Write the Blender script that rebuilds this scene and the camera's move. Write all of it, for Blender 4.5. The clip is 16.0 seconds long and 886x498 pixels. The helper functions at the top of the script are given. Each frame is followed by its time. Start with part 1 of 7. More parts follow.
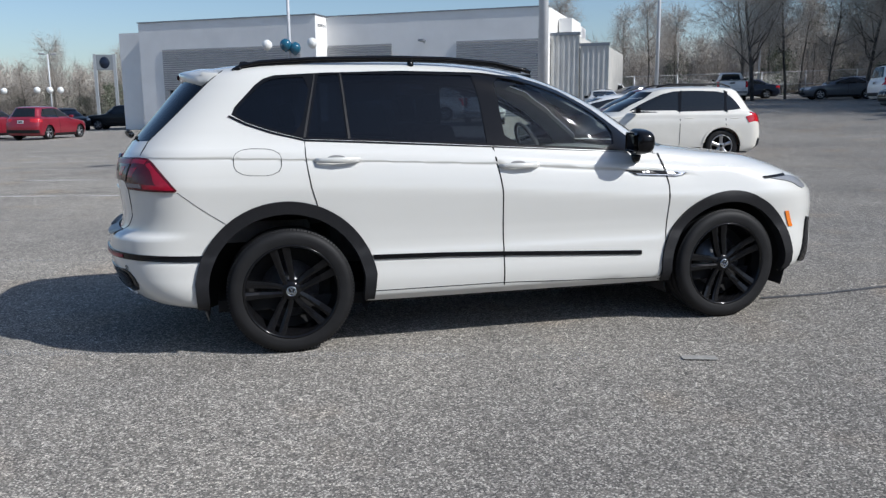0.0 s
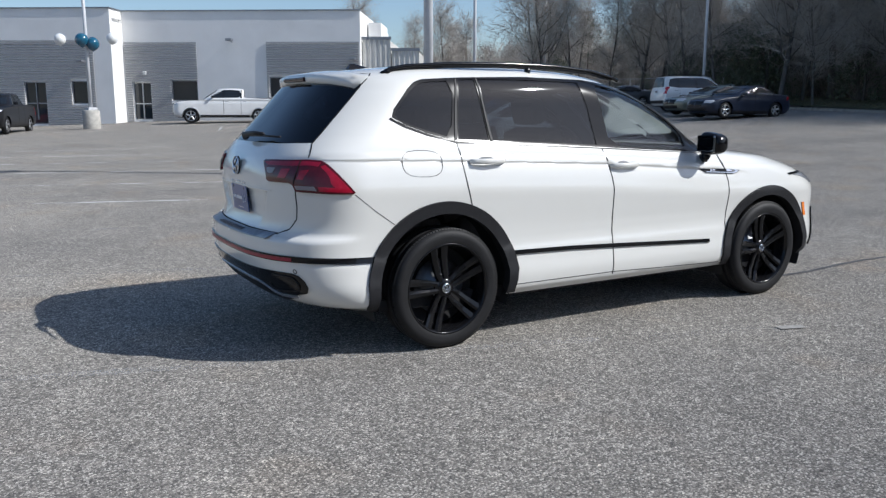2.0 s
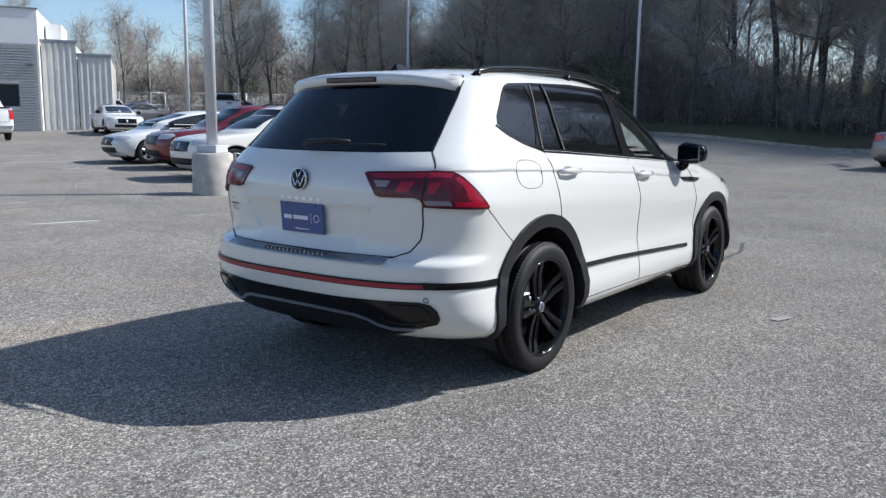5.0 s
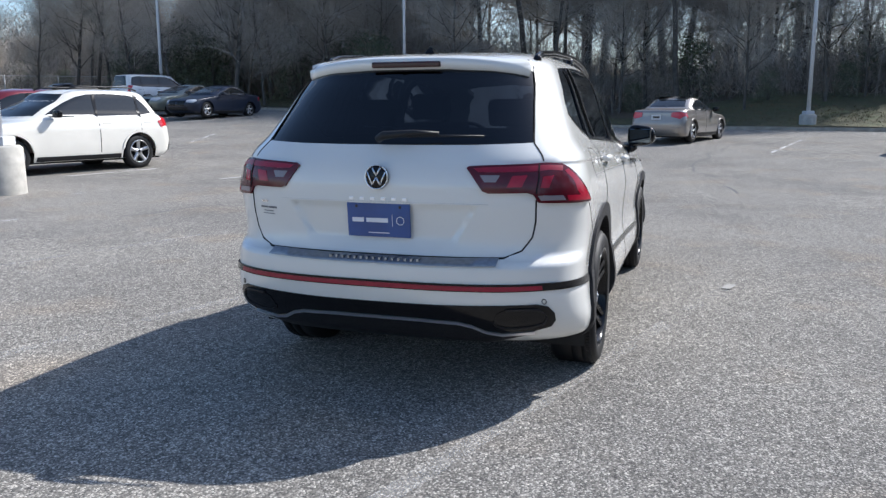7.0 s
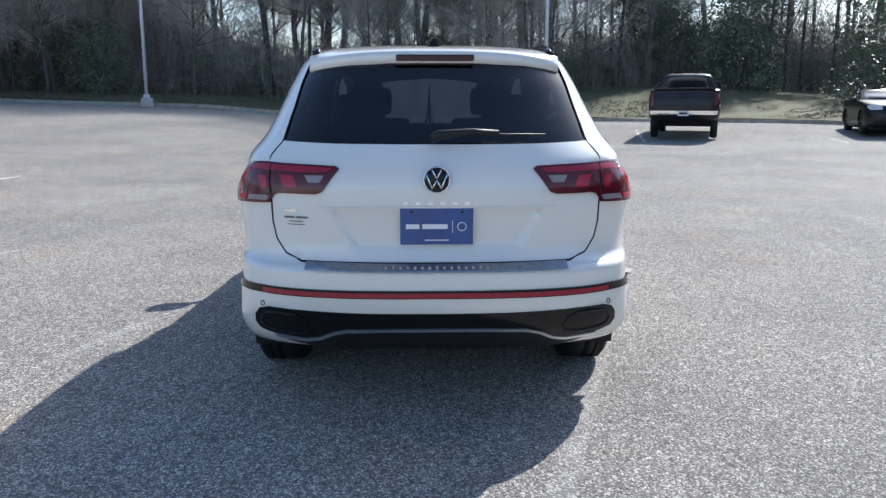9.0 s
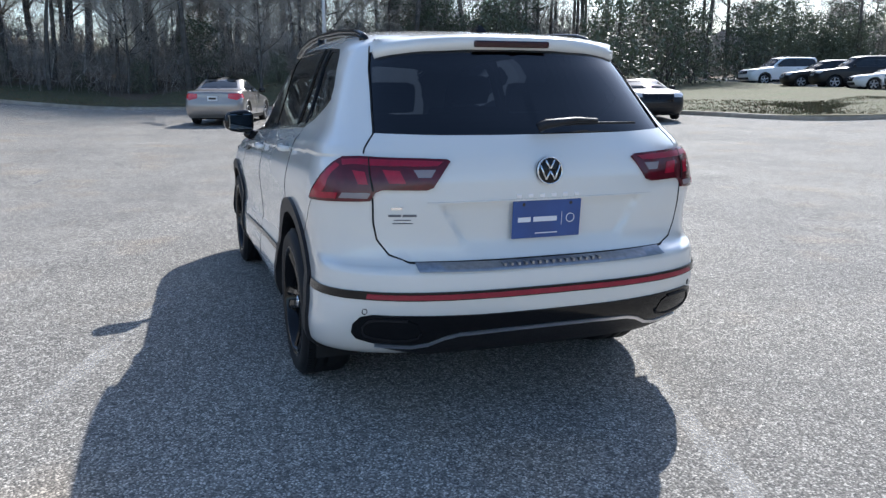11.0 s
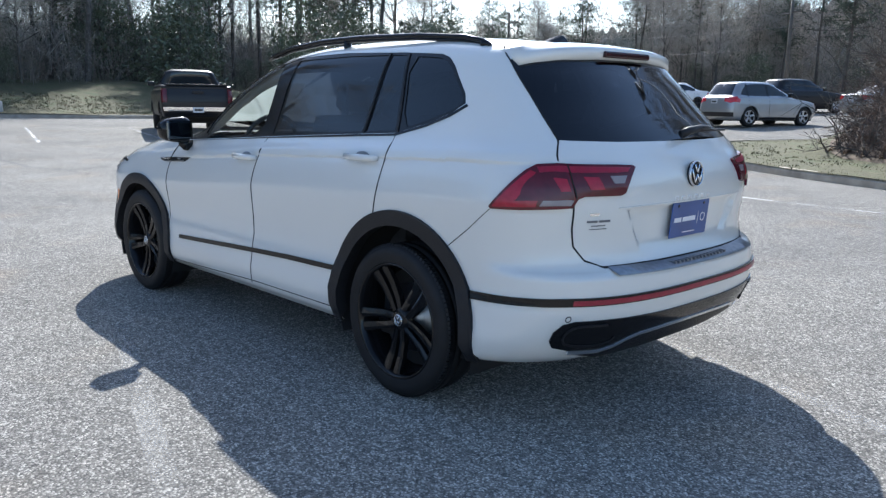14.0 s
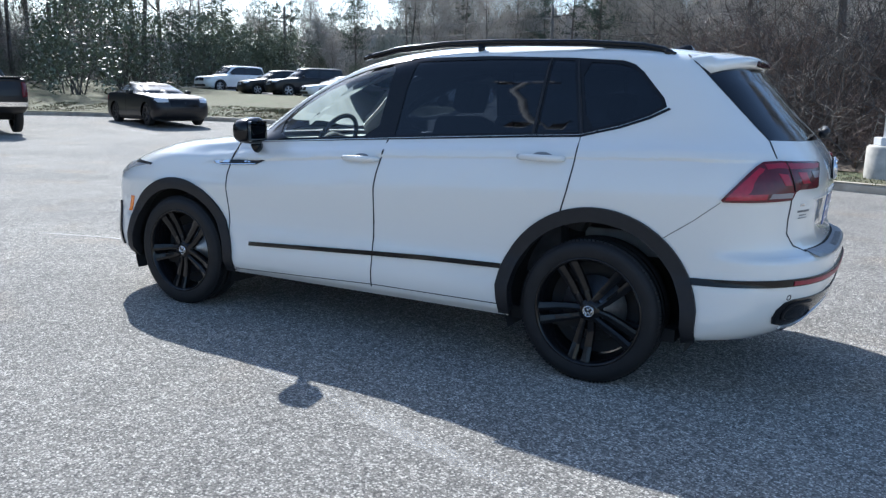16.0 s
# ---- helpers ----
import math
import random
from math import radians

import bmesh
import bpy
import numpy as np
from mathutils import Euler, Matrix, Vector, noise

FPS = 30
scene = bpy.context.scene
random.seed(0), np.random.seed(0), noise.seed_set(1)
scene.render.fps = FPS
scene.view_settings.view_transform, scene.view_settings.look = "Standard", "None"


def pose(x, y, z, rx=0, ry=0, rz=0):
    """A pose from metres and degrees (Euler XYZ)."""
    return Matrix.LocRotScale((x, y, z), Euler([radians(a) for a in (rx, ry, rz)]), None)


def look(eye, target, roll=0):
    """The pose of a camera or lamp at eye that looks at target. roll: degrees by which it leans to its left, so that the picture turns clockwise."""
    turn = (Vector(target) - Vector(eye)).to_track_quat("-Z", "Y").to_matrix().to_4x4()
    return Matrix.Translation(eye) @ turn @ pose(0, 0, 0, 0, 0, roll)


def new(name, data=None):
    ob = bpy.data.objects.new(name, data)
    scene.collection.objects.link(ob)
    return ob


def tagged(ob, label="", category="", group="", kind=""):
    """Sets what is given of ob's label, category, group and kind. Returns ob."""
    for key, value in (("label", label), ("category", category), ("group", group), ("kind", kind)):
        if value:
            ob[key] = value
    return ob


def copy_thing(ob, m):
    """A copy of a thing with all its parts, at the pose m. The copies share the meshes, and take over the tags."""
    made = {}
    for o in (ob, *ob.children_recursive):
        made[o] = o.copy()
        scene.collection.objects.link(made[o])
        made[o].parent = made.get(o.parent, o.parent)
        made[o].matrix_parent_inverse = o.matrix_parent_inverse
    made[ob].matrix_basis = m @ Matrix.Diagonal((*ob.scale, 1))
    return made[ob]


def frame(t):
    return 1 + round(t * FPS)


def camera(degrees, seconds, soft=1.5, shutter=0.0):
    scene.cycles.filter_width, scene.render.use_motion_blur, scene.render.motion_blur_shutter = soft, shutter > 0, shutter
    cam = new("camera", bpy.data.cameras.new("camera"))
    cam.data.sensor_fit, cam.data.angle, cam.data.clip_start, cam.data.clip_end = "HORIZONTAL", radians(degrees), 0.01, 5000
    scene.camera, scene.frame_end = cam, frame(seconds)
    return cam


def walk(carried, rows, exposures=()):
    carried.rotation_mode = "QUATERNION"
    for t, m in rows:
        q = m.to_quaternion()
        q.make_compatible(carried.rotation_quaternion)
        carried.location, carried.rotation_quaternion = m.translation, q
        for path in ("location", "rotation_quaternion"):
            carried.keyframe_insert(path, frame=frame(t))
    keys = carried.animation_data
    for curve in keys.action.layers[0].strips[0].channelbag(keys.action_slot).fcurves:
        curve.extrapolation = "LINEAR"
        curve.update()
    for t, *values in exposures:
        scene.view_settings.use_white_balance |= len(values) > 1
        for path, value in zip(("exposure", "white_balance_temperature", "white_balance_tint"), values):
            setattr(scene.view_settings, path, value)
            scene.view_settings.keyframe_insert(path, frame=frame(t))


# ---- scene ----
cam = camera(58.5, 16.0, soft=1.35)
PATH = [
    (0, (-1.672, -5.321, 1.368), (-1.173, -3.416, 1.019), -0.5),
    (0.5, (-2.224, -5.278, 1.389), (-1.588, -3.414, 1.039), -0.2),
    (1, (-2.724, -5.134, 1.397), (-1.968, -3.316, 1.044), -0.1),
    (1.5, (-3.258, -5.006, 1.392), (-2.38, -3.244, 1.041), 0.0),
    (2, (-3.707, -4.764, 1.381), (-2.709, -3.066, 1.037), 0.1),
    (2.5, (-4.101, -4.478, 1.374), (-2.983, -2.853, 1.043), 0.1),
    (3, (-4.481, -4.186, 1.365), (-3.245, -2.647, 1.047), 0.0),
    (3.5, (-4.712, -3.862, 1.352), (-3.37, -2.411, 1.05), -0.0),
    (6, (-5.346, -2.244, 1.306), (-3.603, -1.319, 0.984), 0.8),
    (6.5, (-5.468, -1.822, 1.332), (-3.653, -1.051, 0.998), 0.4),
    (7, (-5.618, -1.362, 1.345), (-3.743, -0.757, 1.002), -0.1),
    (7.5, (-5.663, -0.893, 1.37), (-3.742, -0.461, 1.018), -0.4),
    (8, (-5.721, -0.472, 1.373), (-3.77, -0.211, 1.019), -0.4),
    (8.5, (-5.67, -0.206, 1.373), (-3.705, -0.104, 1.014), -0.2),
    (11, (-5.194, 1.441, 1.37), (-3.343, 0.795, 0.978), -0.1),
    (11.5, (-5.049, 1.815, 1.386), (-3.252, 1.031, 0.993), -0.5),
    (12, (-4.918, 2.205, 1.383), (-3.189, 1.274, 1.005), -0.4),
    (12.5, (-4.742, 2.47, 1.366), (-3.085, 1.411, 1.001), -0.2),
    (13, (-4.588, 2.681, 1.363), (-3.004, 1.514, 1.006), 0.1),
    (13.5, (-4.408, 2.915, 1.347), (-2.899, 1.652, 0.989), 0.4),
    (14, (-4.101, 3.147, 1.349), (-2.671, 1.797, 0.984), 0.7),
    (14.5, (-3.773, 3.484, 1.343), (-2.432, 2.047, 0.973), 0.8),
    (15, (-3.392, 3.809, 1.328), (-2.155, 2.283, 0.955), 1.0),
    (15.5, (-3.005, 4.17, 1.334), (-1.894, 2.548, 0.964), 1.1),
    (16, (-2.613, 4.484, 1.352), (-1.647, 2.772, 0.985), 1.1),
]
EXPOSURE = [(0, 0.05, 6000, 9), (3.5, 0.37, 5980, 9), (7, 0.80, 6040, 10), (8.5, 1.10, 6060, 10), (11, 1.10, 6040, 9), (13.5, 1.16, 5980, 8), (16, 1.16, 5840, 7)]
walk(cam, [(t, look(eye, target, roll)) for t, eye, target, roll in PATH], EXPOSURE)

# ---- world, sun and exposure ----
SUN_AZ, SUN_EL = radians(-38.7), radians(40.0)
world = bpy.data.worlds.new("sky")
scene.world = world
world.use_nodes = True
wn = world.node_tree.nodes
sky = wn.new("ShaderNodeTexSky")
sky.sky_type = "NISHITA"
sky.sun_disc = False
sky.sun_elevation = SUN_EL
sky.sun_rotation = radians(90) - SUN_AZ
sky.air_density, sky.dust_density, sky.ozone_density = 1.0, 1.0, 2.2
wn["Background"].inputs["Strength"].default_value = 0.110
world.node_tree.links.new(sky.outputs[0], wn["Background"].inputs["Color"])
sun_data = bpy.data.lights.new("sun", "SUN")
sun_data.energy, sun_data.angle, sun_data.color = 4.3, radians(0.55), (1.0, 0.95, 0.88)
sun = new("sun", sun_data)
sun.matrix_world = look((0, 0, 0), (-math.cos(SUN_EL) * math.cos(SUN_AZ), -math.cos(SUN_EL) * math.sin(SUN_AZ), -math.sin(SUN_EL)))
scene.view_settings.exposure = 0.0


# ---- materials ----
def material(name, colour, rough=0.5, metal=0.0, coat=0.0, vary=0.0, scale=5.0, bump=0.0, bump_scale=200.0, spec=0.5):
    m = bpy.data.materials.new(name)
    m.use_nodes = True
    nt = m.node_tree
    b = nt.nodes["Principled BSDF"]
    b.inputs["Base Color"].default_value = (*colour, 1)
    b.inputs["Roughness"].default_value = rough
    b.inputs["Metallic"].default_value = metal
    b.inputs["Coat Weight"].default_value = coat
    b.inputs["Coat Roughness"].default_value = 0.04
    b.inputs["Specular IOR Level"].default_value = spec
    if vary or bump:
        co = nt.nodes.new("ShaderNodeTexCoord")
    if vary:
        n = nt.nodes.new("ShaderNodeTexNoise")
        n.inputs["Scale"].default_value, n.inputs["Detail"].default_value = scale, 6
        r = nt.nodes.new("ShaderNodeValToRGB")
        lo, hi = 1 - vary, 1 + vary
        r.color_ramp.elements[0].position, r.color_ramp.elements[1].position = 0.3, 0.7
        r.color_ramp.elements[0].color = (*[c * lo for c in colour], 1)
        r.color_ramp.elements[1].color = (*[min(1, c * hi) for c in colour], 1)
        nt.links.new(co.outputs["Object"], n.inputs["Vector"])
        nt.links.new(n.outputs["Fac"], r.inputs["Fac"])
        nt.links.new(r.outputs["Color"], b.inputs["Base Color"])
    if bump:
        n2 = nt.nodes.new("ShaderNodeTexNoise")
        n2.inputs["Scale"].default_value, n2.inputs["Detail"].default_value = bump_scale, 4
        bp = nt.nodes.new("ShaderNodeBump")
        bp.inputs["Strength"].default_value, bp.inputs["Distance"].default_value = bump, 0.01
        nt.links.new(co.outputs["Object"], n2.inputs["Vector"])
        nt.links.new(n2.outputs["Fac"], bp.inputs["Height"])
        nt.links.new(bp.outputs["Normal"], b.inputs["Normal"])
    return m


def glass(name, tint, gloss_rough=0.02, ior=1.5):
    """Thin tinted pane: what passes through is tinted, Fresnel drives the gloss."""
    m = bpy.data.materials.new(name)
    m.use_nodes = True
    nt = m.node_tree
    nt.nodes.remove(nt.nodes["Principled BSDF"])
    out = nt.nodes["Material Output"]
    tr, gl, mx, fr = (nt.nodes.new(k) for k in ("ShaderNodeBsdfTransparent", "ShaderNodeBsdfGlossy", "ShaderNodeMixShader", "ShaderNodeFresnel"))
    tr.inputs["Color"].default_value = (*tint, 1)
    gl.inputs["Color"].default_value = (0.95, 0.97, 1.0, 1)
    gl.inputs["Roughness"].default_value = gloss_rough
    fr.inputs["IOR"].default_value = ior
    nt.links.new(fr.outputs[0], mx.inputs[0])
    nt.links.new(tr.outputs[0], mx.inputs[1])
    nt.links.new(gl.outputs[0], mx.inputs[2])
    nt.links.new(mx.outputs[0], out.inputs["Surface"])
    return m


def ramp(nt, fac, stops):
    r = nt.nodes.new("ShaderNodeValToRGB")
    e = r.color_ramp.elements
    while len(e) < len(stops):
        e.new(0.5)
    for el, (p, c) in zip(e, stops):
        el.position, el.color = p, (*c, 1)
    nt.links.new(fac, r.inputs["Fac"])
    return r.outputs["Color"]


def mix(nt, a, b, fac, mode="MIX"):
    n = nt.nodes.new("ShaderNodeMix")
    n.data_type, n.blend_type = "RGBA", mode
    for sock, v in ((n.inputs[0], fac), (n.inputs[6], a), (n.inputs[7], b)):
        if isinstance(v, (int, float)):
            sock.default_value = v
        elif isinstance(v, tuple):
            sock.default_value = (*v, 1)
        else:
            nt.links.new(v, sock)
    return n.outputs[2]


def tex(nt, kind, scale, vec, detail=4.0, rough=0.5):
    n = nt.nodes.new("ShaderNodeTex" + kind)
    n.inputs["Scale"].default_value = scale
    if kind == "Noise":
        n.inputs["Detail"].default_value, n.inputs["Roughness"].default_value = detail, rough
    nt.links.new(vec, n.inputs["Vector"])
    return n


def asphalt_material():
    m = bpy.data.materials.new("worn_asphalt")
    m.use_nodes = True
    nt = m.node_tree
    b = nt.nodes["Principled BSDF"]
    geo = nt.nodes.new("ShaderNodeNewGeometry")
    pos = geo.outputs["Position"]
    stones = tex(nt, "Voronoi", 125.0, pos)
    chips = tex(nt, "Voronoi", 44.0, pos)
    grit = tex(nt, "Noise", 260.0, pos, 3.0, 0.7)
    clump = tex(nt, "Noise", 21.0, pos, 4.0, 0.7)
    blot = tex(nt, "Noise", 0.35, pos, 5.0, 0.6)
    stain = tex(nt, "Noise", 1.7, pos, 6.0, 0.65)
    rust = tex(nt, "Noise", 0.9, pos, 3.0, 0.5)
    sep, sep2 = nt.nodes.new("ShaderNodeSeparateColor"), nt.nodes.new("ShaderNodeSeparateColor")
    nt.links.new(stones.outputs["Color"], sep.inputs[0])
    nt.links.new(chips.outputs["Color"], sep2.inputs[0])
    speck = ramp(nt, sep.outputs[0], [(0.0, (0.115, 0.115, 0.115)), (0.38, (0.205, 0.20, 0.192)), (0.68, (0.27, 0.263, 0.252)), (0.95, (0.53, 0.52, 0.50))])
    joints = ramp(nt, stones.outputs["Distance"], [(0.3, (1, 1, 1)), (0.75, (0.25, 0.25, 0.26))])
    c = mix(nt, speck, joints, 0.55, "MULTIPLY")
    c = mix(nt, c, ramp(nt, grit.outputs["Fac"], [(0.3, (0.7, 0.7, 0.7)), (0.7, (1.3, 1.3, 1.3))]), 0.6, "MULTIPLY")
    c = mix(nt, c, ramp(nt, sep2.outputs[1], [(0.0, (0.72, 0.72, 0.72)), (0.7, (1.05, 1.05, 1.05)), (1.0, (1.45, 1.43, 1.4))]), 0.45, "MULTIPLY")
    c = mix(nt, c, ramp(nt, clump.outputs["Fac"], [(0.33, (0.62, 0.62, 0.63)), (0.67, (1.42, 1.41, 1.38))]), 0.5, "MULTIPLY")
    c = mix(nt, c, ramp(nt, blot.outputs["Fac"], [(0.35, (0.86, 0.86, 0.87)), (0.65, (1.12, 1.11, 1.09))]), 1.0, "MULTIPLY")
    c = mix(nt, c, ramp(nt, stain.outputs["Fac"], [(0.3, (0.85, 0.85, 0.85)), (0.6, (1.05, 1.05, 1.05))]), 0.7, "MULTIPLY")
    c = mix(nt, c, ramp(nt, rust.outputs["Fac"], [(0.55, (1, 1, 1)), (0.75, (1.12, 1.0, 0.88))]), 0.8, "MULTIPLY")
    c = mix(nt, c, (1.15, 1.105, 1.035), 1.0, "MULTIPLY")
    nt.links.new(c, b.inputs["Base Color"])
    b.inputs["Roughness"].default_value = 0.8
    b.inputs["Diffuse Roughness"].default_value = 0.4
    b.inputs["Specular IOR Level"].default_value = 0.10
    bp = nt.nodes.new("ShaderNodeBump")
    bp.inputs["Strength"].default_value, bp.inputs["Distance"].default_value = 0.4, 0.006
    nt.links.new(stones.outputs["Distance"], bp.inputs["Height"])
    bp.invert = True
    nt.links.new(bp.outputs["Normal"], b.inputs["Normal"])
    return m


def ground_mix(name, cols, scale, bump=0.4):
    m = bpy.data.materials.new(name)
    m.use_nodes = True
    nt = m.node_tree
    b = nt.nodes["Principled BSDF"]
    pos = nt.nodes.new("ShaderNodeNewGeometry").outputs["Position"]
    a, f = tex(nt, "Noise", scale, pos, 6.0, 0.7), tex(nt, "Noise", scale * 14, pos, 4.0, 0.7)
    c = ramp(nt, a.outputs["Fac"], [(0.3, cols[0]), (0.5, cols[1]), (0.7, cols[2])])
    c = mix(nt, c, ramp(nt, f.outputs["Fac"], [(0.3, (0.5, 0.5, 0.5)), (0.7, (1.4, 1.4, 1.4))]), 0.8, "MULTIPLY")
    nt.links.new(c, b.inputs["Base Color"])
    b.inputs["Roughness"].default_value = 0.95
    bp = nt.nodes.new("ShaderNodeBump")
    bp.inputs["Strength"].default_value, bp.inputs["Distance"].default_value = bump, 0.05
    nt.links.new(f.outputs["Fac"], bp.inputs["Height"])
    nt.links.new(bp.outputs["Normal"], b.inputs["Normal"])
    return m


ASPHALT = asphalt_material()
GRASS = ground_mix("winter_grass", [(0.058, 0.058, 0.026), (0.088, 0.082, 0.040), (0.050, 0.076, 0.023)], 0.9)
WOODS_FLOOR = ground_mix("leaf_litter", [(0.07, 0.05, 0.035), (0.11, 0.08, 0.055), (0.14, 0.11, 0.075)], 1.2)
CONCRETE = material("concrete", (0.42, 0.40, 0.36), 0.85, vary=0.18, scale=6, bump=0.3, bump_scale=60)
KERB = material("kerb_concrete", (0.36, 0.315, 0.255), 0.85, vary=0.25, scale=4, bump=0.3, bump_scale=40)
WHITE_PAINT = material("white_car_paint", (0.70, 0.692, 0.655), 0.26, coat=1.0, spec=0.5)
BLACK_GLOSS = material("gloss_black", (0.007, 0.007, 0.008), 0.14, coat=0.1, spec=0.25)
BLACK_PLASTIC = material("grained_black_plastic", (0.012, 0.012, 0.014), 0.5, vary=0.15, scale=30, bump=0.15, bump_scale=600, spec=0.35)
RUBBER = material("tyre_rubber", (0.012, 0.012, 0.013), 0.62, vary=0.2, scale=14, bump=0.1, bump_scale=120, spec=0.3)
UNDERBODY = material("dark_underbody", (0.012, 0.012, 0.013), 0.85)
GAP = material("panel_gap", (0.01, 0.01, 0.01), 0.9)
CHROME = material("chrome", (0.75, 0.76, 0.78), 0.12, metal=1.0)
SATIN = material("satin_chrome", (0.80, 0.80, 0.82), 0.34, metal=1.0)
GUARD = material("dull_steel_guard", (0.30, 0.31, 0.33), 0.42, metal=1.0, vary=0.15, scale=40)
STEEL = material("brushed_steel", (0.45, 0.45, 0.46), 0.35, metal=1.0, vary=0.1, scale=40)
RED_LENS = material("smoked_red_lens", (0.085, 0.005, 0.012), 0.12, vary=0.2, scale=25)
RED_BRIGHT = material("bright_red_lens", (0.34, 0.008, 0.028), 0.15, vary=0.15, scale=40)
HIGH_LENS = material("dark_high_lens", (0.032, 0.004, 0.007), 0.15)
RED_DEEP = material("deep_red_lens", (0.27, 0.004, 0.026), 0.3, vary=0.15, scale=40)
HEAD_LENS = material("smoked_headlamp_lens", (0.26, 0.27, 0.29), 0.12, coat=1.0)
CLEAR_LENS = material("clear_lens", (0.25, 0.22, 0.23), 0.15)
ORANGE = material("amber_reflector", (0.85, 0.22, 0.02), 0.2, coat=1.0)
PLATE_BLUE = material("blue_plate", (0.010, 0.060, 0.235), 0.35, coat=0.4, vary=0.15, scale=8)
WHITE_MARK = material("white_print", (0.75, 0.75, 0.78), 0.5)
GREY_PRINT = material("grey_print", (0.13, 0.13, 0.14), 0.5)
BLACK_MARK = material("black_print", (0.02, 0.02, 0.02), 0.5)
INTERIOR = material("grey_cabin_trim", (0.24, 0.24, 0.24), 0.7, vary=0.15, scale=10)
SEAT = material("dark_seat_cloth", (0.045, 0.045, 0.05), 0.8, vary=0.2, scale=20, bump=0.2, bump_scale=300)
GLASS_FRONT = glass("pale_tinted_glass", (0.86, 0.92, 0.89))
GLASS_DARK = glass("privacy_glass", (0.05, 0.062, 0.085))
GLASS_REAR = glass("dark_rear_glass", (0.042, 0.052, 0.072))
CAR_GLASS = material("dark_car_window", (0.012, 0.015, 0.018), 0.05, spec=0.6)
MIRROR = material("mirror_glass", (0.10, 0.115, 0.125), 0.02, metal=1.0)


# ---- mesh helpers ----
def mesh_part(name, verts, faces, mat, parent=None, label="", normals=None, smooth=True):
    me = bpy.data.meshes.new(name)
    me.from_pydata(np.asarray([tuple(v) for v in verts] if not isinstance(verts, np.ndarray) else verts, float).tolist(), [], faces.tolist() if isinstance(faces, np.ndarray) else faces)
    me.materials.append(mat)
    me.polygons.foreach_set("use_smooth", np.full(len(me.polygons), smooth))
    me.update()
    if normals is not None:
        me.normals_split_custom_set_from_vertices(np.asarray(normals, float).tolist())
    ob = new(name, me)
    if parent is not None:
        ob.parent = parent
    if label:
        ob["label"] = label
    return ob


def part(name, bm, mat, parent=None, label="", smooth=False):
    me = bpy.data.meshes.new(name)
    bm.to_mesh(me)
    bm.free()
    me.materials.append(mat)
    me.polygons.foreach_set("use_smooth", [smooth] * len(me.polygons))
    ob = new(name, me)
    if parent is not None:
        ob.parent = parent
    if label:
        ob["label"] = label
    return ob


def add_box(bm, x0, x1, y0, y1, z0, z1, bevel=0.0, m=None):
    g = bmesh.ops.create_cube(bm, size=1.0)["verts"]
    t = Matrix.Translation(((x0 + x1) / 2, (y0 + y1) / 2, (z0 + z1) / 2)) @ Matrix.Diagonal((abs(x1 - x0), abs(y1 - y0), abs(z1 - z0), 1))
    bmesh.ops.transform(bm, matrix=(m @ t) if m is not None else t, verts=g)
    if bevel:
        es = list({e for v in g for e in v.link_edges})
        bmesh.ops.bevel(bm, geom=es, offset=bevel, segments=2, affect="EDGES", profile=0.6)
    return g


def box(name, x0, x1, y0, y1, z0, z1, mat, parent=None, label="", bevel=0.0, m=None, smooth=False):
    bm = bmesh.new()
    add_box(bm, x0, x1, y0, y1, z0, z1, bevel, m)
    return part(name, bm, mat, parent, label, smooth)


def rod_arrays(path, radii, sides=8, caps=True, squash=1.0):
    """Tube along a path of points; squash scales its section across."""
    p = [Vector(q) for q in path]
    radii = radii if hasattr(radii, "__len__") else [radii] * len(p)
    vs, fs = [], []
    for i, (q, r) in enumerate(zip(p, radii)):
        d = (p[min(i + 1, len(p) - 1)] - p[max(i - 1, 0)]).normalized()
        up = Vector((0, 0, 1)) if abs(d.z) < 0.95 else Vector((1, 0, 0))
        a = d.cross(up).normalized()
        b = a.cross(d).normalized()
        for k in range(sides):
            an = 2 * math.pi * k / sides
            vs.append(q + a * (r * math.cos(an) * squash) + b * (r * math.sin(an)))
    for i in range(len(p) - 1):
        for k in range(sides):
            k2 = (k + 1) % sides
            fs.append((i * sides + k, i * sides + k2, (i + 1) * sides + k2, (i + 1) * sides + k))
    if caps:
        fs.append(tuple(range(sides))[::-1])
        fs.append(tuple(range((len(p) - 1) * sides, len(p) * sides)))
    return vs, fs


def rod(name, path, radii, mat, parent=None, label="", sides=8, squash=1.0):
    return mesh_part(name, *rod_arrays(path, radii, sides, True, squash), mat, parent, label)


def lathe_arrays(profile, sides=40, closed=False):
    """Profile of (radius, y) turned round the y axis."""
    vs, fs = [], []
    n = len(profile)
    for k in range(sides):
        a = 2 * math.pi * k / sides
        for r, y in profile:
            vs.append((r * math.cos(a), y, r * math.sin(a)))
    for k in range(sides):
        k2 = (k + 1) % sides
        for i in range(n if closed else n - 1):
            j = (i + 1) % n
            fs.append((k * n + i, k2 * n + i, k2 * n + j, k * n + j))
    return vs, fs


def lathe(name, profile, mat, parent=None, label="", sides=40, closed=False):
    return mesh_part(name, *lathe_arrays(profile, sides, closed), mat, parent, label)


def empty(name, m, label, category, group=""):
    ob = new(name)
    ob.matrix_basis = m
    return tagged(ob, label, category, group)


# ---- lofted car bodies ----
from mathutils.geometry import delaunay_2d_cdt


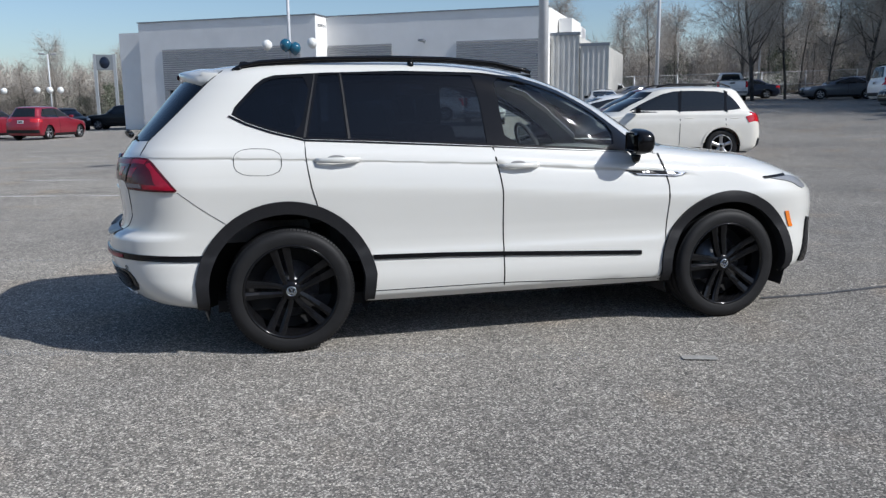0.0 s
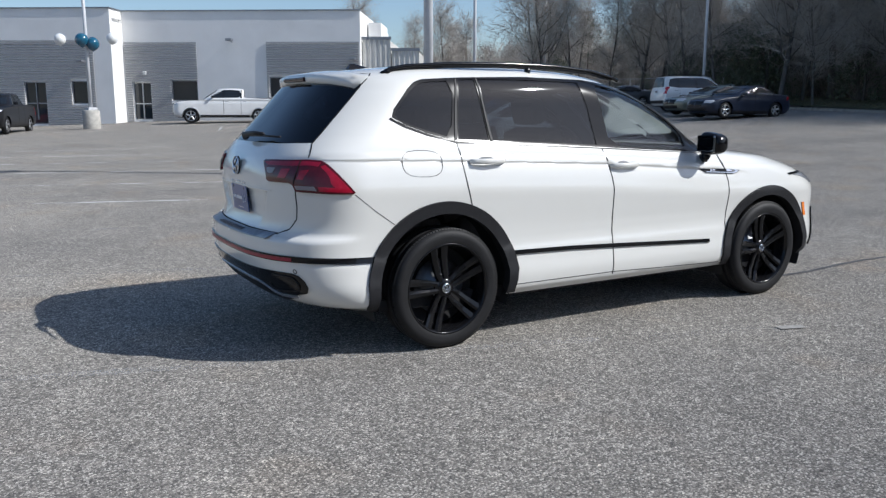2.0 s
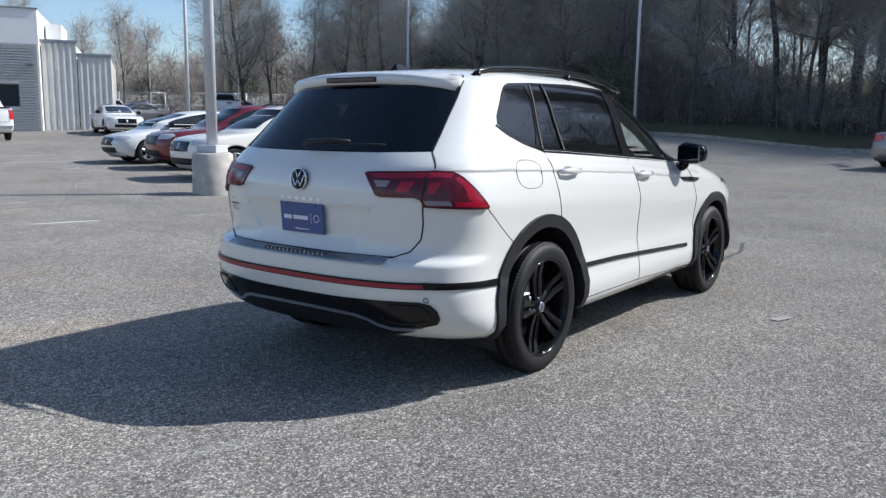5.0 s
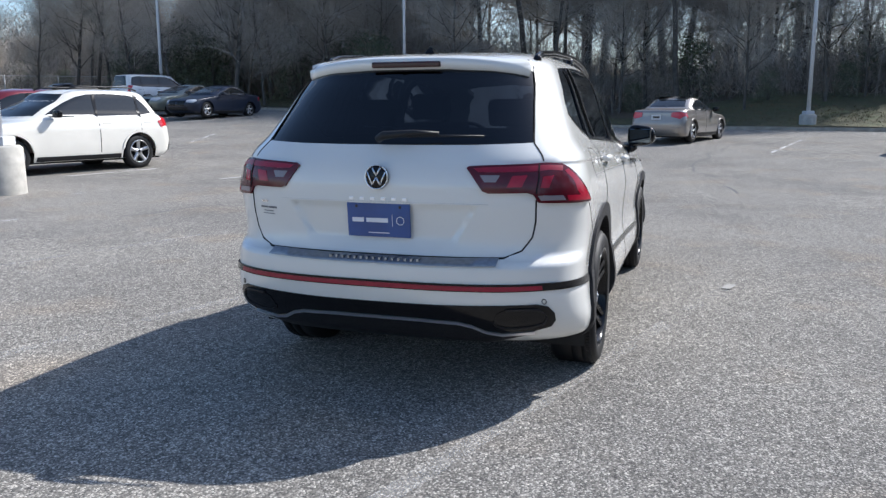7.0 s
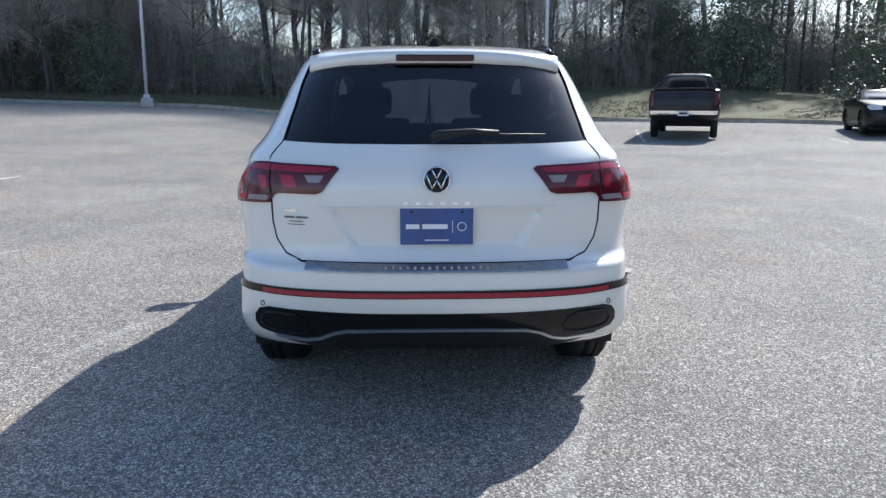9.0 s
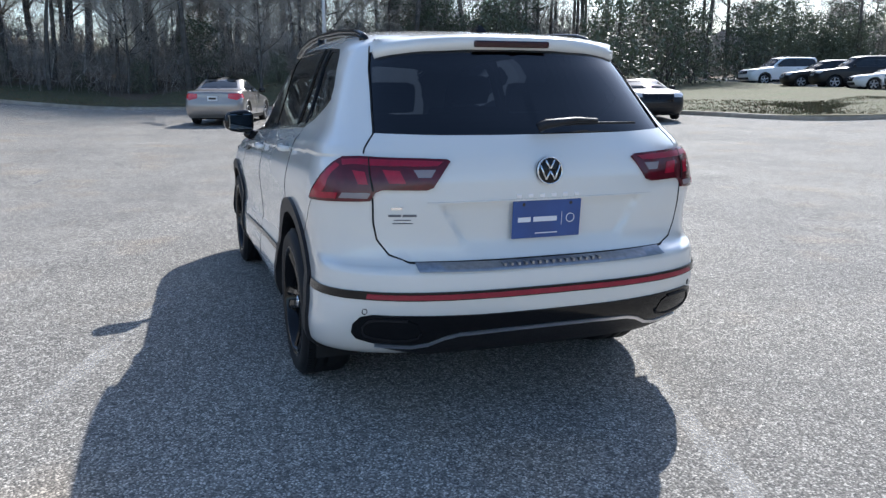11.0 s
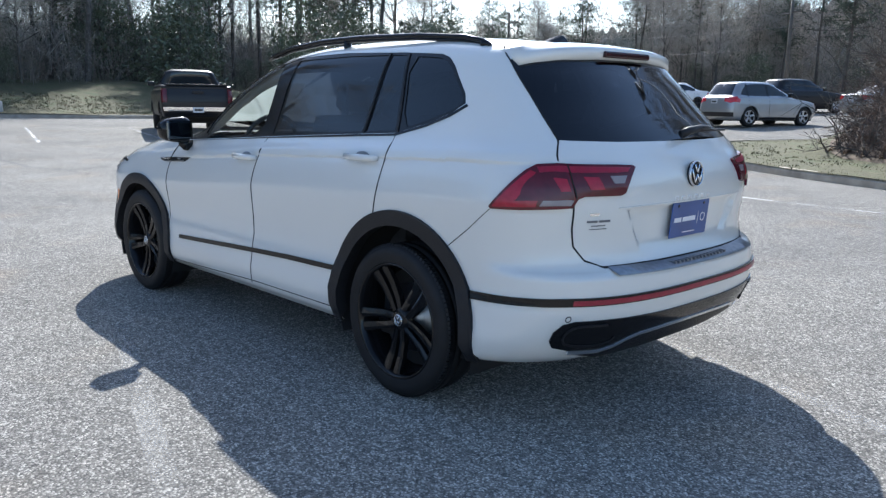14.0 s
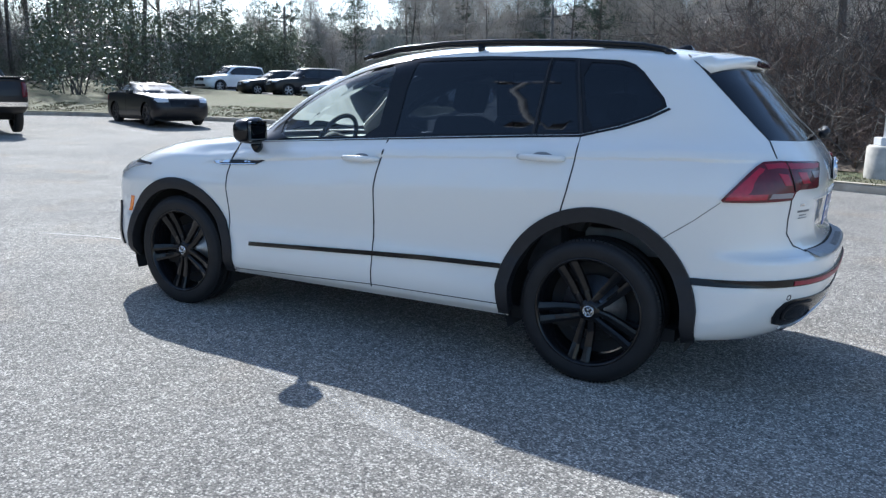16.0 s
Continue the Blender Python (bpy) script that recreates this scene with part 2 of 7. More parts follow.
def smooth_table(xs, ys):
    """Monotone cubic through the given stations."""
    xs, ys = np.array(xs, float), np.array(ys, float)
    h, d = np.diff(xs), np.diff(ys) / np.diff(xs)
    m = np.zeros(len(xs))
    m[0], m[-1] = d[0], d[-1]
    for i in range(1, len(xs) - 1):
        if d[i - 1] * d[i] > 0:
            w1, w2 = 2 * h[i] + h[i - 1], h[i] + 2 * h[i - 1]
            m[i] = (w1 + w2) / (w1 / d[i - 1] + w2 / d[i])

    def f(x):
        x = np.clip(np.asarray(x, float), xs[0], xs[-1])
        i = np.clip(np.searchsorted(xs, x, side="right") - 1, 0, len(xs) - 2)
        t = (x - xs[i]) / h[i]
        return ys[i] * (1 + 2 * t) * (1 - t) ** 2 + m[i] * h[i] * t * (1 - t) ** 2 + ys[i + 1] * t * t * (3 - 2 * t) + m[i + 1] * h[i] * t * t * (t - 1)
    return f


class Loft:
    """Half a car's skin: plan outlines (round tail, straight side, round nose) stacked up by height."""

    def __init__(self, rows, tail=(0.5, 3.0), nose=(0.75, 2.6), crease=None, groove=0.0, recess=0.0):
        r = np.array(rows, float)
        self.z0, self.z1 = r[0, 0], r[-1, 0]
        self.w, self.xr, self.xf = (smooth_table(r[:, 0], r[:, k]) for k in (1, 2, 3))
        self.tail, self.nose, self.crease, self.groove, self.recess = tail, nose, crease, groove, recess
        self.A, self.B, self.C = 1.25, 3.1, 1.45
        self.S = self.A + self.B + self.C
        self.turn = []
        for d, n in (tail, nose):
            th = np.linspace(0, math.pi / 2, 800)
            y, x = 0.87 * np.sin(th) ** (2 / n), d * (1 - np.cos(th) ** (2 / n))
            arc = np.concatenate([[0], np.cumsum(np.hypot(np.diff(x), np.diff(y)))])
            self.turn.append((arc / arc[-1], y / 0.87, x / d))
        zs = np.linspace(self.z0, self.z1, 600)
        step = np.sqrt(np.diff(zs) ** 2 + np.diff(self.w(zs)) ** 2 + (0.45 * np.diff(self.xf(zs))) ** 2 + (0.3 * np.diff(self.xr(zs))) ** 2)
        self.zt, self.vt = zs, np.concatenate([[0], np.cumsum(step)])
        self.V = self.vt[-1]

    def v(self, z):
        return np.interp(z, self.zt, self.vt)

    def z(self, v):
        return np.interp(v, self.vt, self.zt)

    def P(self, s, z):
        s, z = np.broadcast_arrays(np.asarray(s, float), np.asarray(z, float))
        xr, xf = self.xr(z), self.xf(z)
        (u1, y1, x1), (u2, y2, x2) = self.turn
        dr, df = self.tail[0], self.nose[0]
        a, b = np.clip(s / self.A, 0, 1), np.clip((self.S - s) / self.C, 0, 1)
        f = np.clip((s - self.A) / self.B, 0, 1)
        x = np.where(s < self.A, xr + dr * np.interp(a, u1, x1), np.where(s > self.A + self.B, xf - df * np.interp(b, u2, x2), xr + dr + f * (xf - df - xr - dr)))
        k = np.where(s < self.A, np.interp(a, u1, y1), np.where(s > self.A + self.B, np.interp(b, u2, y2), 1.0))
        ze = z
        g = 0.0
        if self.crease is not None:
            cz = np.interp(x, self.crease[0], self.crease[1])
            fade = np.clip((z - 0.6) / 0.25, 0, 1) * np.clip((1.5 - z) / 0.3, 0, 1)
            ze = z - (cz - 1.05) * fade
            run = np.clip((x + 2.28) / 0.1, 0, 1) * np.clip((1.2 - x) / 0.2, 0, 1)
            d = cz - z
            g = self.groove * run * np.where(d > 0, np.exp(-d / 0.022) * np.clip(d / 0.004, 0, 1), 0.0)
        y = k * self.w(ze) - g * k
        if self.recess:
            soft = lambda q: np.clip(q, 0, 1) ** 2 * (3 - 2 * np.clip(q, 0, 1))
            half = np.interp(z, [0.73, 0.935], [0.345, 0.465])
            x = x + np.where(s < self.A, self.recess * soft((half - y) / 0.05) * soft((z - 0.725) / 0.05) * soft((0.940 - z) / 0.018), 0.0)
        return np.stack([x, y, z], -1)

    def N(self, s, z):
        e = 2e-3
        ds = self.P(np.minimum(s + e, self.S), z) - self.P(np.maximum(s - e, 0), z)
        dz = self.P(s, np.minimum(z + e, self.z1)) - self.P(s, np.maximum(z - e, self.z0))
        n = -np.cross(ds, dz)
        n[..., 1] += 1e-9
        n /= np.maximum(np.linalg.norm(n, axis=-1, keepdims=True), 1e-12)
        mid = np.asarray(s) < 1e-6
        n[mid, 1] = 0.0
        return n

    def at_x(self, x, z):
        ss = np.linspace(0.02, self.S, 260)
        return float(np.interp(x, self.P(ss, z)[:, 0], ss))

    def at_y(self, y, z):
        ss = np.linspace(0, self.A, 160)
        return float(np.interp(y, self.P(ss, z)[:, 1], ss))

    def at_nose(self, y, z):
        ss = np.linspace(self.A + self.B, self.S, 160)
        return float(np.interp(-y, -self.P(ss, z)[:, 1], ss))

    def front(self, pts, step=0.04, close=True):
        """Chart polygon from points (y, z) on the nose."""
        return [(self.S if y == 0 else self.at_nose(y, z), float(self.v(z))) for y, z in dense(pts, step, close)]

    def side(self, pts, step=0.04, close=True):
        """Chart polygon from points (x, z) on the flank."""
        return [(self.at_x(x, z), float(self.v(z))) for x, z in dense(pts, step, close)]

    def rear(self, pts, step=0.04, close=True):
        """Chart polygon from points (y, z) on the tail."""
        return [(0.0 if y == 0 else self.at_y(y, z), float(self.v(z))) for y, z in dense(pts, step, close)]


def dense(pts, step, close=True):
    out = []
    n = len(pts)
    for i in range(n if close else n - 1):
        a, b = np.array(pts[i], float), np.array(pts[(i + 1) % n], float)
        k = max(1, int(np.linalg.norm(b - a) / step))
        out += [tuple(a + (b - a) * j / k) for j in range(k)]
    if not close:
        out.append(tuple(pts[-1]))
    return out


def rounded(pts, passes=2):
    """Corner-cutting of a closed polygon."""
    for _ in range(passes):
        q = []
        for i in range(len(pts)):
            a, b = np.array(pts[i], float), np.array(pts[(i + 1) % len(pts)], float)
            q += [tuple(a * 0.78 + b * 0.22), tuple(a * 0.22 + b * 0.78)]
        pts = q
    return pts


def inside(poly, pts):
    p, x, y = np.array(poly), pts[:, 0], pts[:, 1]
    q = np.roll(p, -1, axis=0)
    res = np.zeros(len(pts), bool)
    box_in = (x >= p[:, 0].min()) & (x <= p[:, 0].max()) & (y >= p[:, 1].min()) & (y <= p[:, 1].max())
    if not box_in.any():
        return res
    xi, yi = x[box_in], y[box_in]
    got = np.zeros(len(xi), bool)
    for (ax, ay), (bx, by) in zip(p, q):
        if ay != by:
            got ^= ((ay > yi) != (by > yi)) & (xi < (bx - ax) * (yi - ay) / (by - ay) + ax)
    res[box_in] = got
    return res


def near_loops(pts, loops, d):
    keep = np.ones(len(pts), bool)
    for lp in loops:
        p = np.array(lp)
        q = np.roll(p, -1, axis=0)
        for a, b in zip(p, q):
            ab = b - a
            t = np.clip(((pts - a) @ ab) / max(ab @ ab, 1e-12), 0, 1)
            keep &= np.hypot(*(pts - a - t[:, None] * ab).T) > d
    return keep


def triangulate(loops, s0, s1, v0, v1, step):
    gs, gv = np.arange(s0 + step / 2, s1, step), np.arange(v0 + step / 2, v1, step)
    grid = np.stack(np.meshgrid(gs, gv), -1).reshape(-1, 2)
    grid = grid[near_loops(grid, loops, step * 0.35)]
    pts, edges = [], []
    for lp in loops:
        k = len(pts)
        pts += [tuple(p) for p in lp]
        edges += [(k + i, k + (i + 1) % len(lp)) for i in range(len(lp))]
    pts += [tuple(p) for p in grid]
    vs, _, fs, *_ = delaunay_2d_cdt([Vector(p) for p in pts], edges, [], 0, 1e-6)
    return np.array([tuple(v) for v in vs]), np.array([tuple(f) for f in fs if len(f) == 3])


def chart_mesh(loft, uv, tris, sign, offset=0.0, thick=0.0):
    """Maps chart triangles to the skin; thick adds a skirt round the border."""
    used, inv = np.unique(tris, return_inverse=True)
    t = inv.reshape(-1, 3)
    s, z = np.clip(uv[used, 0], 0, loft.S), loft.z(uv[used, 1])
    n = loft.N(s, z)
    p = loft.P(s, z) + n * offset
    flip = np.array([1, sign, 1.0])
    p, n = p * flip, n * flip
    a, b, c = p[t[:, 0]], p[t[:, 1]], p[t[:, 2]]
    wrong = np.einsum("ij,ij->i", np.cross(b - a, c - a), n[t[:, 0]]) < 0
    t[wrong] = t[wrong][:, ::-1]
    verts, norms, faces = list(p), list(n), [tuple(f) for f in t]
    if thick:
        count = {}
        for f in t:
            for i in range(3):
                e = (f[i], f[(i + 1) % 3])
                count[e] = count.get(e, 0) + 1
        for (i, j) in list(count):
            if (j, i) not in count:
                if abs(p[i][1]) < 1e-4 and abs(p[j][1]) < 1e-4:
                    continue
                k = len(verts)
                side_n = np.cross(p[j] - p[i], n[i])
                side_n = side_n / max(np.linalg.norm(side_n), 1e-9)
                verts += [p[i], p[j], p[j] - n[j] * thick, p[i] - n[i] * thick]
                norms += [side_n] * 4
                faces.append((k, k + 3, k + 2, k + 1))
    return verts, faces, norms


def patch(name, loft, poly, mat, parent, sign, offset=0.004, thick=0.004, step=0.04, label="", holes=()):
    p = np.array(poly)
    loops = [poly, *holes]
    uv, tr = triangulate(loops, p[:, 0].min(), p[:, 0].max(), p[:, 1].min(), p[:, 1].max(), step)
    mid = uv[tr].mean(1)
    keep = inside(poly, mid)
    for h in holes:
        keep &= ~inside(h, mid)
    v, f, n = chart_mesh(loft, uv, tr[keep], sign, offset, thick)
    return mesh_part(name, v, f, mat, parent, label, n)


def both(name, loft, poly, mat, parent, **kw):
    """One patch over the middle of the tail, made of two halves in one mesh."""
    p = np.array(poly)
    uv, tr = triangulate([poly], p[:, 0].min(), p[:, 0].max(), p[:, 1].min(), p[:, 1].max(), kw.get("step", 0.04))
    tr = tr[inside(poly, uv[tr].mean(1))]
    V, F, N = [], [], []
    for sg in (1, -1):
        v, f, n = chart_mesh(loft, uv, tr, sg, kw.get("offset", 0.004), kw.get("thick", 0.004))
        k = len(V)
        V, N, F = V + v, N + n, F + [tuple(i + k for i in g) for g in f]
    return mesh_part(name, V, F, mat, parent, kw.get("label", ""), N)


def ribbon(line, width):
    """Closed chart polygon along an open line."""
    p = np.array(line)
    d = np.gradient(p, axis=0)
    d /= np.maximum(np.linalg.norm(d, axis=1, keepdims=True), 1e-9)
    q = np.stack([-d[:, 1], d[:, 0]], -1) * width / 2
    return [tuple(x) for x in np.concatenate([p + q, (p - q)[::-1]])]


def arc_points(cx, cz, r, a0, a1, n=40):
    return [(cx + r * math.cos(radians(a)), cz + r * math.sin(radians(a))) for a in np.linspace(a0, a1, n)]


# ---- ground ----
def ramp_up(u, soft=4.0):
    return 0.5 * (u + np.sqrt(u * u + soft * soft)) - soft * 0.12


def ground_z(x, y):
    """The lot is flat round the car and climbs gently ahead of it and to both sides."""
    x, y = np.asarray(x, float), np.asarray(y, float)
    far = lambda u, a: np.maximum(0, ramp_up(u - a) - ramp_up(-3.0))
    east = 0.026 * np.minimum(far(x, 8), 60)
    north = 0.018 * np.minimum(far(y, 4), 52) * np.clip((x + 10) / 17, 0, 1)
    s = np.clip((y - 3) / 8, 0, 1)
    corner = 0.42 * s * s * (3 - 2 * s) * np.clip((x - 14) / 14, 0, 1)
    south = 0.036 * np.minimum(far(-y, 12), 35) * np.clip((x + 14) / 18, 0, 1)
    return east + north + corner + south


ground_x = np.concatenate([[-2500, -900, -300, -120], np.arange(-60, 121, 4.0), [200, 400, 1000, 2500]])
GX, GY = np.meshgrid(ground_x, ground_x)
gn = len(ground_x)
ground = mesh_part("ground", np.stack([GX, GY, ground_z(GX, GY)], -1).reshape(-1, 3), [(j * gn + i, j * gn + i + 1, (j + 1) * gn + i + 1, (j + 1) * gn + i) for j in range(gn - 1) for i in range(gn - 1)], ASPHALT)
tagged(ground, "worn grey asphalt car park with pale aggregate showing", "ground", kind="structure")


# ---- the white sport utility vehicle ----
CAR = empty("sport_utility_vehicle", pose(0, 0, 0), "white five-door sport utility vehicle with black wheels and black trim", "car")
BODY = Loft(
    [(0.27, 0.86, -2.12, 2.20), (0.32, 0.903, -2.28, 2.30), (0.40, 0.911, -2.36, 2.325), (0.48, 0.900, -2.403, 2.335), (0.55, 0.892, -2.42, 2.33), (0.60, 0.881, -2.425, 2.335), (0.685, 0.882, -2.422, 2.335), (0.715, 0.884, -2.355, 2.33),
     (0.80, 0.891, -2.337, 2.31), (0.88, 0.896, -2.345, 2.24), (0.95, 0.885, -2.350, 2.09), (1.02, 0.867, -2.348, 1.89), (1.05, 0.858, -2.343, 1.77), (1.085, 0.845, -2.332, 1.48),
     (1.12, 0.815, -2.315, 1.20), (1.16, 0.790, -2.288, 1.06), (1.21, 0.770, -2.252, 0.98), (1.35, 0.722, -2.130, 0.76), (1.50, 0.672, -2.000, 0.45), (1.57, 0.635, -1.930, 0.25),
     (1.61, 0.600, -1.820, 0.08), (1.640, 0.540, -1.60, -0.12), (1.658, 0.420, -1.38, -0.32), (1.667, 0.25, -1.15, -0.55), (1.67, 0.10, -1.0, -0.7)],
    tail=(0.5, 2.78), nose=(0.72, 2.8),
    crease=([-2.3, -1.7, -1.35, -0.84, -0.1, 0.26, 0.86, 1.2], [1.126, 1.112, 1.10, 1.077, 1.045, 1.015, 0.974, 0.945]), groove=0.006, recess=0.024)

DLO = [(-1.675, 1.345), (-1.60, 1.302), (-1.47, 1.255), (-1.28, 1.207), (-1.0, 1.194), (-0.6, 1.173), (-0.2, 1.150), (0.3, 1.121), (0.67, 1.100), (0.905, 1.086), (0.85, 1.125), (0.69, 1.255),
       (0.55, 1.360), (0.34, 1.476), (0.21, 1.523), (0.06, 1.558), (-0.2, 1.584), (-0.7, 1.593), (-1.15, 1.580), (-1.43, 1.564), (-1.49, 1.545), (-1.54, 1.508), (-1.60, 1.445), (-1.655, 1.388)]


def hero_outlines():
    b = BODY
    loops = {}
    loops["dlo"] = b.side(DLO)
    gl = b.side([(-2.122, 1.207), (-2.03, 1.29), (-1.785, 1.530)], close=False)
    top = [(b.at_y(y, 1.545), float(b.v(1.545))) for y in (0.56, 0.4, 0.2)]
    loops["rear_glass"] = [(0.0, float(b.v(1.197))), *b.rear([(0.15, 1.197), (0.42, 1.199), (0.62, 1.205)], close=False), *gl, (gl[-1][0] - 0.06, float(b.v(1.545))), *top[1:], (0.0, float(b.v(1.545)))]
    loops["liftgate"] = [(0.0, float(b.v(0.712))), *b.rear([(0.2, 0.712), (0.57, 0.714), (0.64, 0.742), (0.68, 0.80), (0.694, 0.87), (0.696, 0.96), (0.696, 1.0)], close=False),
                         *b.side([(-2.175, 1.10), (-2.155, 1.150), (-2.122, 1.203), (-2.02, 1.300), (-1.776, 1.535), (-1.71, 1.590)], close=False), (0.0, float(b.v(1.600)))]
    loops["rear_arch"] = b.side([(-1.86, 0.28), *arc_points(-1.41, 0.37, 0.455, 175, 5, 30), (-0.955, 0.28)])
    loops["front_arch"] = b.side([(0.975, 0.275), *arc_points(1.405, 0.345, 0.440, 175, 5, 30), (1.845, 0.275)])
    loops["rear_door"] = b.side([(-0.945, 0.335), (-0.135, 0.335), (-0.136, 0.60), (-0.14, 0.90), (-0.168, 1.04), (-0.178, 1.146), (-0.6, 1.168), (-1.0, 1.188), (-1.283, 1.202), (-1.285, 1.11), (-1.272, 0.98), (-1.235, 0.84),
                                 *arc_points(-1.41, 0.37, 0.50, 66, 4, 12)])
    loops["front_door"] = b.side([(-0.133, 0.335), (0.908, 0.30), (0.945, 0.50), (0.965, 0.84), (0.94, 0.98), (0.922, 1.079), (0.67, 1.095), (0.3, 1.116), (-0.174, 1.141), (-0.164, 1.04), (-0.136, 0.90), (-0.132, 0.60)])
    loops["rear_bumper"] = [(0.0, float(b.v(0.285))), *b.side([(-2.1, 0.285), (-1.90, 0.285), (-1.875, 0.45), (-1.84, 0.58), (-1.78, 0.69), (-1.735, 0.752), (-1.85, 0.835), (-1.975, 0.938), (-2.15, 0.945)], close=False), *b.rear([(0.70, 0.93), (0.698, 0.87), (0.684, 0.796), (0.642, 0.737), (0.57, 0.708), (0.2, 0.706)], close=False), (0.0, float(b.v(0.706)))]
    loops["fuel_flap"] = b.side(rounded([(-1.675, 1.163), (-1.415, 1.157), (-1.425, 1.012), (-1.675, 1.020)]))
    return loops


HL = hero_outlines()


def screen_poly():
    b = BODY
    scr = [(b.at_x(x, z), float(b.v(z))) for x, z in dense([(1.00, 1.118), (0.84, 1.235), (0.67, 1.36), (0.46, 1.48), (0.31, 1.535)], 0.05, False)]
    top, low = scr[-1], scr[0]
    return scr + [(s, float(b.v(1.545 + 0.02 * k))) for s, k in ((top[0] + (b.S - top[0]) * k, k) for k in (0.3, 0.65, 1.0))] + [(s, float(b.v(1.118))) for s in (b.S, b.S - 0.3, b.S - 0.6)]


def skin_pieces():
    b = BODY
    frame_loop = [(s, 0.0) for s in np.arange(0, b.S, 0.05)] + [(b.S, v) for v in np.arange(0, b.V, 0.05)] + [(s, b.V) for s in np.arange(b.S, 0, -0.05)] + [(0.0, v) for v in np.arange(b.V, 0, -0.05)]
    cx = np.linspace(-2.26, 1.15, 90)
    cz = np.interp(cx, *b.crease)
    folds = [b.side([*zip(cx, cz - u), *zip(cx[::-1], cz[::-1] - w)], 1.0) for u, w in ((0.0, 0.004), (0.015, 0.030), (0.05, 0.075))]
    folds += [[(0.0, float(b.v(z0))), *b.rear([(0.2, z0), (wl, z0), (wh, z1), (0.2, z1)], close=False), (0.0, float(b.v(z1)))] for z0, z1, wl, wh in ((0.728, 0.940, 0.345, 0.466), (0.772, 0.922, 0.318, 0.412))]
    uv, tr = triangulate([frame_loop, *HL.values(), *folds, screen_poly()], 0, b.S, 0, b.V, 0.036)
    mid = uv[tr].mean(1)
    inn = {k: inside(lp, mid) for k, lp in HL.items()}
    free = (mid[:, 0] > 0) & (mid[:, 0] < b.S) & (mid[:, 1] > 0) & (mid[:, 1] < b.V) & ~inn["dlo"] & ~inn["rear_glass"] & ~inn["rear_arch"] & ~inn["front_arch"] & ~inside(screen_poly(), mid)
    zz0, xx0 = b.z(mid[:, 1]), b.P(mid[:, 0], b.z(mid[:, 1]))[:, 0]
    free &= zz0 < 1.652
    free &= ~((zz0 < 0.283) & (((xx0 > -1.86) & (xx0 < -0.955)) | ((xx0 > 0.975) & (xx0 < 1.845))))
    lab = {}
    lab["rear_door"] = free & inn["rear_door"]
    lab["front_door"] = free & inn["front_door"]
    lab["fuel_flap"] = free & inn["fuel_flap"]
    lab["liftgate"] = free & inn["liftgate"]
    lab["rear_bumper"] = free & inn["rear_bumper"] & ~lab["liftgate"]
    rest = free.copy()
    for m in lab.values():
        rest &= ~m
    lab["body"] = rest
    made = {}
    for name, m in lab.items():
        if name in ("rear_door", "front_door", "fuel_flap"):
            for sg in (-1, 1):
                v, f, n = chart_mesh(b, uv, tr[m], sg)
                if name == "fuel_flap" and sg == 1:
                    v2, f2, n2 = v, f, n
                    made["flap_left"] = mesh_part("quarter_panel", v2, f2, WHITE_PAINT, CAR, "", n2)
                    continue
                made[name, sg] = mesh_part(name, v, f, WHITE_PAINT, CAR, "", n)
        else:
            V, F, N = [], [], []
            for sg in (-1, 1):
                v, f, n = chart_mesh(b, uv, tr[m], sg)
                k = len(V)
                V, N, F = V + v, N + n, F + [tuple(i + k for i in g) for g in f]
            made[name] = mesh_part(name, V, F, WHITE_PAINT, CAR, "", N)
    # cabin lining, a few centimetres inside the skin
    zz = b.z(mid[:, 1])
    m = free & (zz > 0.40)
    V, F, N = [], [], []
    for sg in (-1, 1):
        v, f, n = chart_mesh(b, uv, tr[m], sg, offset=-0.030)
        k = len(V)
        V, N, F = V + v, N + [-q for q in n], F + [tuple(i + k for i in g)[::-1] for g in f]
    mesh_part("cabin_lining", V, F, INTERIOR, CAR, "dark grey cabin lining", N)
    return made


SKIN = skin_pieces()


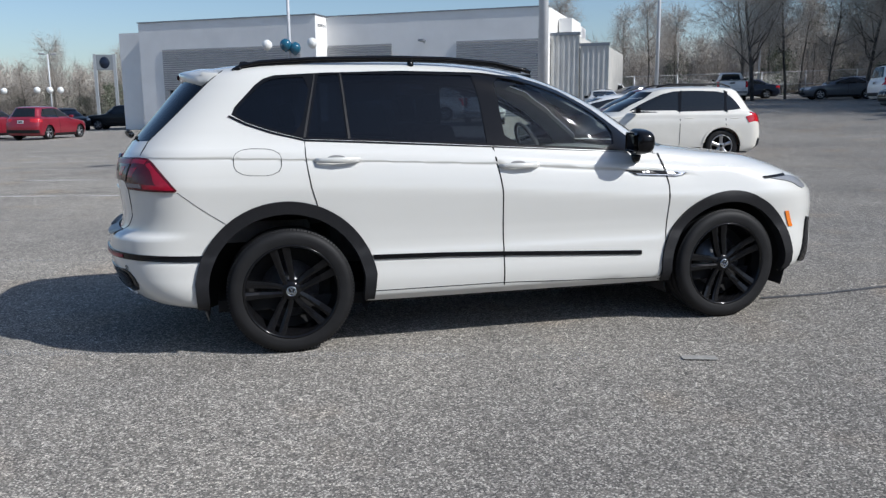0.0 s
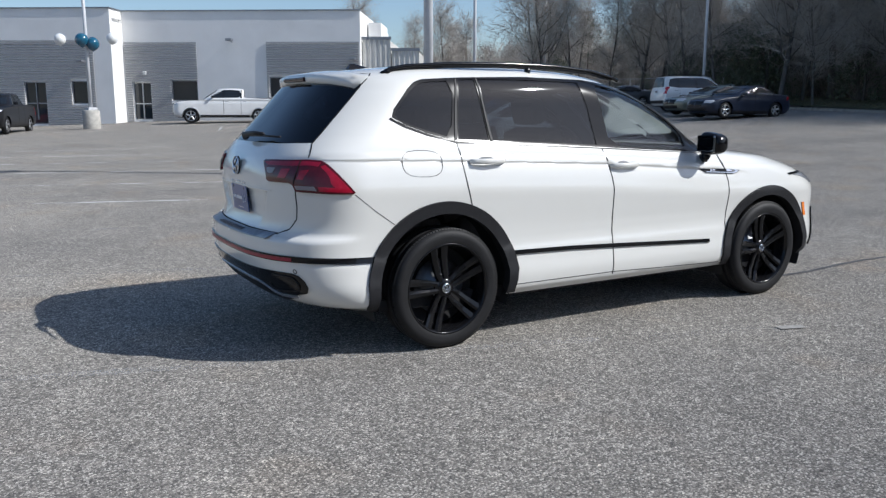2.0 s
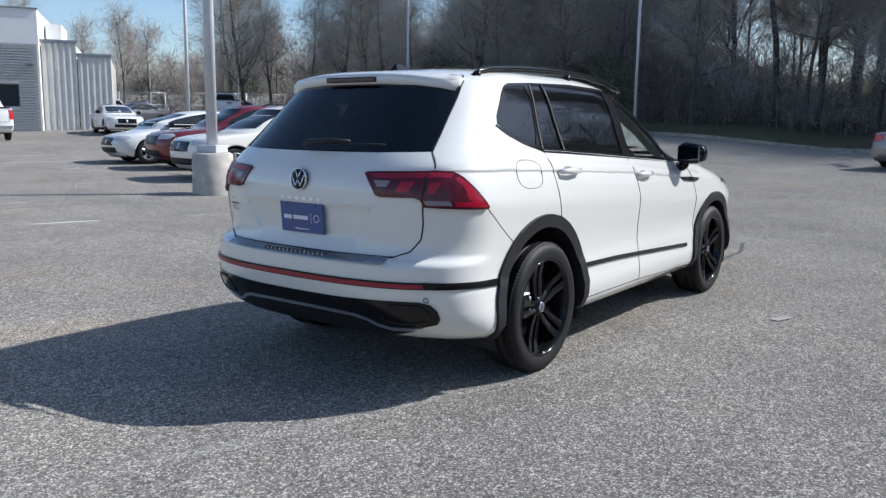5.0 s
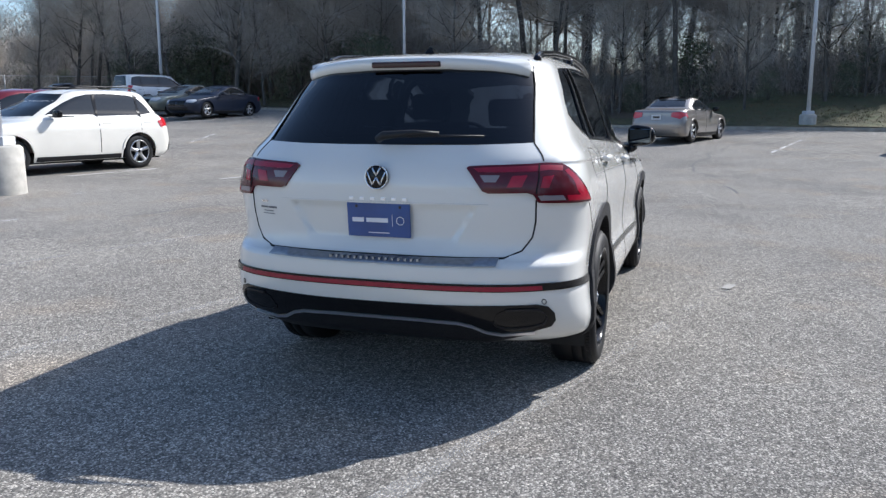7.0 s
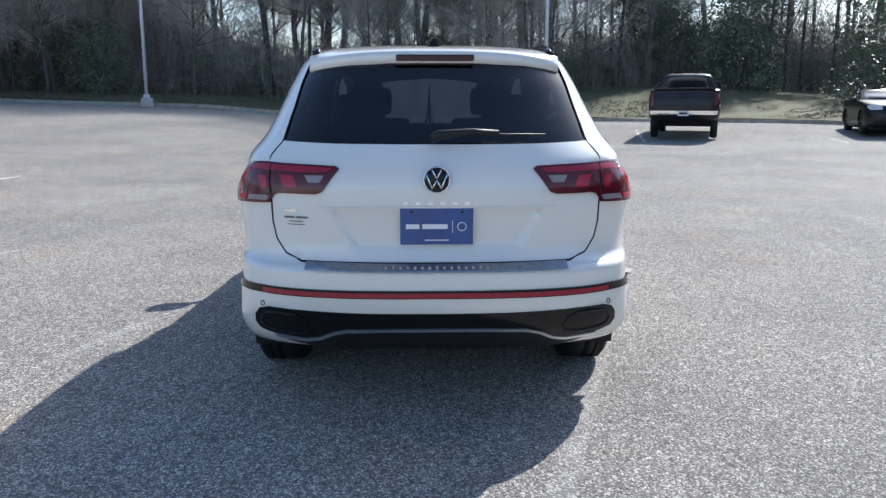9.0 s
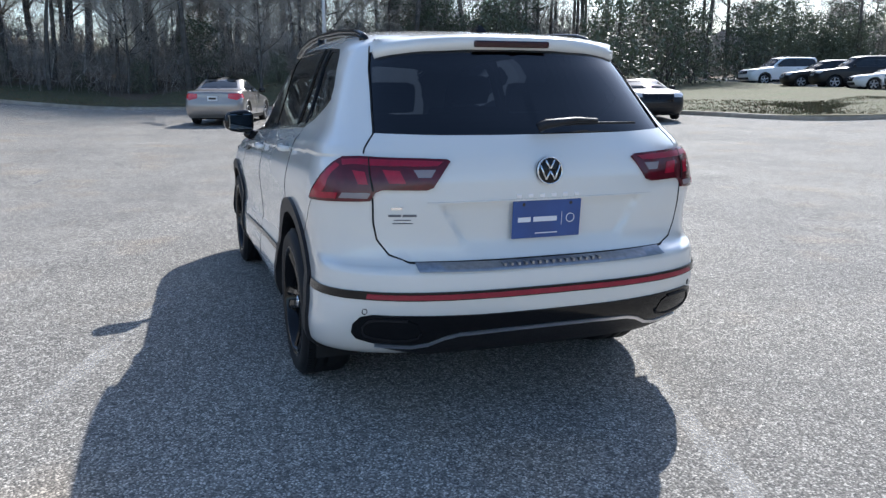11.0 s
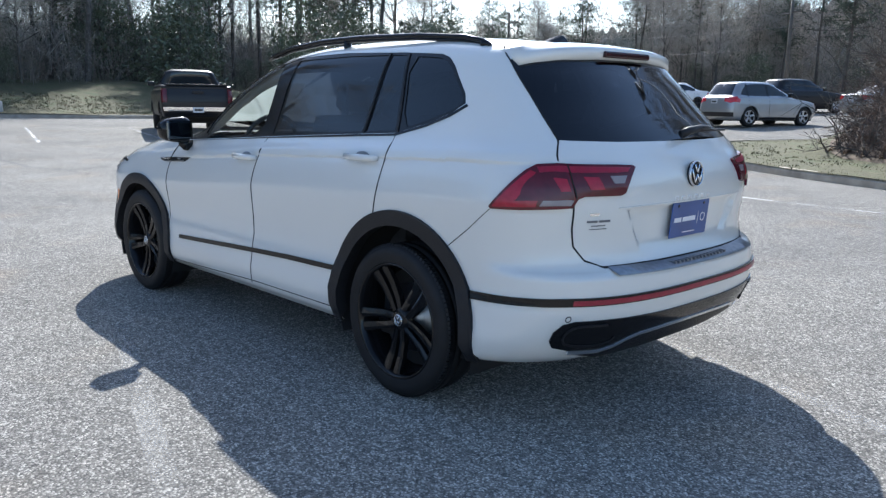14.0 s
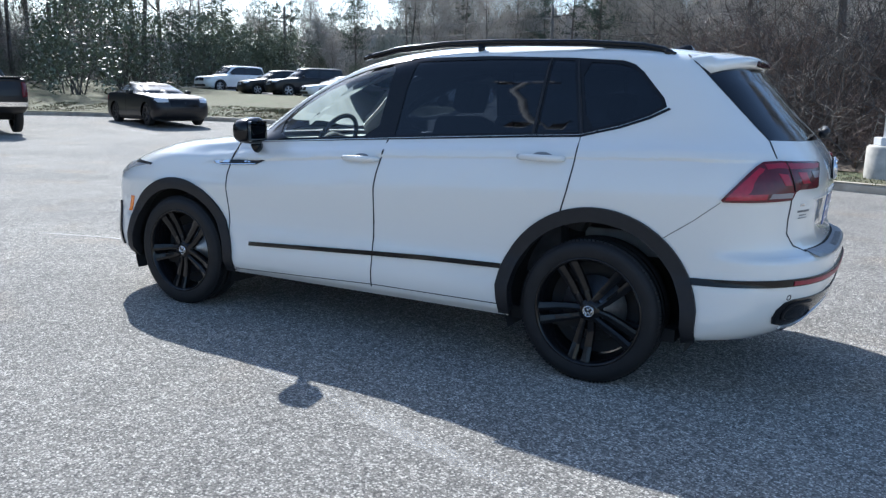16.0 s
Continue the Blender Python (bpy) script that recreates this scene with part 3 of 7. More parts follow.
def hero_windows():
    b = BODY
    bar = lambda pts, w: b.side([(x - w / 2, z) for x, z in pts] + [(x + w / 2, z) for x, z in pts[::-1]])
    panes = {
        "quarter": rounded([(-1.655, 1.349), (-1.59, 1.313), (-1.46, 1.269), (-1.306, 1.228), (-1.222, 1.561), (-1.42, 1.549), (-1.48, 1.53), (-1.525, 1.497), (-1.59, 1.432), (-1.636, 1.385)], 1),
        "fixed": [(-1.262, 1.219), (-1.045, 1.209), (-1.066, 1.573), (-1.180, 1.566)],
        "rear": [(-1.020, 1.208), (-0.6, 1.187), (-0.205, 1.165), (-0.225, 1.40), (-0.262, 1.567), (-0.7, 1.576), (-1.04, 1.573)],
        "front": rounded([(-0.085, 1.158), (0.3, 1.135), (0.63, 1.117), (0.66, 1.240), (0.53, 1.342), (0.325, 1.456), (0.06, 1.537), (-0.130, 1.558), (-0.11, 1.40)], 1),
    }
    polys = {k: b.side(v) for k, v in panes.items()}
    for sg in (-1, 1):
        for k, mat, lab in (("quarter", GLASS_DARK, "dark privacy glass quarter window"), ("fixed", GLASS_DARK, "dark privacy glass"), ("rear", GLASS_DARK, "dark privacy glass rear window"), ("front", GLASS_FRONT, "pale green tinted glass")):
            pn = patch("side_window", b, polys[k], mat, CAR, sg, offset=-0.006, thick=0.0, step=0.06, label=lab)
            pn.visible_shadow = k != "front"
        patch("window_surround", b, HL["dlo"], BLACK_GLOSS, CAR, sg, offset=-0.002, thick=0.02, step=0.05, label="gloss black window surround and pillars", holes=list(polys.values()))
        low = b.side([(-1.69, 1.338), (-1.60, 1.292), (-1.47, 1.246), (-1.28, 1.199), (-1.0, 1.186), (-0.2, 1.143), (0.3, 1.114), (0.90, 1.080)], close=False)
        patch("belt_seal", b, ribbon(low, 0.012), BLACK_GLOSS, CAR, sg, offset=0.004, thick=0.006, step=0.06)
        for nm, line in (("divider_bar", [(-1.030, 1.203), (-1.053, 1.578)]), ("pillar_seal", [(-1.283, 1.215), (-1.200, 1.572)])):
            patch(nm, b, ribbon(b.side(line, close=False), 0.022), BLACK_PLASTIC, CAR, sg, offset=0.003, thick=0.006, step=0.06)
    both("rear_window", b, HL["rear_glass"], GLASS_REAR, CAR, offset=-0.004, thick=0.0, step=0.06, label="dark tinted rear window")
    # windscreen, between the pillars of the nose side
    both("windscreen", b, screen_poly(), GLASS_FRONT, CAR, offset=0.003, thick=0.0, step=0.06, label="clear windscreen")


hero_windows()


def hero_lines():
    """Panel gaps, crease trims, flank strips and cladding."""
    b = BODY
    for sg in (-1, 1):
        for line in (
            [(-1.284, 1.200), (-1.285, 1.11), (-1.278, 1.04), (-1.262, 0.94), (-1.232, 0.835)],
            [(-0.176, 1.143), (-0.166, 1.04), (-0.150, 0.96), (-0.139, 0.88), (-0.134, 0.60), (-0.134, 0.32)],
            [(0.925, 1.080), (0.945, 0.98), (0.966, 0.88), (0.965, 0.78), (0.948, 0.52), (0.912, 0.285)],
            [(-1.975, 0.938), (-1.86, 0.845), (-1.735, 0.757)],
        ):
            patch("panel_gap", b, ribbon(b.side(line, 0.03, False), 0.0065 if line[0][0] > -1.9 else 0.003), GAP, CAR, sg, offset=0.0012, thick=0.003, step=0.05)
        strip = b.side([(-0.925, 0.533), (-0.5, 0.525), (-0.14, 0.511), (0.3, 0.491), (0.775, 0.470)], 0.04, False)
        patch("side_strip", b, ribbon(strip, 0.026), BLACK_GLOSS, CAR, sg, offset=0.010, thick=0.012, step=0.03, label="slim gloss black side strip")
        patch("rear_arch_trim", b, b.side([(-1.905, 0.295), *arc_points(-1.41, 0.365, 0.507, 172, 8, 40), (-0.925, 0.297), (-0.985, 0.297), *arc_points(-1.41, 0.365, 0.437, 8, 172, 36), (-1.845, 0.290)], 0.05), BLACK_PLASTIC, CAR, sg, offset=0.016, thick=0.06, step=0.04, label="matt black wheel arch trim")
        patch("front_arch_trim", b, b.side([(0.922, 0.285), *arc_points(1.405, 0.342, 0.492, 172, 8, 40), (1.888, 0.285), (1.828, 0.285), *arc_points(1.405, 0.342, 0.425, 8, 172, 36), (0.985, 0.285)], 0.05), BLACK_PLASTIC, CAR, sg, offset=0.016, thick=0.06, step=0.04, label="matt black wheel arch trim")
        for cx, cz, r in ((-1.41, 0.37, 0.47), (1.405, 0.345, 0.455)):
            a = arc_points(cx, cz, r, 200, -20, 30)
            V = [(x, sg * y, z) for x, z in a for y in (0.872, 0.52)] + [(cx, sg * 0.52, cz)]
            F = [(2 * i, 2 * i + 1, 2 * i + 3, 2 * i + 2) for i in range(len(a) - 1)] + [(2 * i + 1, len(V) - 1, 2 * i + 3) for i in range(len(a) - 1)]
            mesh_part("wheel_housing", V, F, UNDERBODY, CAR)
        # door bottoms step in above the sill
        sill = b.side([(-0.93, 0.335), (-0.14, 0.335), (0.9, 0.30)], 0.05, False)
        patch("sill_gap", b, ribbon(sill, 0.005), GAP, CAR, sg, offset=0.001, thick=0.002, step=0.06)
        # nose: lamp, amber reflector, black blade
        patch("headlamp", b, b.side(rounded([(1.66, 0.912), (1.86, 0.918), (2.0, 0.892), (2.05, 0.83), (1.985, 0.825), (1.89, 0.875)], 1), 0.03), HEAD_LENS, CAR, sg, offset=0.006, thick=0.012, step=0.03, label="clear headlamp")
        patch("headlamp_bezel", b, b.side([(1.655, 0.915), (1.86, 0.924), (1.86, 0.908), (1.67, 0.902)], 0.03), BLACK_GLOSS, CAR, sg, offset=0.008, thick=0.012, step=0.03)
        patch("side_reflector", b, b.side([(1.83, 0.685), (1.862, 0.685), (1.905, 0.578), (1.87, 0.578)], 0.03), ORANGE, CAR, sg, offset=0.006, thick=0.01, step=0.03, label="amber side reflector")
        patch("nose_blade", b, b.side([(2.06, 0.63), (2.10, 0.62), (2.05, 0.33), (1.97, 0.34), (2.0, 0.42)], 0.03), BLACK_GLOSS, CAR, sg, offset=0.012, thick=0.02, step=0.03, label="gloss black nose blade")
        # emblem bar on the front wing
        badge = patch("wing_badge", b, b.side([(0.675, 0.985), (0.93, 0.972), (1.095, 0.957), (1.075, 0.944), (1.02, 0.938), (0.74, 0.954)], 0.02), BLACK_GLOSS, CAR, sg, offset=0.008, thick=0.008, step=0.03, label="gloss black wing badge with chrome edges")
        patch("inlay", b, ribbon(b.side([(0.74, 0.956), (0.90, 0.946), (1.02, 0.940), (1.085, 0.950)], 0.02, False), 0.007), CHROME, badge, sg, offset=0.0125, thick=0.003, step=0.03)
        patch("inlay", b, b.side([(0.945, 0.970), (1.09, 0.957), (1.06, 0.947), (0.955, 0.951)], 0.02), CHROME, badge, sg, offset=0.0125, thick=0.003, step=0.03)
        for k in range(2):
            patch("marking", b, b.side([(0.78 + 0.028 * k, 0.969), (0.80 + 0.028 * k, 0.968), (0.80 + 0.028 * k, 0.960), (0.78 + 0.028 * k, 0.961)], 0.02), CHROME, badge, sg, offset=0.014, thick=0.002, step=0.03)
    patch("fuel_flap_gap", b, ribbon([*HL["fuel_flap"], HL["fuel_flap"][0]], 0.004), GAP, CAR, -1, offset=0.001, thick=0.002, step=0.06)


hero_lines()


def hero_tail():
    b = BODY
    zv = lambda z: float(b.v(z))
    # black and red strip wrapped round the bumper
    wrap = [(0.0, zv(0.590)), *b.rear([(0.2, 0.590), (0.5, 0.590), (0.75, 0.590)], 0.04, False), *b.side([(-2.15, 0.585), (-1.98, 0.576), (-1.845, 0.571)], 0.04, False)]
    both("bumper_strip", b, ribbon(dense(wrap, 0.03, False), 0.034), BLACK_GLOSS, CAR, offset=0.008, thick=0.012, step=0.03, label="gloss black bumper strip")
    red = [(0.0, zv(0.588)), *b.rear([(0.2, 0.588), (0.5, 0.588), (0.735, 0.588)], 0.04, False)]
    both("strip_reflector", b, ribbon(red, 0.020), RED_DEEP, CAR, offset=0.0115, thick=0.006, step=0.03, label="dark red reflector strip")
    # lower black insert with its chrome edge
    ins_top = [(0.0, 0.505), (0.3, 0.506), (0.6, 0.512), (0.72, 0.513), (0.762, 0.500), (0.785, 0.468), (0.788, 0.430), (0.77, 0.402)]
    ins_low = [(0.70, 0.382), (0.56, 0.372), (0.50, 0.384), (0.44, 0.415), (0.38, 0.430), (0.2, 0.437), (0.0, 0.438)]
    poly = [(0.0 if y == 0 else b.at_y(y, z), zv(z)) for y, z in dense(ins_top + ins_low, 0.03)]
    both("bumper_insert", b, poly, BLACK_GLOSS, CAR, offset=0.006, thick=0.02, step=0.03, label="gloss black lower bumper insert")
    skirt = [(0.0 if y == 0 else b.at_y(y, z), zv(z)) for y, z in dense([(y, z - 0.010) for y, z in ins_low] + [(0.0, 0.285), (0.3, 0.285), (0.48, 0.305), (0.58, 0.335), (0.69, 0.366)], 0.03)]
    both("lower_skirt", b, skirt, BLACK_PLASTIC, CAR, offset=0.005, thick=0.012, step=0.04, label="matt black lower bumper skirt")
    rim_line = [(0.0 if y == 0 else b.at_y(y, z), zv(z)) for y, z in dense([(y, z - 0.008) for y, z in ins_low[::-1]], 0.03, False)]
    both("bumper_chrome", b, ribbon(rim_line, 0.014), SATIN, CAR, offset=0.010, thick=0.01, step=0.03, label="thin chrome edge")
    for sg in (-1, 1):
        pocket = [(0.56, 0.492), (0.70, 0.495), (0.735, 0.485), (0.755, 0.450), (0.735, 0.415), (0.60, 0.400), (0.53, 0.420)]
        patch("pocket", b, b.rear(rounded(pocket, 1), 0.03), BLACK_GLOSS, CAR, sg, offset=0.009, thick=0.004, step=0.03)
        tri = ribbon(b.rear(rounded(pocket, 1) + [pocket[0]], 0.03, False)[:-2], 0.008)
        patch("pocket_rim", b, tri, BLACK_PLASTIC, CAR, sg, offset=0.013, thick=0.008, step=0.03)
        s0, v0 = b.at_y(0.747, 0.523), zv(0.523)
        ring = [(s0 + 0.013 * math.cos(a), v0 + 0.013 * math.sin(a)) for a in np.linspace(0, 2 * math.pi, 20, endpoint=False)]
        hole = [(s0 + 0.0095 * math.cos(a), v0 + 0.0095 * math.sin(a)) for a in np.linspace(0, 2 * math.pi, 20, endpoint=False)]
        patch("parking_sensor", b, ring, GAP, CAR, sg, offset=0.002, thick=0.002, step=0.02, holes=[hole])
        # gap round the tailgate
        gap = b.rear([(0.0, 0.709), (0.2, 0.709), (0.57, 0.711), (0.641, 0.740), (0.682, 0.798), (0.696, 0.87), (0.698, 0.965)], 0.03, False)
        patch("tailgate_gap", b, ribbon(gap, 0.008), GAP, CAR, sg, offset=0.0015, thick=0.003, step=0.04)
        gap = b.side([(-2.172, 1.118), (-2.155, 1.150), (-2.124, 1.203), (-2.02, 1.302), (-1.782, 1.535), (-1.712, 1.592)], 0.03, False)
        patch("tailgate_gap", b, ribbon(gap, 0.008), GAP, CAR, sg, offset=0.0015, thick=0.003, step=0.04)
        # lamp
        R, Sd = (lambda q: b.rear(q, 0.03, False)), (lambda q: b.side(q, 0.03, False))
        lamp_poly = R([(0.402, 1.098), (0.415, 1.106), (0.50, 1.110), (0.66, 1.114)]) + Sd([(-2.17, 1.117), (-2.115, 1.113), (-2.09, 1.093), (-1.975, 0.950), (-1.985, 0.941), (-2.10, 0.944), (-2.21, 0.950)]) + R([(0.705, 0.953), (0.685, 0.985), (0.66, 0.995), (0.50, 0.994), (0.475, 1.003)])
        lamp = patch("tail_lamp", b, lamp_poly, RED_LENS, CAR, sg, offset=0.012, thick=0.03, step=0.025, label="dark red wraparound tail lamp")
        patch("top_band", b, R([(0.43, 1.097), (0.50, 1.101), (0.66, 1.105)]) + Sd([(-2.17, 1.107), (-2.12, 1.103), (-2.135, 1.083)]) + R([(0.69, 1.083), (0.5, 1.080), (0.455, 1.082)]), RED_DEEP, lamp, sg, offset=0.014, thick=0.004, step=0.025)
        patch("side_band", b, Sd([(-2.125, 1.083), (-2.105, 1.090), (-1.992, 0.955), (-2.055, 0.960), (-2.085, 0.985)]), RED_BRIGHT, lamp, sg, offset=0.0145, thick=0.004, step=0.025, label="bright red band")
        patch("brake_block", b, R([(0.595, 1.065), (0.655, 1.068), (0.635, 1.020), (0.575, 1.020)]), RED_BRIGHT, lamp, sg, offset=0.0145, thick=0.004, step=0.025)
        patch("brake_block", b, R([(0.715, 1.060), (0.755, 1.065), (0.74, 1.015), (0.708, 1.015)]), RED_BRIGHT, lamp, sg, offset=0.0145, thick=0.004, step=0.025)
        patch("reversing_lens", b, R([(0.462, 1.068), (0.545, 1.068), (0.530, 1.040), (0.482, 1.040)]), CLEAR_LENS, lamp, sg, offset=0.0145, thick=0.004, step=0.025, label="clear reversing lens")
        patch("lower_lens", b, R([(0.70, 0.982), (0.72, 0.984)]) + Sd([(-2.2, 0.982), (-2.165, 0.981), (-2.155, 0.960), (-2.2, 0.962)]) + R([(0.712, 0.962)]), CLEAR_LENS, lamp, sg, offset=0.0145, thick=0.004, step=0.025, label="clear lower lens")
        patch("lower_band", b, Sd([(-2.150, 0.980), (-2.02, 0.974), (-1.99, 0.950), (-2.145, 0.957)]), RED_BRIGHT, lamp, sg, offset=0.0147, thick=0.004, step=0.025)
        split = R([(0.695, 1.113), (0.70, 1.05), (0.692, 0.99)])
        patch("lamp_gap", b, ribbon(split, 0.006), GAP, lamp, sg, offset=0.0155, thick=0.002, step=0.03)
    # crease and recess for the plate
    cr = b.rear([(0.0, 0.946), (0.3, 0.946), (0.50, 0.944)], 0.04, False)
    both("gate_crease", b, ribbon(cr, 0.006), WHITE_PAINT, CAR, offset=0.006, thick=0.02, step=0.04)
    # brushed loading edge
    led = b.rear([(0.0, 0.6955), (0.25, 0.6955), (0.55, 0.699)], 0.03, False)
    both("load_edge", b, ribbon(led, 0.032), GUARD, CAR, offset=0.003, thick=0.004, step=0.02, label="brushed steel loading edge guard")
    for k in range(-7, 8):
        y = k * 0.030
        p = b.P(b.at_y(abs(y) + 1e-4, 0.699), 0.699)
        box("guard_rib", float(p[0]) - 0.022, float(p[0]) + 0.020, y - 0.005, y + 0.005, 0.695, 0.7065, GUARD, CAR, m=Matrix.Identity(4))
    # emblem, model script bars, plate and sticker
    emblem = lathe("emblem", [(0.0, 0.004), (0.052, 0.004), (0.055, 0.0), (0.055, -0.012)], BLACK_GLOSS, CAR, "round emblem with silver ring", 40)
    emblem.matrix_basis = Matrix.Translation((-2.358, 0.0, 1.058)) @ pose(0, 0, 0, 0, 0, 90) @ pose(0, 0, 0, 4, 0, 0)
    lathe("ring", [(0.0495, 0.003), (0.0525, 0.007), (0.055, 0.005), (0.056, -0.004), (0.0495, -0.002)], CHROME, emblem, "silver ring", 40, True)
    for a, c in (((-0.019, 0.041), (-0.001, 0.006)), ((0.019, 0.041), (0.001, 0.006)), ((-0.042, 0.022), (-0.019, -0.036)), ((-0.019, -0.036), (-0.001, -0.002)), ((0.001, -0.002), (0.019, -0.036)), ((0.019, -0.036), (0.042, 0.022))):
        rod("stroke", [(a[0], 0.006, a[1]), (c[0], 0.006, c[1])], 0.0042, CHROME, emblem, sides=6)
    for k in range(6):
        y = 0.128 - k * 0.0512
        box("letter_bar", -2.3535, -2.344, y - 0.011, y + 0.011, 0.952, 0.967, SATIN, CAR, bevel=0.003)
    plate = box("dealer_plate", -2.352, -2.347, -0.152, 0.152, -0.0775, 0.0775, PLATE_BLUE, CAR, "dark blue dealer plate with white marks", bevel=0.002)
    plate.matrix_basis = Matrix.Translation((0.010, 0, 0.862)) @ Matrix.Translation((-2.35, 0, 0)) @ pose(0, 0, 0, 0, -5, 0) @ Matrix.Translation((2.35, 0, 0))
    for y0, y1, z0, z1 in ((0.128, 0.072, -0.010, 0.010), (0.060, -0.045, -0.010, 0.010), (-0.0655, -0.0675, -0.028, 0.026), (0.05, -0.05, -0.060, -0.056)):
        box("marking", -2.3530, -2.3515, min(y0, y1), max(y0, y1), z0, z1, WHITE_MARK, plate)
    disc = lathe("plate_emblem", [(0.016, 0.0), (0.0195, 0.0), (0.0195, 0.001), (0.016, 0.001)], WHITE_MARK, plate, "", 24, True)
    disc.matrix_basis = Matrix.Translation((-2.353, -0.105, 0.0)) @ pose(0, 0, 0, 0, 0, 90)
    for sy in (-0.105, 0.105):
        screw = lathe("screw", [(0.0, 0.002), (0.006, 0.002), (0.007, 0.0)], BLACK_MARK, plate, "", 10)
        screw.matrix_basis = Matrix.Translation((-2.352, sy, 0.062)) @ pose(0, 0, 0, 0, 0, 90)
    for y0, y1, z0, z1 in ((0.632, 0.592, 0.919, 0.929), (0.642, 0.596, 0.891, 0.900), (0.590, 0.538, 0.891, 0.900), (0.622, 0.560, 0.876, 0.880), (0.628, 0.552, 0.863, 0.8665)):
        patch("sticker_bar", b, b.rear([(y1, z0), (y0, z0), (y0, z1), (y1, z1)], 0.03), CHROME if z0 > 0.91 else GREY_PRINT, CAR, 1, offset=0.0025, thick=0.001, step=0.03)
    # roof spoiler with brake light
    V, F = [], []
    ys = np.linspace(-0.575, 0.575, 31)
    for y in ys:
        e = abs(y) / 0.575
        tip = -1.975 + 0.13 * e ** 3.0
        zt = 1.612 - 0.040 * e ** 3
        root = -1.70 + 0.03 * e
        sec = [(root, zt + 0.010 - 0.012 * e ** 4), (root - 0.15, zt + 0.008), (tip + 0.03, zt - 0.010), (tip, zt - 0.022), (tip + 0.004, zt - 0.055), (tip + 0.03, zt - 0.078), (root - 0.10, zt - 0.070)]
        V += [(x, y, z) for x, z in sec]
    k = 7
    F = [(j * k + i, j * k + i + 1, (j + 1) * k + i + 1, (j + 1) * k + i) for j in range(len(ys) - 1) for i in range(k - 1)] + [tuple(range(k))[::-1], tuple(range((len(ys) - 1) * k, len(ys) * k))]
    sp = mesh_part("roof_spoiler", V, F, WHITE_PAINT, CAR, "white roof spoiler")
    box("brake_light", -1.982, -1.95, -0.175, 0.175, 1.552, 1.580, HIGH_LENS, sp, "dark red high brake light", bevel=0.008)
    # shark fin
    V = [(-1.62, 0.028, 1.640), (-1.62, -0.028, 1.640), (-1.40, 0.0, 1.640), (-1.60, 0.006, 1.674), (-1.60, -0.006, 1.674), (-1.575, 0.0, 1.677), (-1.50, 0.026, 1.640), (-1.50, -0.026, 1.640)]
    mesh_part("antenna_fin", V, [(0, 3, 4, 1), (3, 5, 4), (0, 6, 3), (6, 2, 5), (6, 5, 3), (1, 4, 7), (7, 4, 5), (7, 5, 2)], BLACK_GLOSS, CAR, "black shark fin antenna", smooth=False)
    # wiper: pivot on the pane's foot, arm to one side
    rod("wiper_arm", [(-2.285, 0.02, 1.222), (-2.30, -0.01, 1.238), (-2.283, -0.15, 1.252), (-2.262, -0.26, 1.247)], [0.020, 0.020, 0.013, 0.010], BLACK_PLASTIC, CAR, "black rear wiper", 8)
    rod("wiper_blade", [(-2.272, -0.02, 1.232), (-2.264, -0.25, 1.238), (-2.232, -0.46, 1.236)], 0.006, BLACK_PLASTIC, CAR, "", 6)


hero_tail()

# crown of the roof, closed over the top of the side sheets
half = [BODY.P(q, 1.650) for q in np.linspace(0, BODY.S, 40)]
rim = [(float(p[0]), float(p[1])) for p in half] + [(float(p[0]), -float(p[1])) for p in half[::-1]]
rn = len(rim)
rv, rf = [], []
for k in range(9):
    f = 1 - k / 8
    rv += [(-0.85 + (x + 0.85) * f, y * f, 1.652 + 0.022 * (1 - f * f)) for x, y in rim]
for k in range(8):
    rf += [(rn * k + i, rn * k + (i + 1) % rn, rn * (k + 1) + (i + 1) % rn, rn * (k + 1) + i) for i in range(rn)]
mesh_part("roof_panel", rv, rf, WHITE_PAINT, CAR, "white roof")


def mirror_cap(sg):
    """Black door mirror: rounded shell on a foot, glass facing back."""
    bm = bmesh.new()
    bmesh.ops.create_uvsphere(bm, u_segments=20, v_segments=12, radius=1.0)
    for v in bm.verts:
        c = v.co
        c.x, c.y, c.z = (math.copysign(abs(q) ** 0.62, q) for q in c)
        c.x = c.x * 0.085 if c.x > 0 else c.x * 0.045
        c.y *= 0.104
        c.z *= 0.078 * (1 - 0.16 * (c.y / 0.104))
    sh = part("door_mirror", bm, BLACK_GLOSS, CAR, "gloss black door mirror", True)
    sh.matrix_basis = Matrix.Translation((0.715, sg * 0.928, 1.158)) @ pose(0, 0, 0, 0, 0, sg * 8) @ Matrix.Diagonal((1, sg, 1, 1))
    gl = box("mirror_glass", -0.0462, -0.040, -0.088, 0.088, -0.058, 0.058, MIRROR, sh, "mirror glass", bevel=0.012)
    gl.matrix_basis = Matrix.Translation((-0.003, 0, 0)) @ pose(0, 0, 0, 0, 0, 3)
    rod("mirror_foot", [(0.01, -0.06, -0.07), (0.02, -0.085, -0.095), (0.03, -0.14, -0.11)], [0.045, 0.040, 0.036], BLACK_GLOSS, sh, "", 10, 0.7)


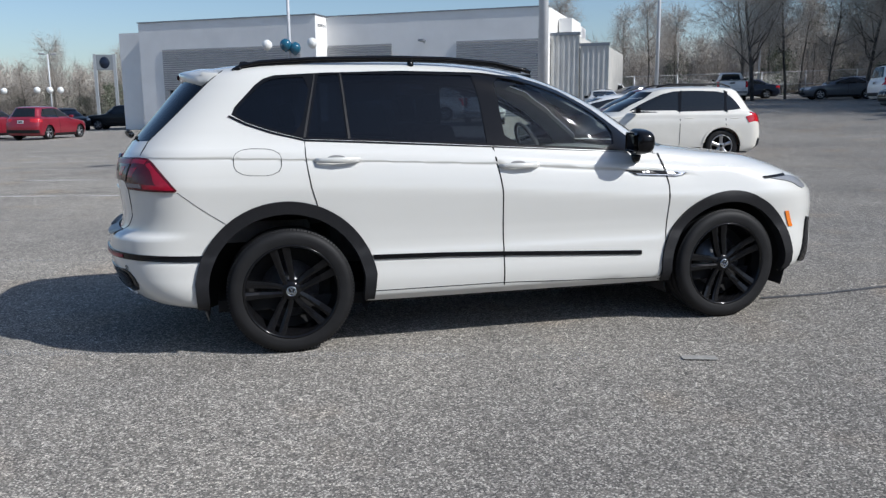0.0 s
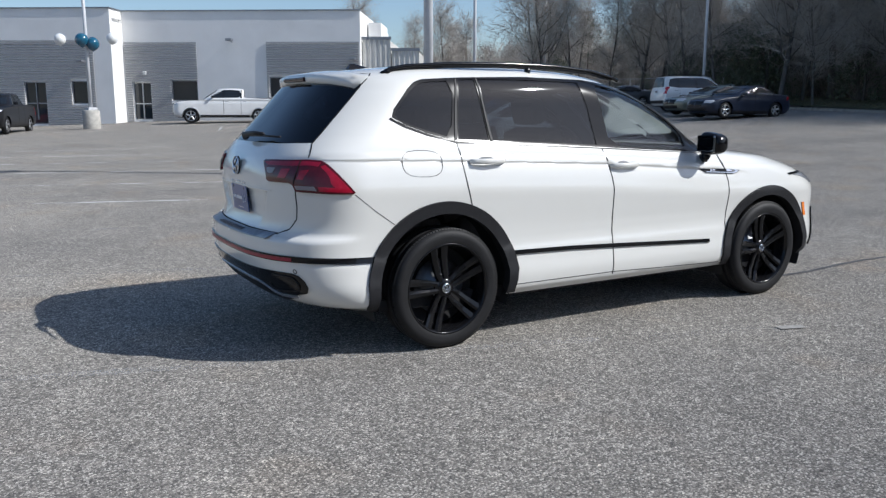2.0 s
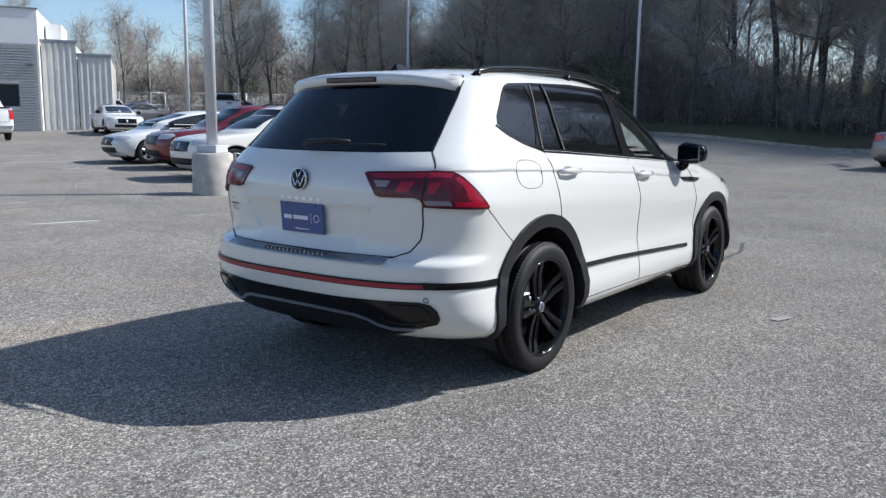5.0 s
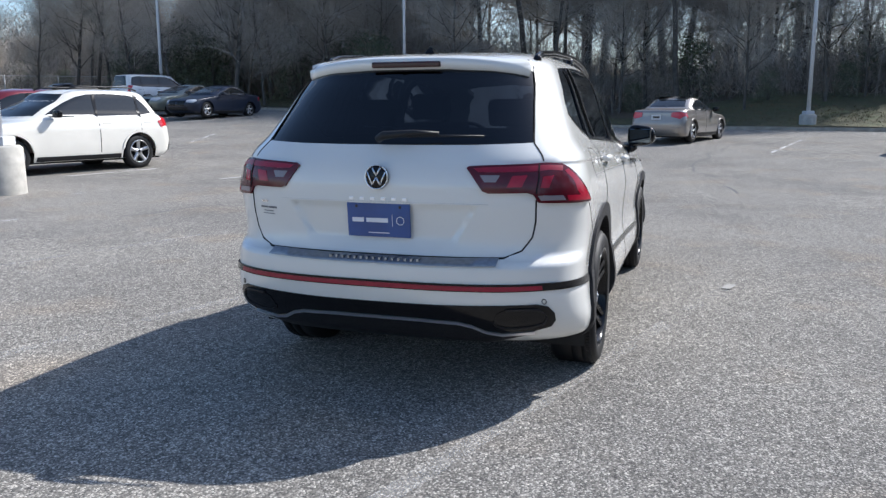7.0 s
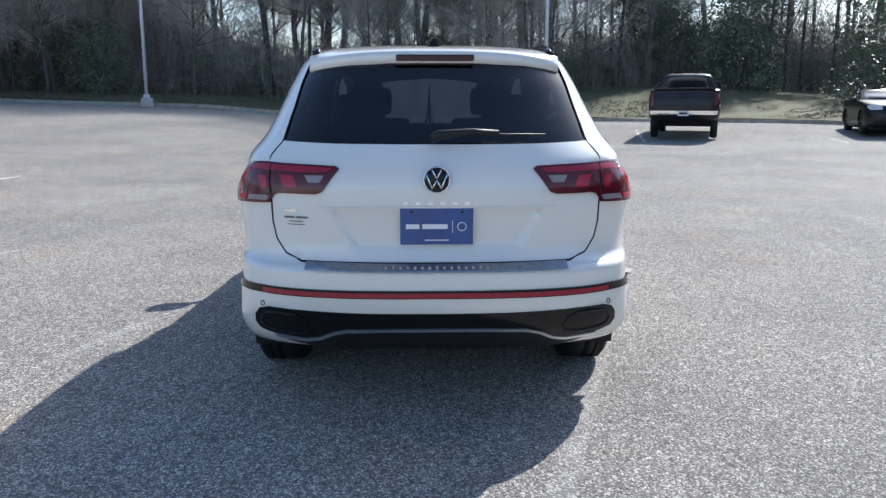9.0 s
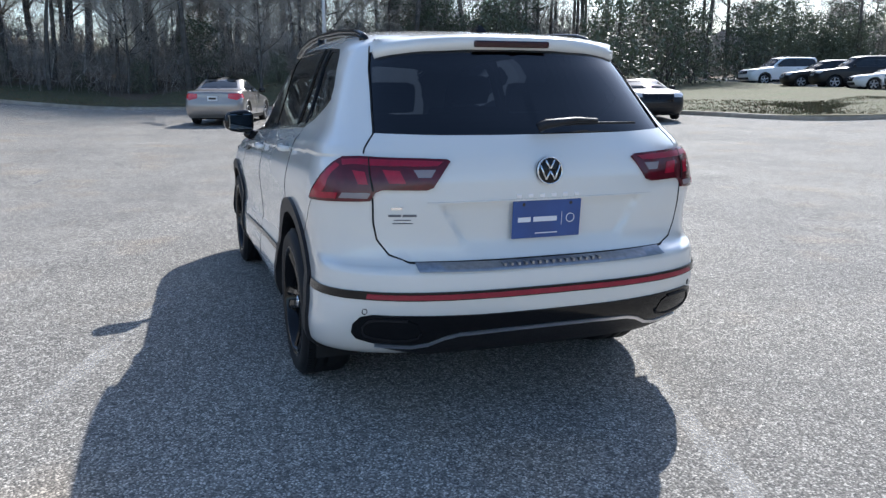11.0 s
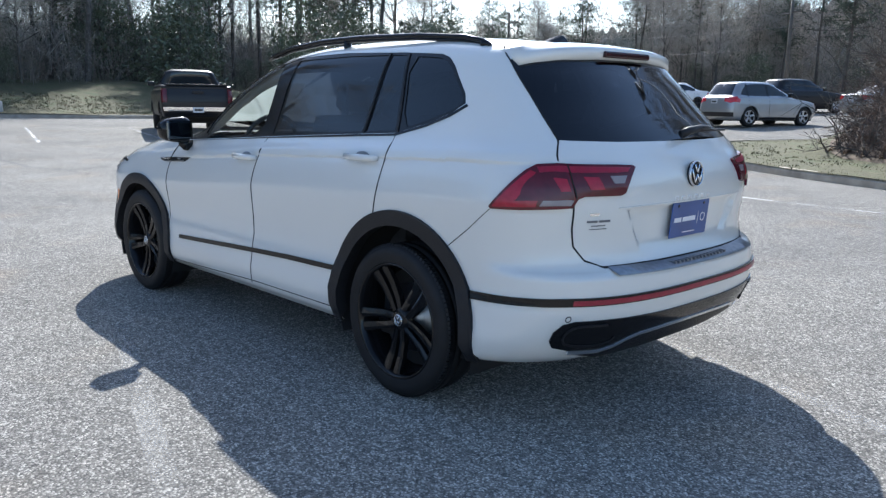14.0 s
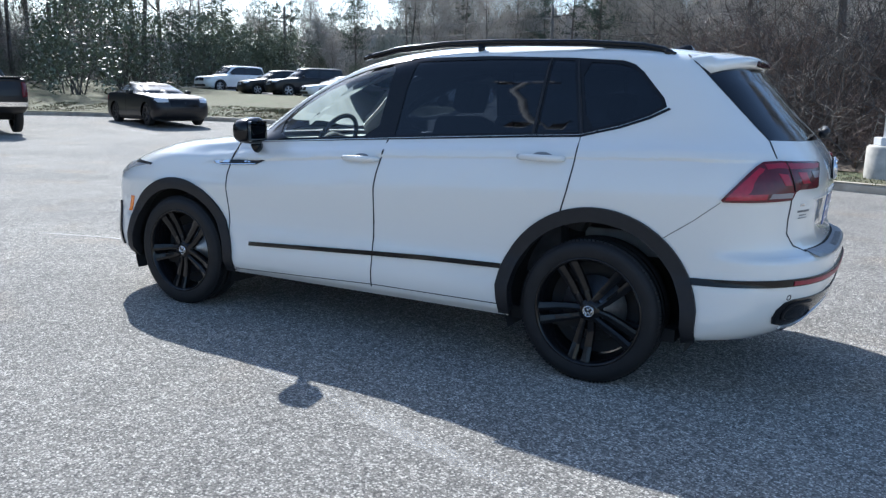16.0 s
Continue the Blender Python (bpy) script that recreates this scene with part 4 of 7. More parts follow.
def door_handle(sg, x, z):
    s = BODY.at_x(x, z)
    p, n = BODY.P(s, z), BODY.N(np.array(s), np.array(z))
    y = float(p[1])
    bm = bmesh.new()
    bmesh.ops.create_uvsphere(bm, u_segments=16, v_segments=10, radius=1.0)
    for v in bm.verts:
        v.co.x, v.co.y, v.co.z = v.co.x * 0.062, v.co.y * 0.006, v.co.z * 0.032
    # flat grey oval: the shade of the recess behind the grip, put in as colour
    cup = part("handle_cup_shade", bm, INTERIOR, CAR, "", True)
    cup.matrix_basis = Matrix.Translation((x - 0.005, sg * (y - 0.002), z - 0.002))
    pts = [(x - 0.125, y + 0.004), (x - 0.095, y + 0.030), (x, y + 0.040), (x + 0.095, y + 0.030), (x + 0.125, y + 0.004)]
    rod("door_handle", [(a, sg * c, z + 0.002) for a, c in pts], [0.012, 0.016, 0.017, 0.016, 0.012], WHITE_PAINT, CAR, "white grab handle", 10, 0.6)


for sg in (-1, 1):
    mirror_cap(sg)
    door_handle(sg, -1.11, 1.089)
    door_handle(sg, -0.03, 1.030)
    rail = [(-1.655, 1.590), (-1.60, 1.618), (-1.50, 1.638), (-1.2, 1.659), (-0.75, 1.670), (-0.4, 1.665), (-0.10, 1.641), (0.08, 1.605), (0.14, 1.586)]
    rod("roof_rail", [(x, sg * (0.565 + 0.012 * min(1, (x + 1.65) * 2)), z) for x, z in dense(rail, 0.08, False)], 0.013, BLACK_GLOSS, CAR, "gloss black roof rail", 10, 1.1)
    rod("rail_web", [(x, sg * (0.565 + 0.012 * min(1, (x + 1.65) * 2)), z - 0.016) for x, z in dense(rail[1:-1], 0.08, False)], 0.008, BLACK_GLOSS, CAR, "", 8)
    for x in (-1.62, -0.62, 0.10):
        rod("rail_foot", [(x, sg * 0.57, 1.59), (x, sg * 0.57, 1.66 if x == -0.62 else 1.615)], 0.02, BLACK_GLOSS, CAR, sides=8)


def alloy_wheel(parent, x, sg):
    """Tyre, five twin-spoke black rim, hub cap and brake disc, turned outwards."""
    w = new("wheel")
    w.parent = parent
    w.matrix_basis = Matrix.Translation((x, sg * 0.785, 0.357)) @ Matrix.Diagonal((1, sg, 1, 1))
    w["label"] = "black alloy wheel with five twin spokes"
    prof = [(0.262, 0.108), (0.272, 0.115), (0.284, 0.117), (0.306, 0.121), (0.328, 0.119), (0.343, 0.108), (0.352, 0.092), (0.356, 0.070), (0.3565, 0.055), (0.349, 0.053), (0.349, 0.047), (0.357, 0.045), (0.357, 0.008), (0.349, 0.006), (0.349, -0.006), (0.357, -0.008), (0.357, -0.060), (0.352, -0.092), (0.330, -0.116), (0.30, -0.12), (0.262, -0.108)]
    tv, tf = lathe_arrays(prof, 72)
    tyre = mesh_part("tyre", tv, tf, RUBBER, w, "black tyre")
    V, F = [], []
    for k in range(110):
        a = 2 * math.pi * k / 110
        q = len(V)
        for r in (0.349, 0.3582):
            for da in (-0.020, 0.020):
                for y in ((0.094, 0.075) if r > 0.35 else (0.100, 0.075)):
                    V.append((r * math.cos(a + da), y, r * math.sin(a + da)))
        F += [(q + 4, q + 5, q + 7, q + 6), (q, q + 4, q + 6, q + 2), (q, q + 1, q + 5, q + 4), (q + 2, q + 6, q + 7, q + 3)]
    mesh_part("tread_block", V, F, RUBBER, tyre, smooth=False)
    lathe("rim", [(0.270, 0.108), (0.2715, 0.115), (0.264, 0.117), (0.257, 0.109), (0.251, 0.092), (0.238, 0.030), (0.228, -0.08), (0.262, -0.105)], BLACK_GLOSS, w, "gloss black rim", 60)
    lathe("rim_back", [(0.232, -0.02), (0.10, -0.045), (0.0, -0.045)], UNDERBODY, w, "", 40)
    lathe("brake_disc", [(0.165, -0.012), (0.165, -0.002), (0.07, -0.002), (0.07, 0.02), (0.0, 0.02)], GUARD, w, "steel brake disc", 40)
    for k in range(5):
        a0 = radians(90 + 72 * k + (13 if sg < 0 else -28))
        for off, tw in ((-1, -1), (1, 1)):
            bm = bmesh.new()
            secs = []
            for r, y, hw, th in ((0.045, 0.078, 0.015, 0.032), (0.105, 0.076, 0.0175, 0.030), (0.180, 0.083, 0.020, 0.028), (0.259, 0.104, 0.024, 0.024)):
                ang = a0 + off * (0.021 / max(r, 0.06) + 0.055)
                rad, tan = Vector((math.cos(ang), 0, math.sin(ang))), Vector((-math.sin(ang), 0, math.cos(ang)))
                c = rad * r
                secs.append([bm.verts.new(c + tan * u * hw + Vector((0, y + d, 0))) for u, d in ((-1, -th), (-0.95, -0.003), (-0.25, 0.003 if tw > 0 else 0.0), (0.95, -0.004), (1, -th))])
            for s1, s2 in zip(secs, secs[1:]):
                for i in range(4):
                    bm.faces.new((s1[i], s1[i + 1], s2[i + 1], s2[i]))
            bmesh.ops.recalc_face_normals(bm, faces=bm.faces)
            part("spoke", bm, BLACK_GLOSS, w)
    lathe("hub", [(0.0, 0.083), (0.030, 0.083), (0.052, 0.078), (0.066, 0.055)], BLACK_GLOSS, w, "", 30)
    cap = lathe("hub_cap", [(0.0, 0.0885), (0.029, 0.0885), (0.031, 0.085)], BLACK_GLOSS, w, "hub cap with silver mark", 30)
    lathe("cap_ring", [(0.0235, 0.0885), (0.0235, 0.0905), (0.0275, 0.0905), (0.0285, 0.0885)], CHROME, cap, "", 30)
    for a, c in (((-0.009, 0.020), (0.0, 0.003)), ((0.009, 0.020), (0.0, 0.003)), ((-0.021, 0.010), (-0.009, -0.018)), ((-0.009, -0.018), (0.0, -0.002)), ((0.0, -0.002), (0.009, -0.018)), ((0.009, -0.018), (0.021, 0.010))):
        rod("cap_mark", [(a[0], 0.0895, a[1]), (c[0], 0.0895, c[1])], 0.0026, CHROME, cap, sides=6)
    for k in range(5):
        a = radians(90 + 72 * k + 36)
        q = lathe("wheel_bolt", [(0.0, 0.070), (0.008, 0.070), (0.009, 0.050)], STEEL, w, "", 8)
        q.matrix_basis = Matrix.Translation((0.048 * math.cos(a), 0.0, 0.048 * math.sin(a)))
    return w


for x in (-1.3955, 1.3955):
    for sg in (-1, 1):
        alloy_wheel(CAR, x, sg)


def hero_cabin():
    box("underbody", -1.80, 1.78, -0.80, 0.80, 0.245, 0.31, UNDERBODY, CAR)
    box("floor_pan", -2.0, 1.6, -0.50, 0.50, 0.31, 0.42, UNDERBODY, CAR)
    box("muffler", -2.10, -1.75, -0.42, 0.42, 0.29, 0.42, UNDERBODY, CAR, "dark exhaust muffler", bevel=0.05)
    for y in (-0.38, 0.38):
        box("front_seat_base", -0.25, 0.28, y - 0.25, y + 0.25, 0.45, 0.72, SEAT, CAR, "dark seat", bevel=0.05)
        box("front_seat_back", -0.06, 0.10, -0.25, 0.25, 0.0, 0.60, SEAT, CAR, "dark seat back", bevel=0.05, m=Matrix.Translation((-0.30, y, 0.68)) @ pose(0, 0, 0, 0, -16, 0))
        box("headrest", -0.05, 0.06, -0.13, 0.13, 0.63, 0.80, SEAT, CAR, "dark headrest", bevel=0.04, m=Matrix.Translation((-0.30, y, 0.68)) @ pose(0, 0, 0, 0, -14, 0))
        box("rear_headrest", -0.04, 0.05, -0.13, 0.13, 0.58, 0.73, SEAT, CAR, "dark headrest", bevel=0.04, m=Matrix.Translation((-1.20, y, 0.70)) @ pose(0, 0, 0, 0, -14, 0))
    box("rear_bench", -1.15, -0.62, -0.62, 0.62, 0.45, 0.74, SEAT, CAR, "dark rear bench", bevel=0.06)
    box("rear_bench_back", -0.06, 0.10, -0.62, 0.62, 0.0, 0.56, SEAT, CAR, "dark rear seat back", bevel=0.05, m=Matrix.Translation((-1.20, 0, 0.70)) @ pose(0, 0, 0, 0, -16, 0))
    box("dashboard", 0.66, 1.10, -0.70, 0.70, 0.55, 1.09, INTERIOR, CAR, "grey dashboard", bevel=0.10)
    box("boot_floor", -2.15, -1.25, -0.55, 0.55, 0.60, 0.72, INTERIOR, CAR)
    ring = [(0.185 * math.cos(a), 0.185 * math.sin(a)) for a in np.linspace(0, 2 * math.pi, 33)]
    m = Matrix.Translation((0.50, 0.38, 1.085)) @ pose(0, 0, 0, 0, -25, 0)
    rod("steering_wheel", [m @ Vector((0, u, v)) for u, v in ring], 0.015, SEAT, CAR, "dark steering wheel", 8)
    rod("steering_column", [m @ Vector((0, -0.18, 0)), m @ Vector((0.04, 0, 0)), m @ Vector((0, 0.18, 0))], [0.018, 0.05, 0.018], SEAT, CAR, sides=8)


hero_cabin()


# ---- land round the lot ----
def region(name, poly, mat, step, lift_fn, label, kind="structure", category=""):
    """Smooth-edged piece of land over the ground sheet."""
    ring = dense(poly, step)
    xs, ys = [p[0] for p in ring], [p[1] for p in ring]
    uv, tr = triangulate([ring], min(xs), max(xs), min(ys), max(ys), step)
    tr = tr[inside(ring, uv[tr].mean(1))]
    Z = ground_z(uv[:, 0], uv[:, 1]) + lift_fn(uv[:, 0], uv[:, 1])
    V = np.column_stack([uv, Z])
    a, b, c = V[tr[:, 0]], V[tr[:, 1]], V[tr[:, 2]]
    up = np.cross(b - a, c - a)[:, 2] < 0
    tr[up] = tr[up][:, ::-1]
    return tagged(mesh_part(name, V, tr, mat), label, category or name, kind=kind)


def verge_rise(x, y):
    """The verge climbs into the wood, most of all by the tall pickup."""
    return 0.035 * np.clip(x - 34, 0, 30) + 0.9 * np.clip((x - 31) / 8, 0, 1) * np.clip((2 - y) / 6, 0, 1) * np.clip((y + 24) / 8, 0, 1)


def bank_rise(x, y):
    """The island's back is a steep planted bank."""
    x, y = np.asarray(x, float), np.asarray(y, float)
    foot = np.interp(x, [-11, -6, -2, 1, 3], [-9.8, -10.8, -12.2, -13.6, -15.1])
    return 0.30 * np.clip(foot - y, 0, 5) * np.clip((4.4 - x) / 1.6, 0, 1)


def bumpy(base, amp, freq, rise=None):
    def f(x, y):
        n = np.array([noise.noise((float(a) * freq, float(b) * freq, 3.0)) for a, b in zip(x, y)])
        return base + amp * n + (rise(x, y) if rise else 0.0)
    return f


EDGE = [(46, 52), (42, 38), (37.5, 27), (34, 19), (32, 12), (31.2, 5), (30.8, 0), (30, -5), (29, -9), (27.3, -13), (24.5, -15.7), (19.8, -17.3), (16.5, -17.8), (14.8, -19), (14.3, -22), (14.5, -26), (16.5, -31)]
VERGE = EDGE + [(26, -33.5), (36, -35.5), (48, -33), (70, -30), (110, -20), (110, 60), (70, 70)]
ISLAND = [(-9, -7.9), (-5, -9.0), (-2, -10.2), (0.7, -11.1), (3.6, -12.65), (5.8, -14.1), (7.2, -16.0), (7.0, -18.5), (5, -20.5), (2, -22.5), (-6, -27), (-14, -25), (-17, -15), (-13, -8.6)]


def smooth_line(pts, close=False, passes=2):
    for _ in range(passes):
        q = [] if close else [pts[0]]
        for i in range(len(pts) if close else len(pts) - 1):
            a, b = np.array(pts[i], float), np.array(pts[(i + 1) % len(pts)], float)
            q += [tuple(a * 0.75 + b * 0.25), tuple(a * 0.25 + b * 0.75)]
        pts = q if close else q + [pts[-1]]
    return pts


BANK_FOOT = [(3.2, -15.3), (1, -13.5), (-2, -12.0), (-6, -10.6), (-11, -9.7), (-14, -12), (-15, -20), (-6, -26), (1.5, -22), (3.4, -18)]
EDGE_S, ISLAND_S = smooth_line(EDGE), smooth_line(ISLAND, True)
region("verge", EDGE_S + VERGE[len(EDGE):], GRASS, 1.6, bumpy(0.16, 0.10, 0.25, verge_rise), "winter grass verge with dead leaves", category="grass verge")
region("planted_island", ISLAND_S, GRASS, 0.8, bumpy(0.15, 0.05, 0.5, bank_rise), "grassy island with a planted bank", category="grass island")

region("bank_floor", smooth_line(BANK_FOOT, True), WOODS_FLOOR, 0.8, bumpy(0.19, 0.05, 0.5, bank_rise), "brown leaf litter on the planted bank", category="leaf litter")


def kerb(name, line, inward, label, close=False):
    """Low concrete kerb with a rounded top edge, laid in lengths."""
    p = np.array(dense(line, 0.5, close))
    if close:
        p = np.vstack([p, p[:1]])
    d = np.gradient(p, axis=0)
    d /= np.linalg.norm(d, axis=1, keepdims=True)
    n = np.stack([-d[:, 1], d[:, 0]], -1) * inward
    V = []
    for q, m in zip(p, n):
        for off, h in ((0.0, -0.02), (0.015, 0.11), (0.05, 0.15), (0.16, 0.155), (0.18, 0.02)):
            w = q + m * (off - 0.02)
            V.append((w[0], w[1], float(ground_z(q[0], q[1])) + h))
    k = 5
    F = [(j * k + i, j * k + i + 1, (j + 1) * k + i + 1, (j + 1) * k + i) for j in range(len(p) - 1) for i in range(k - 1)]
    return tagged(mesh_part(name, V, F, KERB, smooth=False), label, "kerb", kind="structure")


kerb("kerb_east", EDGE_S, 1, "weathered concrete kerb along the verge")
kerb("kerb_island", ISLAND_S, -1, "weathered concrete kerb round the island", True)


# ---- painted lines and sealed cracks ----
def paint_material(name, keep):
    """Thin line paint, worn through to the asphalt."""
    m = bpy.data.materials.new(name)
    m.use_nodes = True
    nt = m.node_tree
    b = nt.nodes["Principled BSDF"]
    pos = nt.nodes.new("ShaderNodeNewGeometry").outputs["Position"]
    a, f, g = tex(nt, "Noise", 60.0, pos, 5.0, 0.8), tex(nt, "Noise", 1.1, pos, 4.0, 0.6), tex(nt, "Voronoi", 165.0, pos)
    b.inputs["Base Color"].default_value = (0.60, 0.59, 0.57, 1)
    b.inputs["Roughness"].default_value = 0.8
    fac = nt.nodes.new("ShaderNodeMath")
    fac.operation = "ADD"
    nt.links.new(a.outputs["Fac"], fac.inputs[0])
    nt.links.new(f.outputs["Fac"], fac.inputs[1])
    al = ramp(nt, fac.outputs[0], [(0.80, (0.0, 0.0, 0.0)), (1.0, (0.27 * keep,) * 3), (1.25, (keep,) * 3)])
    nt.links.new(al, b.inputs["Alpha"])
    return m


PAINT, PAINT_FAINT = paint_material("worn_line_paint", 0.9), paint_material("nearly_gone_line_paint", 0.16)
TAR = material("sealed_crack_tar", (0.07, 0.07, 0.072), 0.7, vary=0.3, scale=9)
PATCH = material("pale_mortar_patch", (0.30, 0.29, 0.27), 0.9, vary=0.2, scale=30)


def strip(name, pts, width, mat, label, category, wander=0.0, lift=0.004, step=0.4):
    p = np.array(dense(pts, step, False))
    d = np.gradient(p, axis=0)
    d /= np.linalg.norm(d, axis=1, keepdims=True)
    n = np.stack([-d[:, 1], d[:, 0]], -1)
    if wander:
        p = p + n * np.array([[wander * noise.noise((float(a) * 0.9, float(b) * 0.9, 7.0))] for a, b in p])
    w = np.array([[width * (1 + 0.18 * noise.noise((float(a) * 2.1, float(b) * 2.1, 1.0)))] for a, b in p]) / 2
    L, R = p + n * w, p - n * w
    V = [(x, y, float(ground_z(x, y)) + lift) for pair in zip(L, R) for x, y in pair]
    F = [(2 * i, 2 * i + 1, 2 * i + 3, 2 * i + 2) for i in range(len(p) - 1)]
    return tagged(mesh_part(name, V, F, mat, smooth=False), label, category, kind="structure")


LINE_LABEL = "worn white parking line on the asphalt"
for c, x0, x1 in ((-1.37, -4.6, 0.72), (1.58, -6.2, 0.6), (4.35, -7.5, 1.9), (7.25, -8.5, 2.2), (10.2, -9.5, 1.5), (13.1, -10.2, 1.2), (16.0, -11.0, 1.0), (18.9, -12, 1.0), (21.8, -12, 0.5)):
    strip("parking_line", [(x0, c - 0.313 * x0), (x1, c - 0.313 * x1)], 0.10, PAINT_FAINT if c < 5 else PAINT, LINE_LABEL, "parking line")
for c in (8.3, 11.1, 14.0, 17.0, 20.0, 23.0):
    strip("parking_line", [(4.5, c - 0.05 * 4.5), (9.6, c - 0.3 * 5.1)], 0.10, PAINT, LINE_LABEL, "parking line")
for a, b in (((12.6, 12.7), (18.5, 14.8)), ((13.0, 6.2), (18.6, 4.4)), ((-8.5, -7.0), (2.2, -8.3)), ((17.5, -3.2), (23.5, -4.6)), ((16.8, -6.3), (22.8, -7.6)), ((16.4, -11.9), (22.0, -13.2)), ((12.5, 31), (14.5, 36)), ((6.0, 32), (7.5, 37))):
    strip("parking_line", [a, b], 0.09, PAINT, LINE_LABEL, "parking line")
for pts in ([(1.95, -0.55), (3.0, -0.58), (4.6, -0.2), (7, -0.9)], [(-12, 16.4), (-6, 15.2), (-2.2, 14.2), (4, 13.3)], [(8, -2), (13, -1.2), (20, -2.2)], [(-9, 9.5), (-3, 8.9), (3, 9.2)], [(9, 3), (15, 0.5), (22, 1.2)], [(2, 6), (8, 3.2), (14, 2.8)], [(-14, 24), (-2, 22.5), (8, 23.5)]):
    strip("crack_seal", pts, 0.045, TAR, "dark sealed crack in the asphalt", "crack seal", wander=0.25)
strip("tar_patch", [(-3.7, 14.5), (-2.9, 14.75)], 0.5, TAR, "dark tar patch on the asphalt", "tar patch", lift=0.005)
strip("mortar_patch", [(0.66, -1.60), (0.84, -1.66)], 0.07, PATCH, "pale mortar patch at a line's end", "mortar patch", lift=0.008, step=0.05)


# ---- other vehicles ----
def paint(name, colour, metal=0.0, rough=0.35):
    return material(name, colour, rough, metal=metal, coat=1.0, vary=0.05, scale=2)


PAINTS = {
    "white": paint("white_paint", (0.74, 0.74, 0.73)), "pearl": paint("cream_white_paint", (0.76, 0.73, 0.66)), "red": paint("red_paint", (0.27, 0.014, 0.03), 0.2),
    "black": material("black_paint", (0.010, 0.010, 0.012), 0.4, coat=0.25, spec=0.25, vary=0.05, scale=2), "navy": material("navy_paint", (0.012, 0.018, 0.036), 0.35, coat=0.4, spec=0.3, vary=0.05, scale=2), "silver": paint("silver_paint", (0.33, 0.34, 0.35), 0.6, 0.4),
    "grey": paint("grey_paint", (0.13, 0.14, 0.16), 0.5), "sage": paint("sage_paint", (0.20, 0.22, 0.19), 0.5), "bronze": paint("warm_grey_paint", (0.27, 0.25, 0.235), 0.5), "maroon": paint("maroon_paint", (0.16, 0.012, 0.02), 0.3),
}
ALLOY = material("silver_alloy", (0.55, 0.55, 0.56), 0.3, metal=0.9)
TAIL_RED = material("red_tail_lens", (0.50, 0.014, 0.022), 0.15, coat=1.0)
LAMP_WHITE = material("headlamp_lens", (0.55, 0.56, 0.58), 0.1, coat=1.0)
PLATE_W = material("pale_plate", (0.55, 0.56, 0.58), 0.4)

# shared wheel meshes
wheel_store = {}


def plain_wheel(parent, x, y, sg, r, spokes=5, mat=None):
    key = (round(r, 3), spokes, mat.name)
    if key not in wheel_store:
        me = []
        prof = [(r * 0.66, 0.095), (r * 0.75, 0.108), (r * 0.92, 0.105), (r, 0.08), (r, -0.08), (r * 0.9, -0.105), (r * 0.66, -0.1)]
        for nm, (vs, fs), mt in (("tyre", lathe_arrays(prof, 28), RUBBER), ("rim", lathe_arrays([(r * 0.68, 0.100), (r * 0.64, 0.104), (r * 0.60, 0.085), (r * 0.56, 0.0), (r * 0.5, -0.05), (0, -0.05)], 28), UNDERBODY)):
            ob = mesh_part(nm, vs, fs, mt)
            me.append((nm, ob.data))
            bpy.data.objects.remove(ob)
        V, F = [], []
        for k in range(spokes):
            a = 2 * math.pi * k / spokes + 0.3
            ra, ta = np.array((math.cos(a), 0, math.sin(a))), np.array((-math.sin(a), 0, math.cos(a)))
            q = len(V)
            for rr, yy, hw in ((0.03, 0.085, 0.045), (r * 0.35, 0.080, 0.036), (r * 0.655, 0.095, 0.05)):
                for u, d in ((-1, -0.03), (-0.8, 0.0), (0.8, 0.0), (1, -0.03)):
                    V.append(tuple(ra * rr + ta * u * hw + np.array((0, yy + d, 0))))
            F += [(q + 4 * j + i, q + 4 * j + i + 1, q + 4 * j + i + 5, q + 4 * j + i + 4) for j in range(2) for i in range(3)]
        q = len(V)
        ring = lathe_arrays([(r * 0.68, 0.100), (r * 0.665, 0.108), (r * 0.62, 0.100)], 28)
        V += ring[0]
        F += [tuple(i + q for i in f) for f in ring[1]]
        ob = mesh_part("spokes", V, F, mat)
        me.append(("wheel_face", ob.data))
        bpy.data.objects.remove(ob)
        wheel_store[key] = me
    w = new("wheel", wheel_store[key][0][1])
    w.parent = parent
    w.matrix_basis = Matrix.Translation((x, sg * y, r)) @ Matrix.Diagonal((1, sg, 1, 1))
    for nm, data in wheel_store[key][1:]:
        c = new(nm, data)
        c.parent = w
    return w


